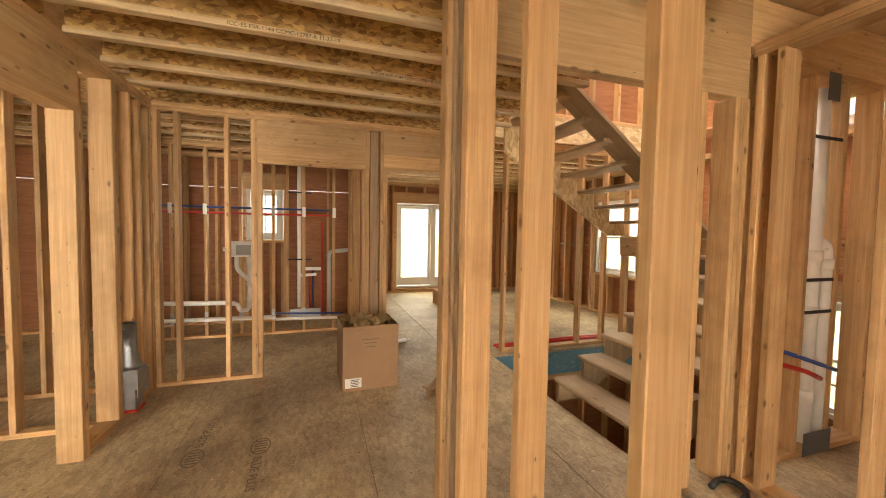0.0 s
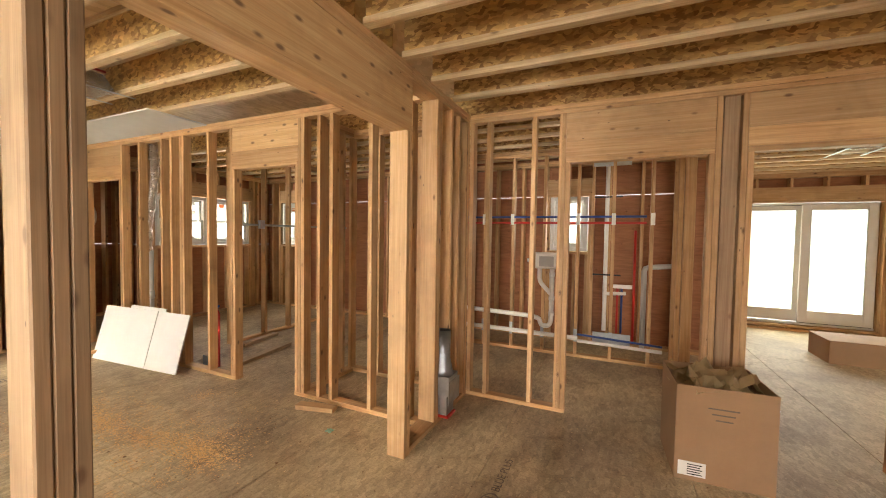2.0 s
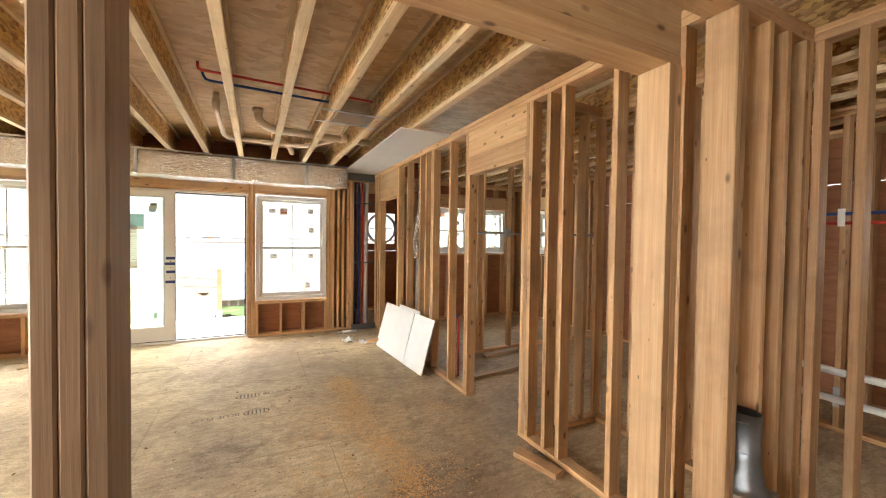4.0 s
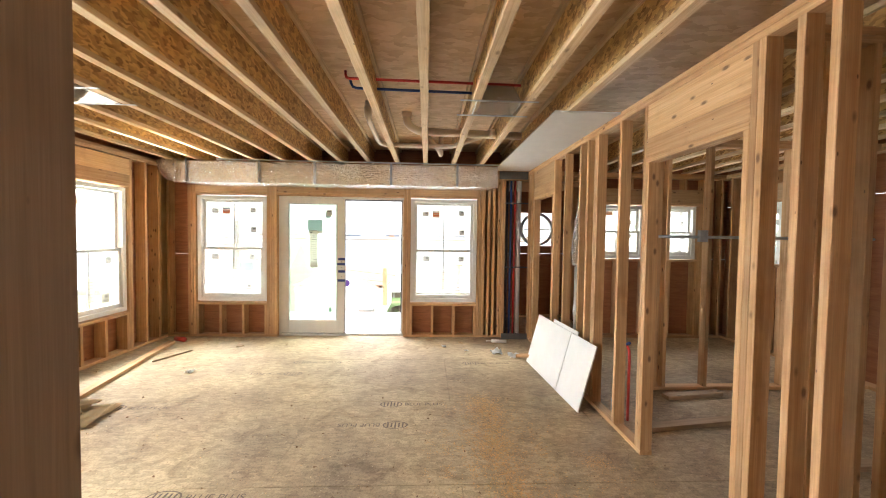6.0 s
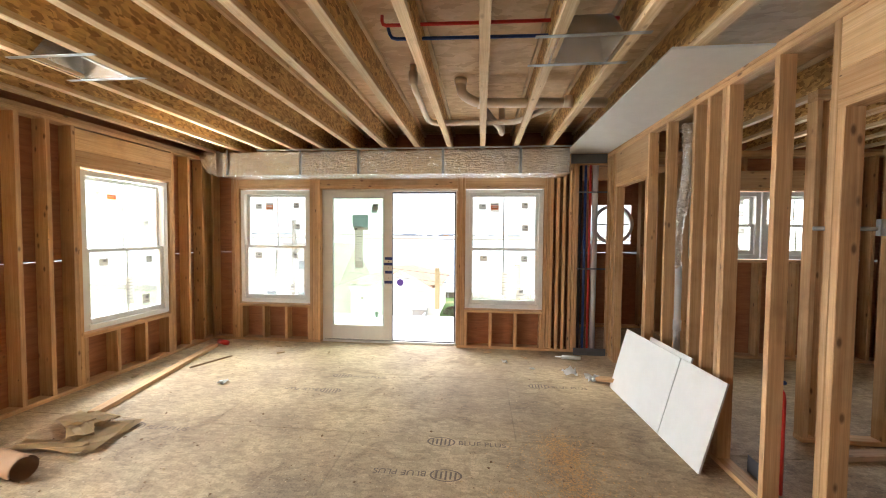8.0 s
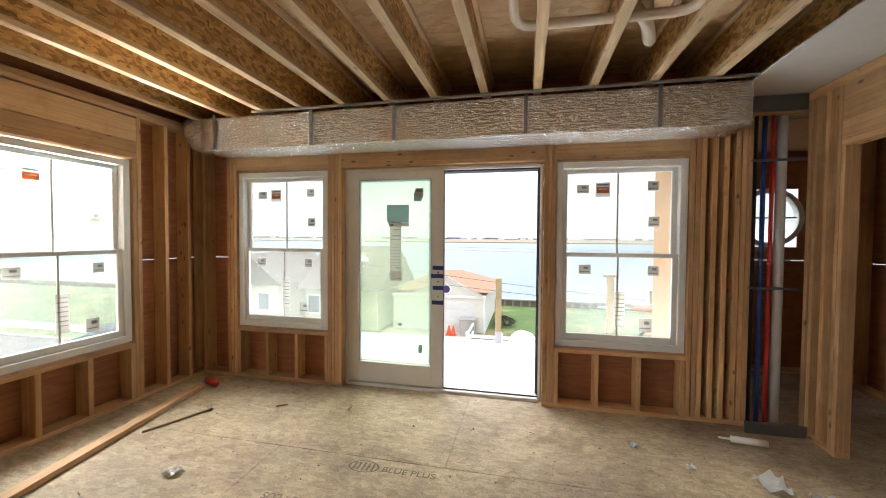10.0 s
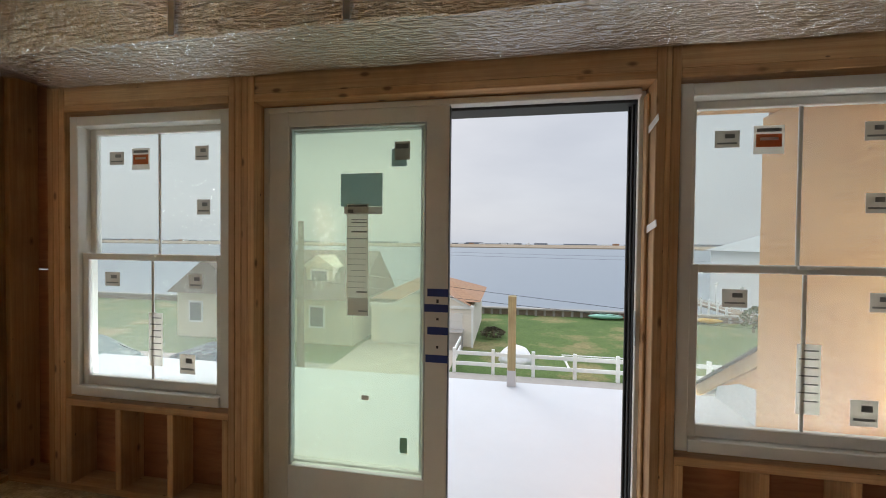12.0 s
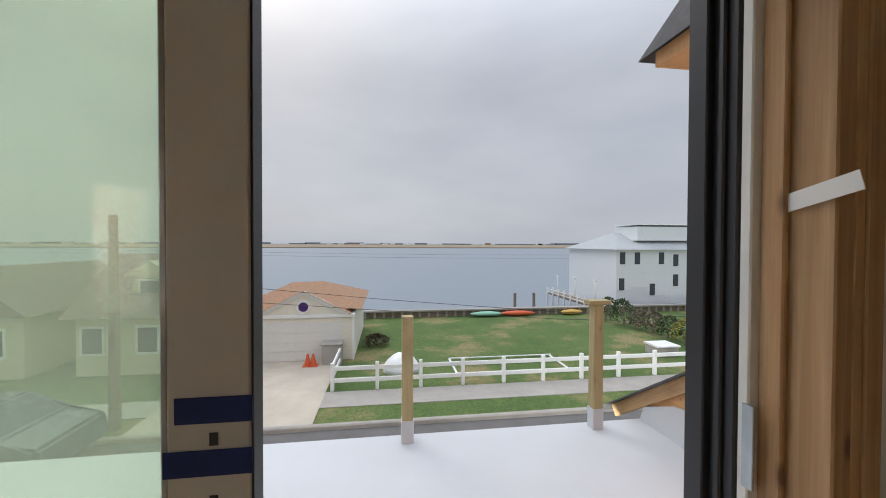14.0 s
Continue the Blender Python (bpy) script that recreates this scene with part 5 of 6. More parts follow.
tube("supply_pipe", stack, [(3.06, 1.90, 0.74), (3.30, 1.84, 0.66), (3.48, 1.81, 0.60)], 0.014, PEX_BLUE)
tube("supply_pipe", stack, [(3.02, 1.90, 0.0), (3.02, 1.90, 0.40)], 0.018, PEX_BLUE)

hose = thing("black_hose", (2.4, 1.8, 0), "short black flexible hose lying on the floor", "hose")
tube("hose_tube", hose, [(2.34, 1.80, 0.02), (2.44, 1.835, 0.02), (2.52, 1.80, 0.02), (2.50, 1.70, 0.02), (2.40, 1.66, 0.02)], 0.018, BLACK_STRAP, 10)

# red pipes along the far floor
floor_pipes = thing("floor_water_pipes", (3.0, 4.6, 0), "red water pipes lying along the floor", "water pipes")
for y in (4.55, 4.62):
    tube("hot_pipe", floor_pipes, [(2.3, y, 0.03), (3.6, y + 0.05, 0.03), (5.0, y, 0.03)], 0.02, PEX_RED)

# ---- loose things ----


def carton(x0, x1, y0, y1, h, name, label):
    c = thing(name, ((x0 + x1) / 2, (y0 + y1) / 2, 0), label, "cardboard box")
    t = 0.006
    for a, b, e, f, nm in ((x0, x1, y0, y0 + t, "side"), (x0, x1, y1 - t, y1, "side"), (x0, x0 + t, y0 + t, y1 - t, "side"), (x1 - t, x1, y0 + t, y1 - t, "side")):
        board(nm, c, a, b, e, f, 0.0, h, CARD, 0.001, "z")
    board("bottom", c, x0 + t, x1 - t, y0 + t, y1 - t, 0.0, 0.01, CARD, 0.001)
    return c


box = carton(0.0, 0.52, 0.0, 0.50, 0.60, "moving_box", "large open brown cardboard box full of packing paper")
board("shipping_label", box, 0.02, 0.17, -0.0022, -0.0004, 0.03, 0.12, LABEL, 0.0002)
for k in range(5):
    board("label_print", box, 0.07, 0.15 - 0.01 * (k % 2), -0.0032, -0.0024, 0.04 + 0.015 * k, 0.046 + 0.015 * k, INK, 0.0002)
for k, (a, b) in enumerate(((0.17, 0.33), (0.19, 0.31), (0.21, 0.30))):
    board("box_print", box, a, b, -0.0018, -0.0004, 0.47 - 0.035 * k, 0.478 - 0.035 * k, FLOOR_INK, 0.0002)


def crumpled(name, parent, at, size, seed, material):
    """A loosely folded sheet of paper."""
    bm = bmesh.new()
    n_ = 7
    grid = []
    for i in range(n_):
        row = []
        for j in range(n_):
            u, v = i / (n_ - 1) - 0.5, j / (n_ - 1) - 0.5
            q = Vector((u * 2.3, v * 2.3, seed))
            z = abs(noise.noise(q * 1.7)) * size[2] * 1.6 + abs(noise.noise(q * 4.1)) * size[2] * 0.5
            row.append(bm.verts.new((u * size[0] + 0.2 * size[0] * noise.noise(q + Vector((9, 0, 0))), v * size[1] + 0.2 * size[1] * noise.noise(q + Vector((0, 9, 0))), z)))
        grid.append(row)
    for i in range(n_ - 1):
        for j in range(n_ - 1):
            bm.faces.new((grid[i][j], grid[i + 1][j], grid[i + 1][j + 1], grid[i][j + 1]))
    bmesh.ops.solidify(bm, geom=bm.faces[:], thickness=0.0015)
    ob = part(name, bm, material, parent)
    ob.matrix_basis = pose(*at)
    return ob


for k, (px, py, pz) in enumerate(((0.17, 0.2, 0.50), (0.33, 0.25, 0.53), (0.25, 0.14, 0.55), (0.36, 0.38, 0.52), (0.14, 0.36, 0.5))):
    crumpled("packing_paper", box, (px, py, pz), (0.30, 0.28, 0.11), 3.3 * k, PAPER)
board("packing_fill", box, 0.01, 0.51, 0.01, 0.49, 0.40, 0.50, CARD_DARK, 0.01)
box.matrix_basis = pose(0.60, 4.03, 0, 0, 0, 3)

far_box = carton(2.42, 3.3, 7.2, 7.75, 0.28, "flat_box", "long low brown cardboard box on the floor")
board("lid", far_box, 2.41, 3.31, 7.19, 7.76, 0.281, 0.287, CARD, 0.001)

scrap = thing("folded_cardboard", (1.3, 3.5, 0), "folded piece of cardboard packing on the floor", "cardboard")
beam_between("flap", scrap, (1.16, 3.38, 0.135), (1.62, 3.62, 0.15), 0.30, 0.012, CARD, 90)
beam_between("flap", scrap, (1.20, 3.32, 0.065), (1.64, 3.50, 0.065), 0.012, 0.13, CARD, 90)
beam_between("flap", scrap, (1.08, 3.50, 0.06), (1.5, 3.75, 0.06), 0.012, 0.12, CARD, 90)
beam_between("flap", scrap, (1.05, 3.40, 0.012), (1.2, 3.62, 0.012), 0.20, 0.012, CARD, 90)

caulk = thing("caulk_tube", (1.15, 5.1, 0.03), "white caulk tube lying on the floor", "caulk tube")
tube("cartridge", caulk, [(1.05, 5.1, 0.026), (1.26, 5.16, 0.026)], 0.025, LABEL, 14)
tube("nozzle", caulk, [(1.26, 5.16, 0.026), (1.32, 5.178, 0.026)], 0.008, LABEL, 10)

# gypsum offcuts leaning on the partition


def leaning_sheet(x, y, length, height, lean, label):
    """A gypsum sheet with white face and grey-brown core edge, its foot starting at (x, y)."""
    g = thing("drywall_offcut", (x, y, 0), label, "drywall panel", "leaning drywall")
    m_ = pose(x, y, 0.004, 0, 0, 3.9) @ pose(0, 0, 0, -lean, 0, 0)
    face = board("face", g, 0, length, -0.0065, -0.005, 0, height, GYPSUM, 0.0004)
    core = board("core", g, 0.001, length - 0.001, -0.0049, 0.0049, 0.001, height - 0.001, GYPSUM_GREY, 0.001)
    back = board("back_paper", g, 0, length, 0.005, 0.0065, 0, height, GYPSUM_GREY, 0.0004)
    for ob in (face, core, back):
        ob.matrix_basis = m_ @ ob.matrix_basis


leaning_sheet(-5.57, 3.325, 0.908, 0.62, 15.0, "white gypsum board offcut leaning on the studs")
leaning_sheet(-4.655, 3.386, 0.495, 0.62, 15.5, "smaller white gypsum board offcut leaning on the studs")
leaning_sheet(-5.17, 3.375, 0.60, 0.65, 15.0, "narrow gypsum offcut propped behind another board")
caulk2 = thing("caulk_tube", (-6.4, 3.1, 0), "white caulk tube lying by the pipes", "caulk tube")
tube("cartridge", caulk2, [(-6.42, 3.02, 0.026), (-6.40, 3.24, 0.026)], 0.024, LABEL, 14)
tube("nozzle", caulk2, [(-6.42, 3.02, 0.026), (-6.425, 2.94, 0.026)], 0.007, LABEL, 10)
stick = thing("wood_sliver", (-5.9, -1.2, 0), "thin dark wood sliver on the floor", "wood offcut", "wood offcuts")
beam_between("sliver", stick, (-5.55, -1.28, 0.008), (-6.0, -1.08, 0.008), 0.012, 0.02, GREY_WOOD)
red = thing("red_tool", (-6.5, -1.5, 0), "small red plastic fitting in the corner", "fitting")
tube("fitting_body", red, [(-6.48, -1.6, 0.035), (-6.42, -1.44, 0.035)], 0.033, PEX_RED, 14)

# lumber lying along the south side
plank = thing("loose_board", (-5.3, -1.4, 0), "long loose lumber board lying on the floor", "board")
beam_between("plank", plank, (-4.42, -1.22, 0.02), (-6.35, -1.57, 0.02), 0.038, 0.089, None, 90)

paper = thing("paper_heap", (-4.0, -1.0, 0), "heap of folded kraft paper on the floor", "paper")


def folded_sheet(x, y, rz, width, folds):
    """Stiff paper creased crosswise: folds gives run and height of each crease."""
    bm = bmesh.new()
    rows = []
    for k, (run, z) in enumerate(folds):
        skew = 0.05 * ((k * 7) % 3 - 1)
        rows.append([bm.verts.new((run + skew * v, (v - 0.5) * width, z + 0.012 * ((k + i) % 2))) for i, v in enumerate((0.0, 0.35, 0.7, 1.0))])
    for ra, rb in zip(rows, rows[1:]):
        for i in range(3):
            bm.faces.new((ra[i], rb[i], rb[i + 1], ra[i + 1]))
    bmesh.ops.solidify(bm, geom=bm.faces[:], thickness=0.002)
    part("paper_sheet", bm, PAPER, paper).matrix_basis = pose(x, y, 0.003, 0, 0, rz)


folded_sheet(-4.10, -0.98, 100, 0.42, ((-0.05, 0.004), (0.14, 0.02), (0.27, 0.012), (0.31, 0.03)))
folded_sheet(-3.93, -1.00, 86, 0.12, ((-0.26, 0.01), (0.05, 0.035), (0.2, 0.04), (0.31, 0.03)))
folded_sheet(-4.22, -1.16, 60, 0.17, ((-0.2, 0.03), (0.0, 0.085), (0.2, 0.11), (0.26, 0.10)))
folded_sheet(-4.12, -0.98, 48, 0.15, ((-0.17, 0.07), (0.0, 0.10), (0.15, 0.075), (0.18, 0.04)))
folded_sheet(-4.30, -1.12, 70, 0.20, ((-0.12, 0.02), (0.04, 0.05), (0.22, 0.07), (0.27, 0.05)))
roll_ = thing("cardboard_tube", (-3.655, -0.93, 0), "open brown cardboard tube on the floor", "cardboard tube")
bm = bmesh.new()
for r in (0.065, 0.074):
    bmesh.ops.create_cone(bm, cap_ends=False, segments=28, radius1=r, radius2=r, depth=0.26)
part("tube_wall", bm, CARD, roll_, smooth=True).matrix_basis = pose(-3.655, -0.93, 0.075, 0, 90, 80)
can = thing("metal_can", (-3.56, -1.20, 0), "open galvanised metal can on the floor", "can")
bm = bmesh.new()
prof_ = [(0.083, -0.088), (0.083, 0.088), (0.090, 0.090), (0.090, 0.082), (0.086, 0.080), (0.086, 0.034), (0.089, 0.030), (0.086, 0.026), (0.086, -0.026), (0.089, -0.030), (0.086, -0.034), (0.086, -0.080), (0.089, -0.088)]
turns_ = [[bm.verts.new((r * math.cos(6.2832 * k / 28), r * math.sin(6.2832 * k / 28), z)) for r, z in prof_] for k in range(28)]
for k in range(28):
    for q in range(len(prof_)):
        bm.faces.new((turns_[k][q], turns_[(k + 1) % 28][q], turns_[(k + 1) % 28][(q + 1) % len(prof_)], turns_[k][(q + 1) % len(prof_)]))
part("can_wall", bm, GALV, can, smooth=True).matrix_basis = pose(-3.56, -1.20, 0.091)
bm = bmesh.new()
bmesh.ops.create_cone(bm, cap_ends=True, segments=28, radius1=0.082, radius2=0.082, depth=0.004)
part("can_bottom", bm, GALV, can).matrix_basis = pose(-3.56, -1.20, 0.006)

for k, (x, y, s_, mt, lab) in enumerate(((-5.9, 3.0, 0.14, LABEL, "scrap of clear plastic wrap on the floor"), (-5.75, 3.22, 0.16, TARP, "scrap of clear plastic wrap on the floor"),
                                          (-5.2, -0.62, 0.09, LABEL, "small crumpled white paper scrap"), (-6.2, 2.3, 0.06, LABEL, "small crumpled white paper scrap"),
                                          (-6.0, 2.6, 0.05, LABEL, "small crumpled white paper scrap"), (-1.96, 3.24, 0.05, GREEN_PLASTIC, "small green plastic scrap"))):
    sc = thing("paper_scrap", (x, y, 0), lab, "scrap", "floor scraps")
    crumpled("scrap_sheet", sc, (x, y, 0.003), (s_, s_, s_ * 0.35), 5.1 * k + 2, mt)
for k, (x, y, a) in enumerate(((-6.35, -0.95, 20), (-6.45, -0.7, 75), (-6.2, -0.55, 130), (-6.5, -1.15, 50), (-6.3, 0.05, 10), (-6.55, 2.1, 100), (-6.4, 2.55, 35), (-5.25, -1.66, 15))):
    chip = thing("wood_sliver", (x, y, 0), "pale splintered wood offcut on the floor", "wood offcut", "wood offcuts")
    dx, dy = 0.05 * math.cos(radians(a)), 0.05 * math.sin(radians(a))
    beam_between("sliver", chip, (x - dx, y - dy, 0.006), (x + dx, y + dy, 0.007), 0.010, 0.018, FLANGE)
blk = thing("wood_block", (-2.4, 3.47, 0), "short lumber offcut on the floor", "wood offcut", "wood offcuts")
beam_between("offcut", blk, (-2.48, 3.44, 0.02), (-2.15, 3.52, 0.02), 0.038, 0.089, None, 90)
for x0_, y0_, x1_, y1_ in ((-3.85, 3.85, -3.98, 4.75), (-4.45, 4.42, -4.55, 5.05), (-3.3, 4.6, -3.35, 6.3)):
    lb = thing("loose_board", ((x0_ + x1_) / 2, (y0_ + y1_) / 2, 0), "loose lumber board lying on the subfloor", "board", "loose boards")
    beam_between("plank", lb, (x0_, y0_, 0.02), (x1_, y1_, 0.02), 0.038, 0.089, GREY_WOOD, 90)
blk = thing("wood_block", (-5.6, 3.3, 0), "short lumber offcut leaning on the drywall", "wood offcut", "wood offcuts")
beam_between("offcut", blk, (-5.72, 3.25, 0.03), (-5.5, 3.42, 0.1), 0.038, 0.089, None, 90)

# curled paper shim strips stapled beside the door
for z, a in ((1.53, 12), (1.98, 16)):
    st = thing("paper_strip", (-6.75, 1.685, z), "white strip of shim paper stapled to the stud", "paper strip", "paper strips")
    beam_between("strip", st, (-6.80, 1.674, z - 0.012), (-6.685, 1.677, z + 0.016), 0.002, 0.032, LABEL)
# small services in the back room
ex = thing("riser_pipes", (-4.3, 3.95, 0), "red and dark blue water pipes rising from the floor", "water pipes")
tube("hot_pipe", ex, [(-4.02, 3.80, 0.0), (-4.02, 3.80, 0.62), (-4.2, 3.84, 0.66)], 0.012, PEX_RED)
tube("cold_pipe", ex, [(-4.16, 3.82, 0.0), (-4.16, 3.82, 0.62), (-4.02, 3.80, 0.68)], 0.012, PEX_BLUE)
board("stud_guard", ex, -4.24, -4.04, 3.76, 3.764, 0.0, 0.11, GALV_DARK, 0.001)

# ---- outdoors ----
GZ = -3.1
ground = new("ground", mesh_of("ground", [(-29.4, -600, GZ), (600, -600, GZ), (600, 600, GZ), (-29.4, 600, GZ)], [(0, 1, 2, 3)], LAWN))
tagged(ground, "mown spring lawn with bare patches", "ground", kind="structure")
water = new("water", mesh_of("water", [(-4500, -4500, GZ - 1.0), (-29.2, -4500, GZ - 1.0), (-29.2, 4500, GZ - 1.0), (-4500, 4500, GZ - 1.0)], [(0, 1, 2, 3)], WATER))
tagged(water, "calm grey-blue bay water", "water", kind="structure")
board("road", None, -15.6, -9.5, -80, 80, GZ - 0.05, GZ + 0.01, ASPHALT, 0.001)
tagged(bpy.data.objects["road"], "grey asphalt street", "road", kind="structure")
board("kerb", None, -15.75, -15.6, -80, 80, GZ - 0.1, GZ + 0.13, CONCRETE, 0.03)
tagged(bpy.data.objects["kerb"], "pale concrete kerb", "kerb", kind="structure")
board("pavement", None, -18.0, -16.9, -80, 80, GZ - 0.05, GZ + 0.02, CONCRETE, 0.001)
tagged(bpy.data.objects["pavement"], "concrete pavement", "pavement", kind="structure")
board("driveway", None, -21.5, -15.7, -5.2, -0.9, GZ - 0.05, GZ + 0.026, DRIVE, 0.001, "x")
tagged(bpy.data.objects["driveway"], "pale concrete driveway", "driveway", kind="structure")

deck = thing("roof_deck", (-8, 1.5, -0.1), "roof deck covered in pale grey membrane", "deck", kind="structure")
board("deck_surface", deck, -9.36, -6.90, -4.5, 3.243, -0.35, -0.15, MEMBRANE, 0.01)


def rail_post(x, y, h):
    p = thing("rail_post", (x, y, -0.15), "bare treated lumber railing post on the deck", "post", "deck posts")
    board("post", p, x - 0.045, x + 0.045, y - 0.045, y + 0.045, -0.15, h, TREATED, 0.006)
    board("post_wrap", p, x - 0.049, x + 0.049, y - 0.049, y + 0.049, -0.15, 0.03, MEMBRANE, 0.004)
    return p


rail_post(-9.25, 1.12, 0.86)
rail_post(-9.25, 2.75, 0.92)
board("string_cap", None, -9.3, -9.2, 2.66, 2.86, 0.925, 0.96, TREATED, 0.004)
tagged(bpy.data.objects["string_cap"], "short board nailed across a post top", "board")

fence = thing("fence", (-18.1, 5, GZ), "low white vinyl post-and-rail fence", "fence")
for k in range(20):
    y = -0.72 + 1.36 * k
    board("post", fence, -18.18, -18.07, y - 0.055, y + 0.055, GZ, GZ + 0.85, FENCE_WHITE, 0.01)
for z in (0.25, 0.62):
    board("rail", fence, -18.15, -18.10, -0.7, 25.5, GZ + z, GZ + z + 0.13, FENCE_WHITE, 0.01)
for z in (0.25, 0.62):
    board("rail", fence, -20.2, -18.19, -0.78, -0.72, GZ + z, GZ + z + 0.13, FENCE_WHITE, 0.01)

# garage
gar = thing("garage", (-24, -3, GZ), "cream garage with a tan shingled hip roof", "garage")
EZ = -1.30
board("wall", gar, -27.0, -21.3, -4.95, -0.35, GZ, EZ, SIDING, 0.01, "y")
for k in range(11):
    board("siding_course", gar, -27.0, -21.285, -0.35, -0.335, GZ + 0.04 + 0.16 * k, GZ + 0.19 + 0.16 * k, SIDING, 0.004)
    board("siding_course", gar, -21.3, -21.285, -4.95, -0.35, GZ + 0.04 + 0.16 * k, GZ + 0.19 + 0.16 * k, SIDING, 0.004)
board("garage_door", gar, -21.28, -21.25, -4.6, -0.80, GZ + 0.02, -1.62, DOOR_PAINT, 0.004, "y")
for k in range(4):
    board("door_panel", gar, -21.25, -21.235, -4.55, -0.85, GZ + 0.05 + 0.355 * k, GZ + 0.385 + 0.355 * k, DOOR_PAINT, 0.008, "y")
board("fascia", gar, -21.36, -21.22, -5.0, -0.3, EZ - 0.13, EZ, FENCE_WHITE, 0.01)
board("corner_trim", gar, -21.31, -21.27, -0.42, -0.33, GZ, EZ - 0.13, FENCE_WHITE, 0.005)


def roof_mesh(name, parent, corners, peak, material):
    faces = [(0, 1, 4), (1, 2, 5, 4), (2, 3, 5), (3, 0, 4, 5), (3, 2, 1, 0)]
    return adopt(new(name, mesh_of(name, [*corners, *peak], faces, material)), parent)


roof_mesh("roof", gar, [(-21.42, -0.05, -1.14), (-27.2, -0.05, -1.14), (-27.2, -5.1, -1.14), (-21.42, -5.1, -1.14)], [(-24.1, -1.94, -0.30), (-24.1, -3.3, -0.34)], SHINGLE_TAN)
gy = -2.22
adopt(new("gable_front", mesh_of("gable_front", [(-21.24, -3.75, EZ), (-21.24, -0.65, EZ), (-21.24, gy, -0.50), (-21.4, -3.75, EZ), (-21.4, -0.65, EZ), (-21.4, gy, -0.50)], [(0, 1, 2), (5, 4, 3), (0, 3, 4, 1), (1, 4, 5, 2), (2, 5, 3, 0)], SIDING)), gar)
beam_between("roof_trim", gar, (-21.2, -3.85, EZ + 0.0), (-21.2, gy, -0.44), 0.05, 0.13, FENCE_WHITE, 0)
beam_between("roof_trim", gar, (-21.2, -0.55, EZ + 0.0), (-21.2, gy, -0.44), 0.05, 0.13, FENCE_WHITE, 0)
adopt(new("gable_roof", mesh_of("gable_roof", [(-21.1, -3.95, EZ + 0.03), (-21.1, gy, -0.38), (-24, gy, -0.38), (-24, -3.95, EZ + 0.03), (-21.1, -0.45, EZ + 0.03), (-24, -0.45, EZ + 0.03)], [(0, 1, 2, 3), (1, 4, 5, 2)], SHINGLE_TAN)), gar)
bm = bmesh.new()
bmesh.ops.create_cone(bm, cap_ends=True, segments=24, radius1=0.26, radius2=0.26, depth=0.06)
part("round_vent", bm, FENCE_WHITE, gar).matrix_basis = pose(-21.22, gy, -1.0, 0, 90, 0)
bm = bmesh.new()
bmesh.ops.create_cone(bm, cap_ends=True, segments=24, radius1=0.18, radius2=0.18, depth=0.07)
part("round_pane", bm, PURPLE, gar).matrix_basis = pose(-21.205, gy, -1.0, 0, 90, 0)
for y in (-1.75, -1.95):
    cone_ = thing("traffic_cone", (-20.6, y, GZ), "small orange traffic cone on the driveway", "traffic cone", "driveway cones")
    bm = bmesh.new()
    bmesh.ops.create_cone(bm, cap_ends=True, segments=14, radius1=0.13, radius2=0.03, depth=0.42, matrix=pose(0, 0, 0.24))
    part("cone_body", bm, ORANGE_PLASTIC, cone_).matrix_basis = pose(-20.6, y, GZ + 0.026)
    board("cone_base", cone_, -20.77, -20.43, y - 0.17, y + 0.17, GZ + 0.026, GZ + 0.056, ORANGE_PLASTIC, 0.01)
bin_ = thing("utility_box", (-20.9, -1.1, GZ), "grey utility box beside the garage door", "utility box")
board("box_body", bin_, -21.2, -20.6, -1.45, -0.75, GZ + 0.026, GZ + 0.75, CONCRETE, 0.03, "z")
board("box_lid", bin_, -21.23, -20.57, -1.48, -0.72, GZ + 0.751, GZ + 0.80, CONCRETE, 0.02)

# white house across the lawn
house = thing("white_house", (-34, 22, GZ), "white three-storey house with grey roof", "house")
board("wall", house, -38.0, -31.0, 17.0, 31.0, GZ, 1.05, SIDING_WHITE, 0.02, "y")
for k in range(20):
    board("siding_course", house, -31.0, -30.985, 17.0, 31.0, GZ + 0.03 + 0.2 * k, GZ + 0.22 + 0.2 * k, SIDING_WHITE, 0.004)
roof_mesh("roof", house, [(-30.7, 31.3, 1.05), (-38.3, 31.3, 1.05), (-38.3, 16.7, 1.05), (-30.7, 16.7, 1.05)], [(-34.5, 28.0, 2.5), (-34.5, 19.5, 2.5)], plain("grey_roof", (0.42, 0.44, 0.45), 0.8))
board("roof_terrace", house, -34.6, -31.8, 19.2, 28.0, 1.7, 2.75, SIDING_WHITE, 0.02, "y")
board("roof_rail", house, -34.7, -31.7, 19.1, 28.1, 2.85, 2.92, SIDING_WHITE, 0.02, "y")
for y, z in ((17.25, 0.0), (18.4, 0.0), (20.3, 0.0), (21.45, -0.15), (23.4, 0.0), (17.2, -1.85), (19.6, -2.25), (21.45, -1.6), (22.6, -2.7), (24.4, -1.6)):
    w_ = board("window", house, -30.985, -30.95, y, y + 0.42, z, z + 0.85, WINDOW_DARK, 0.004, "z")
    board("window_frame", house, -30.985, -30.96, y - 0.05, y - 0.001, z - 0.05, z + 0.9, FENCE_WHITE, 0.002, "z")

# cottages along the street, seen through the filmed door glass
CREAM = plain("cream_cottage_siding", (0.62, 0.57, 0.42), 0.7, vary=0.06)
BROWN_ROOF = plain("brown_cottage_roof", (0.20, 0.15, 0.12), 0.9, vary=0.25, scale=8, bump=0.3, bump_scale=16)


def cottage(label, x0, x1, y0, y1, eave, ridge, gable_front, openings):
    c = thing("cottage", ((x0 + x1) / 2, (y0 + y1) / 2, GZ), label, "house", "street cottages")
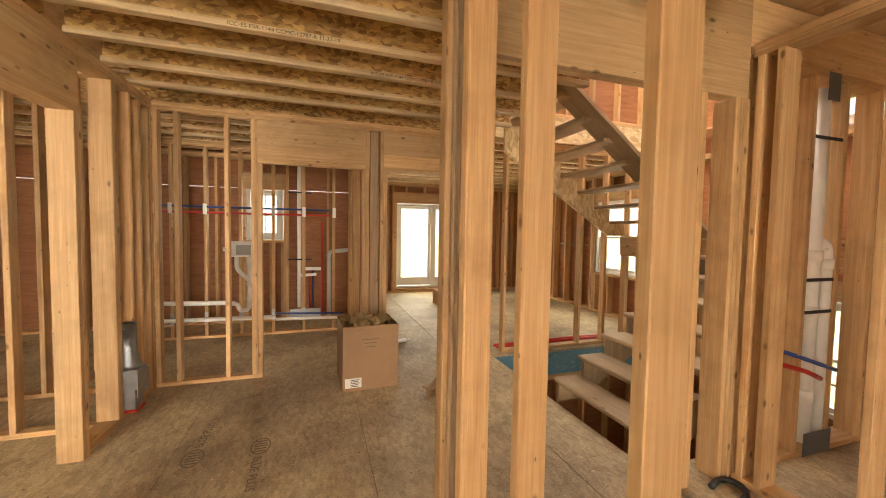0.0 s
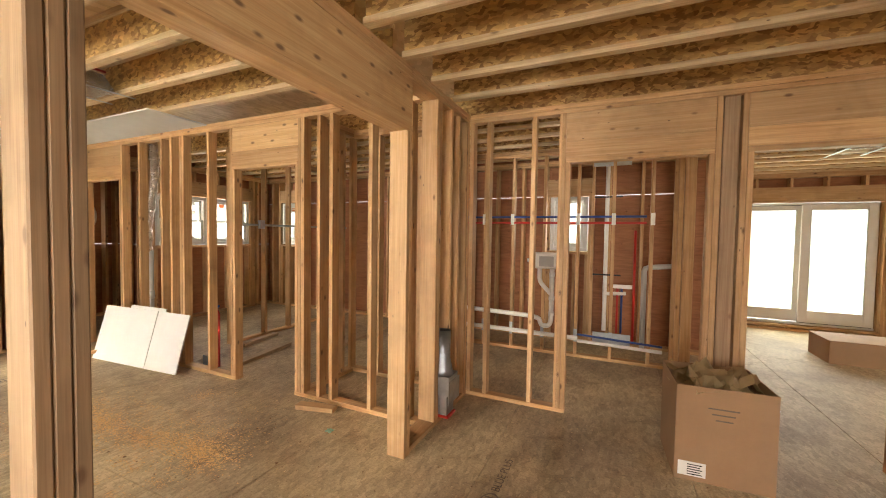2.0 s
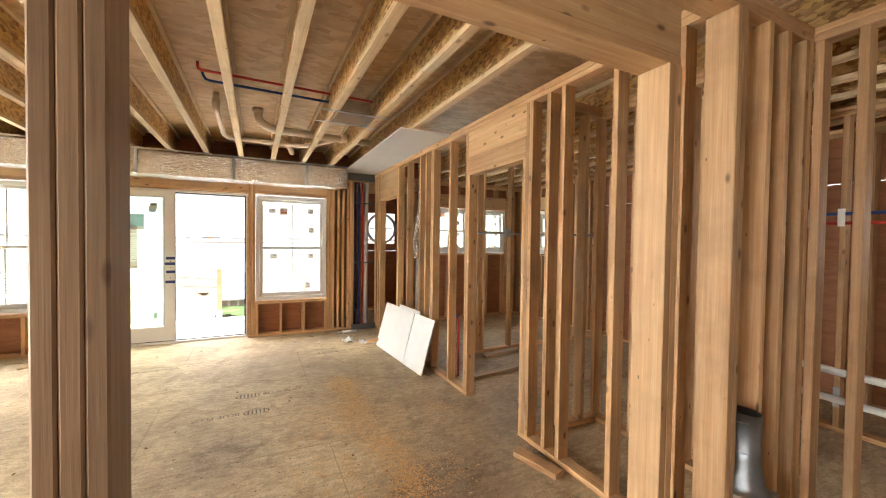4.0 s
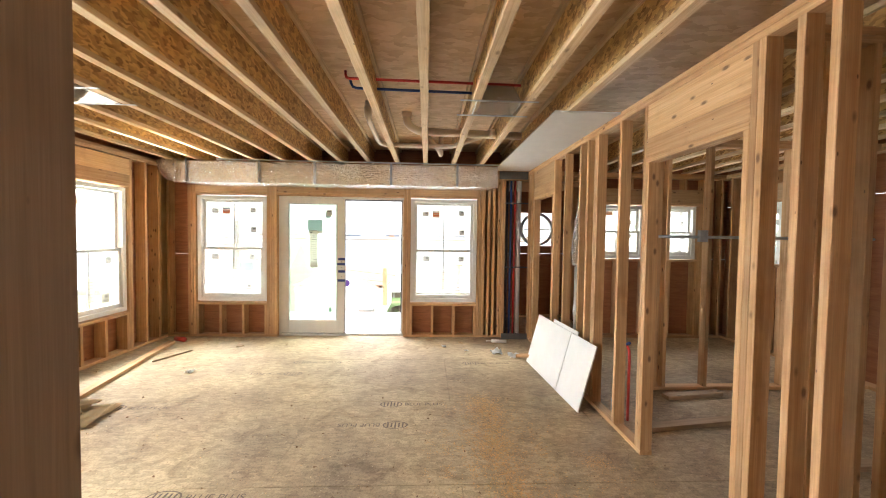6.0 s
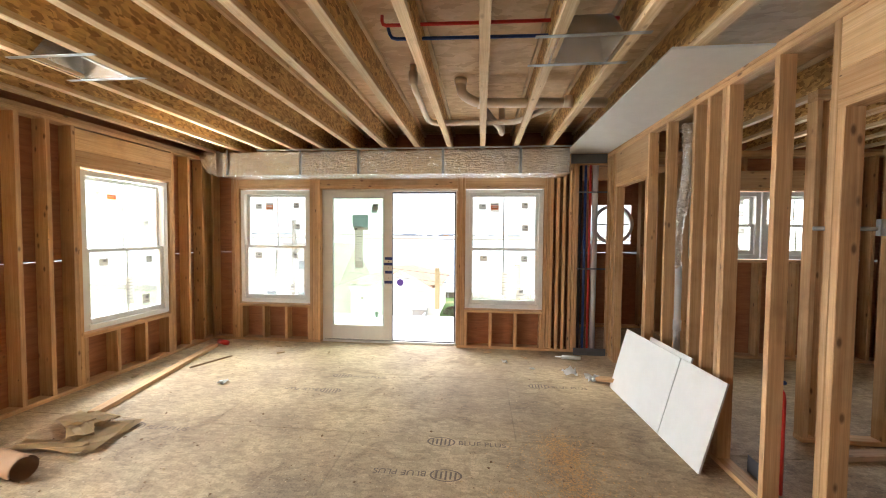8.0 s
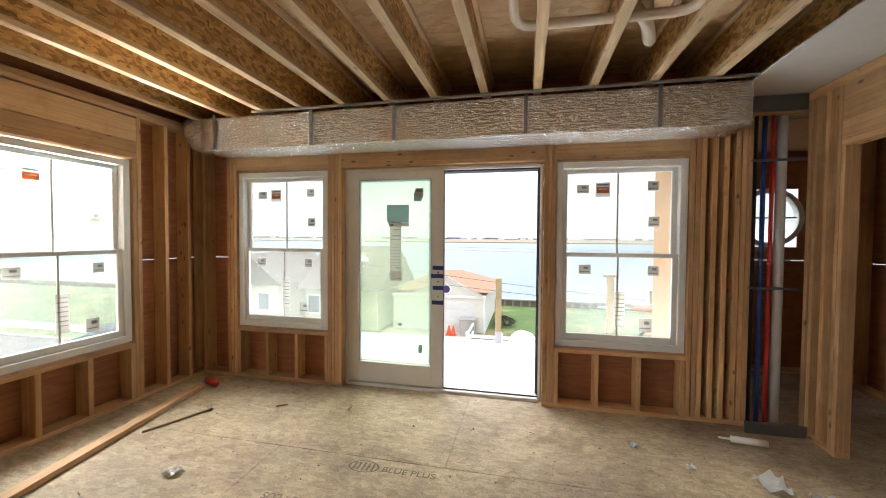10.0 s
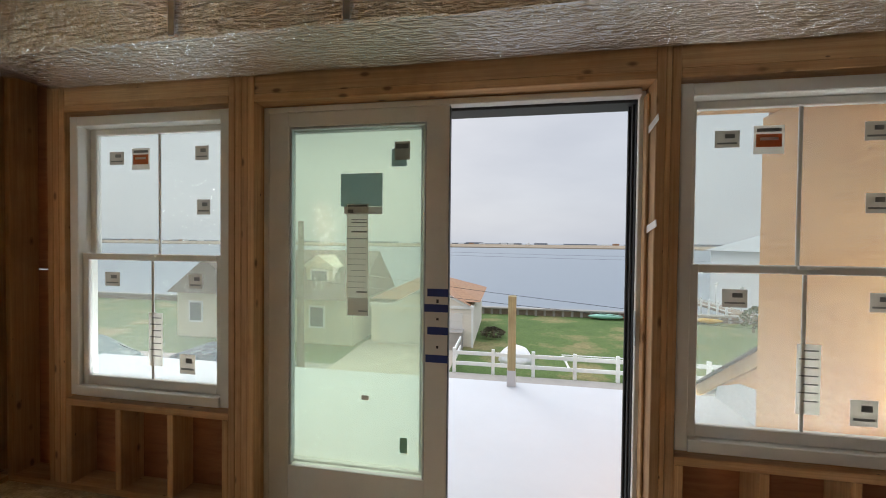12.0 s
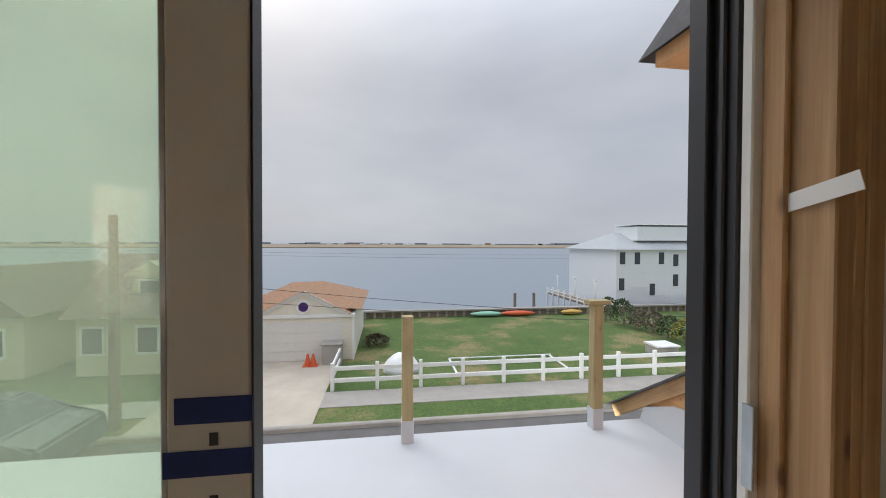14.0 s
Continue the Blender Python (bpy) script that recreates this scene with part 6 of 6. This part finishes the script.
    board("wall", c, x0, x1, y0, y1, GZ, eave, CREAM, 0.01, "y")
    o = 0.3
    if gable_front:
        m_ = (y0 + y1) / 2
        vs_ = [(x1 + o, y0 - o, eave), (x1 + o, m_, ridge), (x1 + o, y1 + o, eave), (x0 - o, y0 - o, eave), (x0 - o, m_, ridge), (x0 - o, y1 + o, eave)]
        adopt(new("gable", mesh_of("gable", [(x1, y0, eave), (x1, y1, eave), (x1, m_, ridge - 0.15), (x1 - 0.1, y0, eave), (x1 - 0.1, y1, eave), (x1 - 0.1, m_, ridge - 0.15)], [(0, 1, 2), (5, 4, 3), (1, 4, 5, 2), (0, 2, 5, 3)], CREAM)), c)
    else:
        m_ = (x0 + x1) / 2
        vs_ = [(x1 + o, y0 - o, eave), (m_, y0 - o, ridge), (x0 - o, y0 - o, eave), (x1 + o, y1 + o, eave), (m_, y1 + o, ridge), (x0 - o, y1 + o, eave)]
    adopt(new("roof", mesh_of("roof", vs_, [(0, 1, 4, 3), (1, 2, 5, 4), (0, 3, 5, 2), (0, 2, 1), (3, 4, 5)], BROWN_ROOF)), c)
    for y, z in openings:
        w_ = board("window", c, x1, x1 + 0.03, y - 0.38, y + 0.38, z, z + 1.0, FENCE_WHITE, 0.01, "z")
        board("pane", w_, x1 + 0.03, x1 + 0.036, y - 0.3, y + 0.3, z + 0.08, z + 0.92, WINDOW_DARK, 0.004, "z")
    return c


cot = cottage("cream cottage with brown roof and white dormer", -25.5, -20.5, -9.4, -5.5, -1.1, 1.0, False, ((-8.9, -2.4), (-7.2, -2.4)))
board("dormer_wall", cot, -23.0, -21.2, -8.1, -6.8, -0.7, 0.25, CREAM, 0.01, "z")
adopt(new("dormer_roof", mesh_of("dormer_roof", [(-21.0, -8.3, 0.25), (-21.0, -7.45, 0.8), (-21.0, -6.6, 0.25), (-23.2, -8.3, 0.25), (-23.2, -7.45, 0.8), (-23.2, -6.6, 0.25)], [(0, 1, 4, 3), (1, 2, 5, 4), (0, 2, 1), (3, 4, 5)], CREAM)), cot)
dw = board("window", cot, -21.2, -21.17, -7.9, -7.0, -0.55, 0.15, FENCE_WHITE, 0.01, "z")
board("pane", dw, -21.17, -21.164, -7.82, -7.08, -0.47, 0.07, WINDOW_DARK, 0.004, "z")
cottage("cream cottage with its gable towards the street", -26.0, -20.5, -14.3, -10.9, -1.0, 0.6, True, ((-13.3, -2.4), (-11.8, -2.4)))
pole = thing("utility_pole", (-16.4, -5.6, GZ), "tall brown wooden utility pole beside the street", "utility pole")
bm = bmesh.new()
bmesh.ops.create_cone(bm, cap_ends=True, segments=12, radius1=0.13, radius2=0.09, depth=5.2)
part("pole_shaft", bm, BULKHEAD, pole).matrix_basis = pose(-16.4, -5.6, GZ + 2.6)
wires = thing("power_lines", (-16.4, 10, 1.0), "thin dark power lines over the street", "power lines")
for z0_, z1_, x_ in ((0.55, -1.45, -17.0), (0.15, -1.35, -16.7), (0.95, 0.35, -40.0), (0.70, 0.0, -40.0)):
    tube("wire", wires, [(x_, -30 if x_ < -30 else -5.6, z0_), (x_, 6, (z0_ + z1_) / 2 - 0.25), (x_, 40 if x_ < -30 else 24, z1_)], 0.007, BLACK_STRAP, 6, bend=6.0)


def parked_car(x, y, material, label):
    c = thing("parked_car", (x, y, GZ), label, "car")
    prof = [(-2.1, 0.30), (-2.15, 0.75), (-1.35, 0.92), (-0.75, 1.40), (0.75, 1.42), (1.35, 0.98), (2.05, 0.85), (2.15, 0.35)]
    bm = bmesh.new()
    sides_ = []
    for sx, inset in ((-0.85, 1), (0.85, 1)):
        sides_.append([bm.verts.new((sx * (0.82 if pz > 1.2 else 1.0), py, pz)) for py, pz in prof])
    bm.faces.new(sides_[0])
    bm.faces.new(list(reversed(sides_[1])))
    for k in range(8):
        bm.faces.new((sides_[0][k], sides_[1][k], sides_[1][(k + 1) % 8], sides_[0][(k + 1) % 8]))
    bmesh.ops.bevel(bm, geom=bm.edges[:], offset=0.06, segments=2, affect="EDGES")
    part("body", bm, material, c).matrix_basis = pose(x, y, GZ + 0.02)
    board("side_glass", c, x + 0.73, x + 0.82, y - 1.0, y + 0.95, GZ + 1.0, GZ + 1.32, WINDOW_DARK, 0.02)
    for sx in (-0.8, 0.8):
        for wy in (-1.35, 1.35):
            bm = bmesh.new()
            bmesh.ops.create_cone(bm, cap_ends=True, segments=20, radius1=0.33, radius2=0.33, depth=0.22)
            w_ = part("wheel", bm, DOOR_TRACK, c)
            w_.matrix_basis = pose(x + sx, y + wy, GZ + 0.35, 0, 90, 0)
    return c


parked_car(-14.6, -7.2, plain("dark_blue_car_paint", (0.03, 0.06, 0.09), 0.25), "dark blue car parked beside the kerb")
parked_car(-14.6, -12.6, plain("teal_car_paint", (0.05, 0.12, 0.13), 0.25), "dark teal car parked beside the kerb")

# bulkhead, kayaks and piles by the water
bulk = thing("bulkhead", (-29.4, 0, GZ), "weathered timber bulkhead along the water", "bulkhead", kind="structure")
board("cap", bulk, -29.6, -29.2, -60, 60, GZ + 0.36, GZ + 0.46, CONCRETE, 0.01)
board("sheet", bulk, -29.5, -29.4, -60, 60, GZ - 1.2, GZ + 0.36, BULKHEAD, 0.01, "y")
for k in range(70):
    board("pile", bulk, -29.4, -29.3, -12 + 0.55 * k, -11.86 + 0.55 * k, GZ, GZ + 0.36, CONCRETE, 0.01)


def kayak(y, length, material, label):
    k_ = thing("kayak", (-28.95, y, GZ), label, "kayak", "kayaks on the lawn")
    bm = bmesh.new()
    n_, ring = 14, 10
    rows = []
    for i in range(n_ + 1):
        u = i / n_
        s_ = max(0.05, math.sin(math.pi * u) ** 0.6)
        rows.append([bm.verts.new((0.26 * s_ * math.cos(2 * math.pi * j / ring), (u - 0.5) * length, 0.17 + 0.16 * s_ * math.sin(2 * math.pi * j / ring))) for j in range(ring)])
    for a, b in zip(rows, rows[1:]):
        for j in range(ring):
            bm.faces.new((a[j], a[(j + 1) % ring], b[(j + 1) % ring], b[j]))
    part("hull", bm, material, k_, smooth=True).matrix_basis = pose(-28.95, y, GZ + 0.02)
    return k_


kayak(7.0, 2.1, GREEN_PLASTIC, "mint green kayak lying by the bulkhead")
kayak(9.0, 2.3, ORANGE_PLASTIC, "orange kayak lying by the bulkhead")
kayak(12.6, 1.5, YELLOW_PLASTIC, "yellow kayak lying by the bulkhead")

for y in (11.0, 12.6):
    p_ = thing("water_pile", (-35.5, y, GZ - 1), "weathered green-grey mooring pile in the water", "mooring pile", "mooring piles")
    board("pile", p_, -35.6, -35.4, y, y + 0.2, GZ - 2, GZ + 0.55, BULKHEAD, 0.04)
pier = thing("pier", (-33, 14.6, GZ), "white railed pier over the water", "pier")
board("pier_deck", pier, -36.2, -29.7, 14.2, 15.5, GZ + 0.35, GZ + 0.5, BULKHEAD, 0.02, "x")
for k in range(3):
    px_, py_ = -30.8 - 2.2 * k, 15.3 - 0.35 * k
    tube("pier_lamp", pier, [(px_, py_, GZ + 0.5), (px_, py_, GZ + 1.9)], 0.035, FENCE_WHITE)
    board("lamp_head", pier, px_ - 0.09, px_ + 0.09, py_ - 0.09, py_ + 0.09, GZ + 1.90, GZ + 2.02, FENCE_WHITE, 0.03)
for k in range(7):
    board("pier_post", pier, -36.2 + 1.0 * k, -36.1 + 1.0 * k, 14.1, 14.2, GZ - 1.5, GZ + 1.0, FENCE_WHITE, 0.01)
for z in (0.55, 0.78):
    board("pier_rail", pier, -36.2, -29.7, 14.11, 14.15, GZ + z, GZ + z + 0.05, FENCE_WHITE, 0.01)

# far shore
shore = thing("backdrop_shore", (-1500, 0, GZ - 1), "low far shore with marsh grass and tiny houses", "far shore", kind="structure")
MARSH = plain("dry_marsh_grass", (0.28, 0.22, 0.15), 0.95, vary=0.2, scale=0.02)
HAZY_TREES = plain("hazed_far_tree_line", (0.24, 0.26, 0.29), 0.95, vary=0.3, scale=0.03)
board("marsh", shore, -1290, -430, -3000, 3000, GZ - 1.5, GZ + 0.0, MARSH, 0.1, "y")
rnd = random.Random(4)
y = -2600.0
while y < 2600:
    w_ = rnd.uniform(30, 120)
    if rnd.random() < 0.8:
        board("tree_line", shore, -1340, -1300, y, y + w_, GZ, GZ + rnd.uniform(2.5, 6.5), HAZY_TREES, 0.5, "y")
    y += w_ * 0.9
for k in range(70):
    y = rnd.uniform(-1500, 2200)
    board("far_house", shore, -1280, -1265, y, y + rnd.uniform(10, 22), GZ, GZ + rnd.uniform(3, 6), SIDING_WHITE if rnd.random() < 0.6 else SHINGLE_TAN, 0.2, "z")


def shrub(x, y, r, h, leaf, label, seed):
    """A low shrub: short stems and a crown of many small leaves."""
    rs = random.Random(seed)
    s_ = thing("shrub", (x, y, GZ), label, "shrub", "garden shrubs")
    bm = bmesh.new()
    for k in range(5):
        a = rs.uniform(0, 6.28)
        bmesh.ops.create_cone(bm, cap_ends=False, segments=6, radius1=0.03, radius2=0.012, depth=h * 0.8, matrix=pose(0.1 * math.cos(a), 0.1 * math.sin(a), h * 0.4, 12 * math.sin(a), 12 * math.cos(a), 0))
    part("stems", bm, BULKHEAD, s_).matrix_basis = pose(x, y, GZ)
    verts, faces = [], []
    for k in range(420):
        a, b = rs.uniform(0, 6.283), rs.uniform(-0.5, 1.57)
        rr = r * (0.65 + 0.4 * rs.random()) * (1 + 0.25 * noise.noise((math.cos(a) * 2, math.sin(a) * 2, seed)))
        c = Vector((rr * math.cos(a) * math.cos(b), rr * math.sin(a) * math.cos(b), h * 0.45 + h * 0.5 * math.sin(b) * (0.8 + 0.3 * rs.random())))
        u = Vector((rs.gauss(0, 1), rs.gauss(0, 1), rs.gauss(0, 1))).normalized()
        v = u.orthogonal().normalized()
        q = 0.07
        i = len(verts)
        verts += [c - u * q, c + v * q * 0.6, c + u * q, c - v * q * 0.6]
        faces.append((i, i + 1, i + 2, i + 3))
    part_ = adopt(new("leaves", mesh_of("leaves", verts, faces, leaf)), s_)
    part_.matrix_basis = pose(x, y, GZ)
    return s_


LEAF = plain("evergreen_leaf", (0.045, 0.075, 0.02), 0.7, vary=0.4, scale=3)
LEAF_GOLD = plain("golden_leaf", (0.20, 0.19, 0.03), 0.7, vary=0.3, scale=3)
LEAF_DULL = plain("dull_leaf", (0.13, 0.11, 0.075), 0.8, vary=0.3, scale=3)
for k, (x, y, r, h, lf, lab) in enumerate(((-27.0, 13.9, 0.7, 1.4, LEAF, "dark green evergreen shrub"), (-25.6, 13.9, 0.75, 1.5, LEAF, "dark green evergreen shrub"),
                                            (-24.6, 14.2, 0.5, 1.1, LEAF_DULL, "sparse brown leafless shrub"), (-23.7, 14.4, 0.55, 1.1, LEAF_DULL, "sparse brown leafless shrub"),
                                            (-22.6, 14.4, 0.6, 1.1, LEAF, "dark green evergreen shrub"), (-21.5, 14.4, 0.65, 1.2, LEAF_GOLD, "golden green rounded shrub"),
                                            (-23.2, 0.45, 0.6, 0.5, LEAF_DULL, "low dark planting beside the garage"))):
    shrub(x, y, r, h, lf, lab, k + 3)
crate = thing("storage_box", (-20.3, 12.1, GZ), "grey storage box on the lawn", "storage box")
board("box_body", crate, -20.7, -19.9, 11.7, 12.6, GZ, GZ + 0.38, CONCRETE, 0.03)
board("box_lid", crate, -20.75, -19.85, 11.65, 12.65, GZ + 0.381, GZ + 0.45, FENCE_WHITE, 0.02)

tarp = thing("tarp_heap", (-19.7, 1.45, GZ), "white tarp-covered heap on the lawn", "covered heap")
bm = bmesh.new()
bmesh.ops.create_icosphere(bm, subdivisions=3, radius=1)
for v in bm.verts:
    v.co = Vector((v.co.x * 0.6, v.co.y * 0.66, max(0, v.co.z) * 0.62)) * (1 + 0.12 * noise.noise(v.co * 2.3))
part("tarp", bm, TARP, tarp, smooth=True).matrix_basis = pose(-19.7, 1.45, GZ)
pool = thing("lawn_frame", (-20.6, 6.2, GZ), "flat white frame lying on the lawn", "frame")
for y in (3.3, 7.4):
    board("frame_bar", pool, -20.7, -18.95, y, y + 0.08, GZ + 0.01, GZ + 0.05, FENCE_WHITE, 0.01)
for x in (-20.7, -20.0, -19.0):
    board("frame_bar", pool, x, x + 0.05, 3.3, 7.48, GZ + 0.051, GZ + 0.09, FENCE_WHITE, 0.01)

# side roof beside the deck, framed and half sheathed
side = thing("side_roof", (-8.9, 3.3, -0.15), "unfinished side roof with orange plywood and dark shingles", "roof", kind="structure")
beam_between("rake_board", side, (-9.75, 3.255, -0.24), (-8.37, 3.255, 0.665), 0.03, 0.13, LVL, 0)
ring = [(-9.35, -0.45), (-8.37, -0.45), (-8.37, 0.62), (-9.35, -0.03)]
verts = [(x, y, z) for y in (3.27, 3.30) for x, z in ring]
adopt(new("side_sheathing", mesh_of("side_sheathing", verts, [(0, 1, 2, 3), (7, 6, 5, 4)] + [(i, 4 + i, 4 + (i + 1) % 4, (i + 1) % 4) for i in range(4)], PLY_ORANGE)), side)
ring = [(-9.35, -0.16), (-8.37, -0.16), (-8.37, 0.22), (-8.95, 0.13), (-9.3, -0.02)]
verts = [(x, y, z) for y in (3.245, 3.268) for x, z in ring]
adopt(new("membrane_upstand", mesh_of("membrane_upstand", verts, [(0, 1, 2, 3, 4), (9, 8, 7, 6, 5)] + [(i, 5 + i, 5 + (i + 1) % 5, (i + 1) % 5) for i in range(5)], MEMBRANE)), side)
adopt(new("shingles", mesh_of("shingles", [(-10.05, 3.2, -0.36), (-8.37, 3.2, 0.745), (-8.37, 5.4, 0.745), (-10.05, 5.4, -0.36), (-10.05, 3.2, -0.38), (-8.37, 3.2, 0.725), (-8.37, 5.4, 0.725), (-10.05, 5.4, -0.38)], [(0, 1, 2, 3), (7, 6, 5, 4), (0, 4, 5, 1), (3, 2, 6, 7), (0, 3, 7, 4)], SHINGLE_DARK)), side)
eave = thing("upper_eave", (-8.2, 2.9, 2.5), "upper roof corner with dark shingles and pale fascia", "roof", kind="structure")
board("fascia", eave, -8.22, -8.19, 2.53, 4.6, 2.47, 2.56, PLY_ORANGE, 0.003)
board("fascia", eave, -8.22, -6.9, 2.50, 2.529, 2.47, 2.56, PLY_ORANGE, 0.003)
board("soffit", eave, -8.19, -6.9, 2.53, 4.6, 2.472, 2.485, PLY_ORANGE, 0.003, "y")
adopt(new("shingles", mesh_of("shingles", [(-8.32, 2.46, 2.545), (-6.88, 2.46, 2.545), (-6.88, 3.0, 3.55), (-7.9, 3.0, 3.55), (-8.32, 4.6, 2.545), (-7.9, 4.6, 3.55)], [(0, 1, 2, 3), (4, 0, 3, 5)], SHINGLE_DARK)), eave)
fin = thing("side_wall", (-7.6, 3.1, 0), "orange plywood side wall beyond the window", "wall", kind="structure")
board("panel", fin, -8.36, -6.9, 3.055, 3.085, -0.15, 2.47, PLY_ORANGE, 0.001, "z")

# ---- floor panels, last ----
floor = thing("floor", (0, 2, 0), "dusty subfloor panels with stains and sawdust", "floor", kind="structure")
hole = (2.14, 5.14, 2.06, 4.33)
ix = 0
x = -6.86
while x < 5.34:
    x1 = min(x + 1.2192, 5.34)
    y = -3.84 - (1.2 if ix % 2 else 0.0)
    while y < 9.74:
        y0, y1 = max(y, -3.84), min(y + 2.4384, 9.74)
        g = 0.0015
        pieces = [(x, x1, y0, y1)]
        if x1 > hole[0] and x < hole[1] and y1 > hole[2] and y0 < hole[3]:
            pieces = [(x, min(x1, hole[0]), y0, y1), (max(x, hole[0]), x1, y0, min(y1, hole[2])), (max(x, hole[0]), min(x1, hole[1]), max(y0, hole[3]), y1), (max(x, hole[1]), x1, max(y0, hole[2]), min(y1, hole[3]))]
        for a, b, c, d in pieces:
            if b - a > 0.02 and d - c > 0.02:
                board("panel", floor, a + g, b - g, c + g, d - g, -0.023, 0.0, SUBFLOOR, 0.002, "y")
        y += 2.4384
    x += 1.2192
    ix += 1
board("floor_base", floor, -6.86, 2.1, -3.84, 9.74, -0.30, -0.026, LVL, 0.001, "y")
board("floor_base", floor, 2.1, 5.34, 4.40, 9.74, -0.30, -0.026, LVL, 0.001, "y")
board("floor_base", floor, 2.1, 5.34, -3.84, 2.05, -0.30, -0.026, LVL, 0.001, "y")

# stamps on the floor panels


def lettering(text, size, material, name, parent, m):
    cu = bpy.data.curves.new(name, "FONT")
    cu.body, cu.size, cu.extrude, cu.align_x = text, size, 0.0002, "LEFT"
    tmp = bpy.data.objects.new(name, cu)
    me = bpy.data.meshes.new_from_object(tmp)
    bpy.data.objects.remove(tmp)
    me.materials.clear()
    me.materials.append(material)
    ob = new(name, me)
    ob.matrix_basis = m
    return adopt(ob, parent)


def oval_mark(parent, m):
    bm = bmesh.new()
    n_ = 32
    for r0, r1 in ((1.0, 0.88),):
        o = [bm.verts.new((0.105 * r0 * math.cos(6.2832 * k / n_), 0.062 * r0 * math.sin(6.2832 * k / n_), 0)) for k in range(n_)]
        i_ = [bm.verts.new((0.105 * r1 * math.cos(6.2832 * k / n_), 0.062 * r1 * math.sin(6.2832 * k / n_), 0)) for k in range(n_)]
        for k in range(n_):
            bm.faces.new((o[k], o[(k + 1) % n_], i_[(k + 1) % n_], i_[k]))
    for k in range(5):
        x_ = -0.062 + 0.031 * k
        bmesh.ops.create_grid(bm, x_segments=1, y_segments=1, size=0.5, matrix=pose(x_, 0, 0) @ Matrix.Diagonal((0.013, 0.075 if k != 2 else 0.09, 1, 1)))
    ob = part("oval_stamp", bm, FLOOR_INK, parent)
    ob.matrix_basis = m


for x, y, turn, word in ((-0.634, 3.013, 90, 1), (-0.236, 3.044, -90, 1), (-3.97, 1.79, -90, 1), (-4.36, 1.72, 90, 1), (-4.31, -0.75, 90, 1), (-3.12, 0.483, 90, 1), (-5.154, 0.539, -90, 1), (-5.54, 0.52, 90, 1), (-2.2, 1.0, 90, 1), (-5.5, 2.6, 90, 1)):
    oval_mark(floor, pose(x, y, 0.0012, 0, 0, turn))
    lettering("BLUE PLUS", 0.075, FLOOR_INK, "panel_stamp", floor, pose(x, y, 0.0012, 0, 0, turn) @ pose(0.125, -0.027, 0))

# print on the joists
for jy, jx in ((2.729, -0.35), (2.3225, -0.62), (3.1355, 0.5)):
    mark = lettering("ICC-ES ESR-1144 CCMC-12787-R 11-27-19", 0.034, INK, "joist_print", None, pose(jx, jy - 0.0315, TOP + 0.008, 90, 0, 0))
    tagged(mark, "black printed code along the joist flange", "printed code", kind="structure")

# sawdust and flecks
rs = random.Random(8)
verts, faces = [], []


def fleck(x, y, s_, flat=0.4):
    a = rs.uniform(0, 6.28)
    i = len(verts)
    for k in range(3):
        verts.append((x + s_ * math.cos(a + 2.1 * k) * rs.uniform(0.5, 1), y + s_ * math.sin(a + 2.1 * k) * rs.uniform(0.3, 1), 0.0008))
    verts.append((x, y, 0.001 + s_ * flat * rs.random()))
    faces.extend([(i, i + 1, i + 3), (i + 1, i + 2, i + 3), (i + 2, i, i + 3)])


for k in range(15000):
    u = rs.random()
    cx, cy = -2.35 - 2.1 * u, 2.64 - 0.09 * u + 0.05 * math.sin(u * 9)
    clump = 0.5 + noise.noise(Vector((cx * 2.2, k % 7 * 0.01, 3.1)))
    if rs.random() < clump:
        fleck(cx + rs.gauss(0, 0.10), cy + rs.gauss(0, 0.07 if rs.random() < 0.6 else 0.19), rs.uniform(0.004, 0.013))
# wheel-like tracks dragged through it
for y0_, n_ in ((2.15, 900), (2.33, 700), (2.86, 500), (2.02, 350)):
    for k in range(n_):
        u = rs.random()
        if noise.noise(Vector((u * 9, y0_ * 3, 0.7))) > -0.1:
            fleck(-2.4 - 1.5 * u, y0_ + 0.05 * u + rs.gauss(0, 0.022), rs.uniform(0.003, 0.009))
for cx, cy, sp, n_ in ((-3.42, 3.25, 0.07, 420), (-1.0, 2.0, 0.35, 500), (-0.6, 2.2, 0.3, 300), (-2.6, 1.2, 0.4, 500), (-3.0, 3.1, 0.25, 500)):
    for k in range(n_):
        fleck(cx + rs.gauss(0, sp), cy + rs.gauss(0, sp), rs.uniform(0.003, 0.009))
tagged(new("sawdust", mesh_of("sawdust", verts, faces, SAWDUST)), "pale sawdust smeared across the subfloor", "sawdust", kind="stuff")
verts, faces = [], []
for k in range(700):
    fleck(rs.uniform(-6.5, 2.0), rs.uniform(-1.5, 4.2), rs.uniform(0.005, 0.015), 0.8)
for k in range(140):
    fleck(rs.gauss(0.7, 0.4), rs.gauss(3.2, 0.35), rs.uniform(0.005, 0.013), 0.8)
tagged(new("wood_chips", mesh_of("wood_chips", verts, faces, OSB_RIM)), "small pale wood chips scattered on the floor", "wood chips", kind="stuff")
verts, faces = [], []
for k in range(1500):
    fleck(rs.uniform(-6.4, 1.8), rs.uniform(-1.4, 4.0), rs.uniform(0.004, 0.011), 0.8)
for k in range(110):
    cx, cy = rs.uniform(-6.3, -2.0), rs.uniform(-1.0, 3.2)
    fleck(cx, cy, rs.uniform(0.010, 0.02), 0.8)
tagged(new("dark_debris", mesh_of("dark_debris", verts, faces, CARD_DARK)), "dark specks of debris on the floor", "debris", kind="stuff")
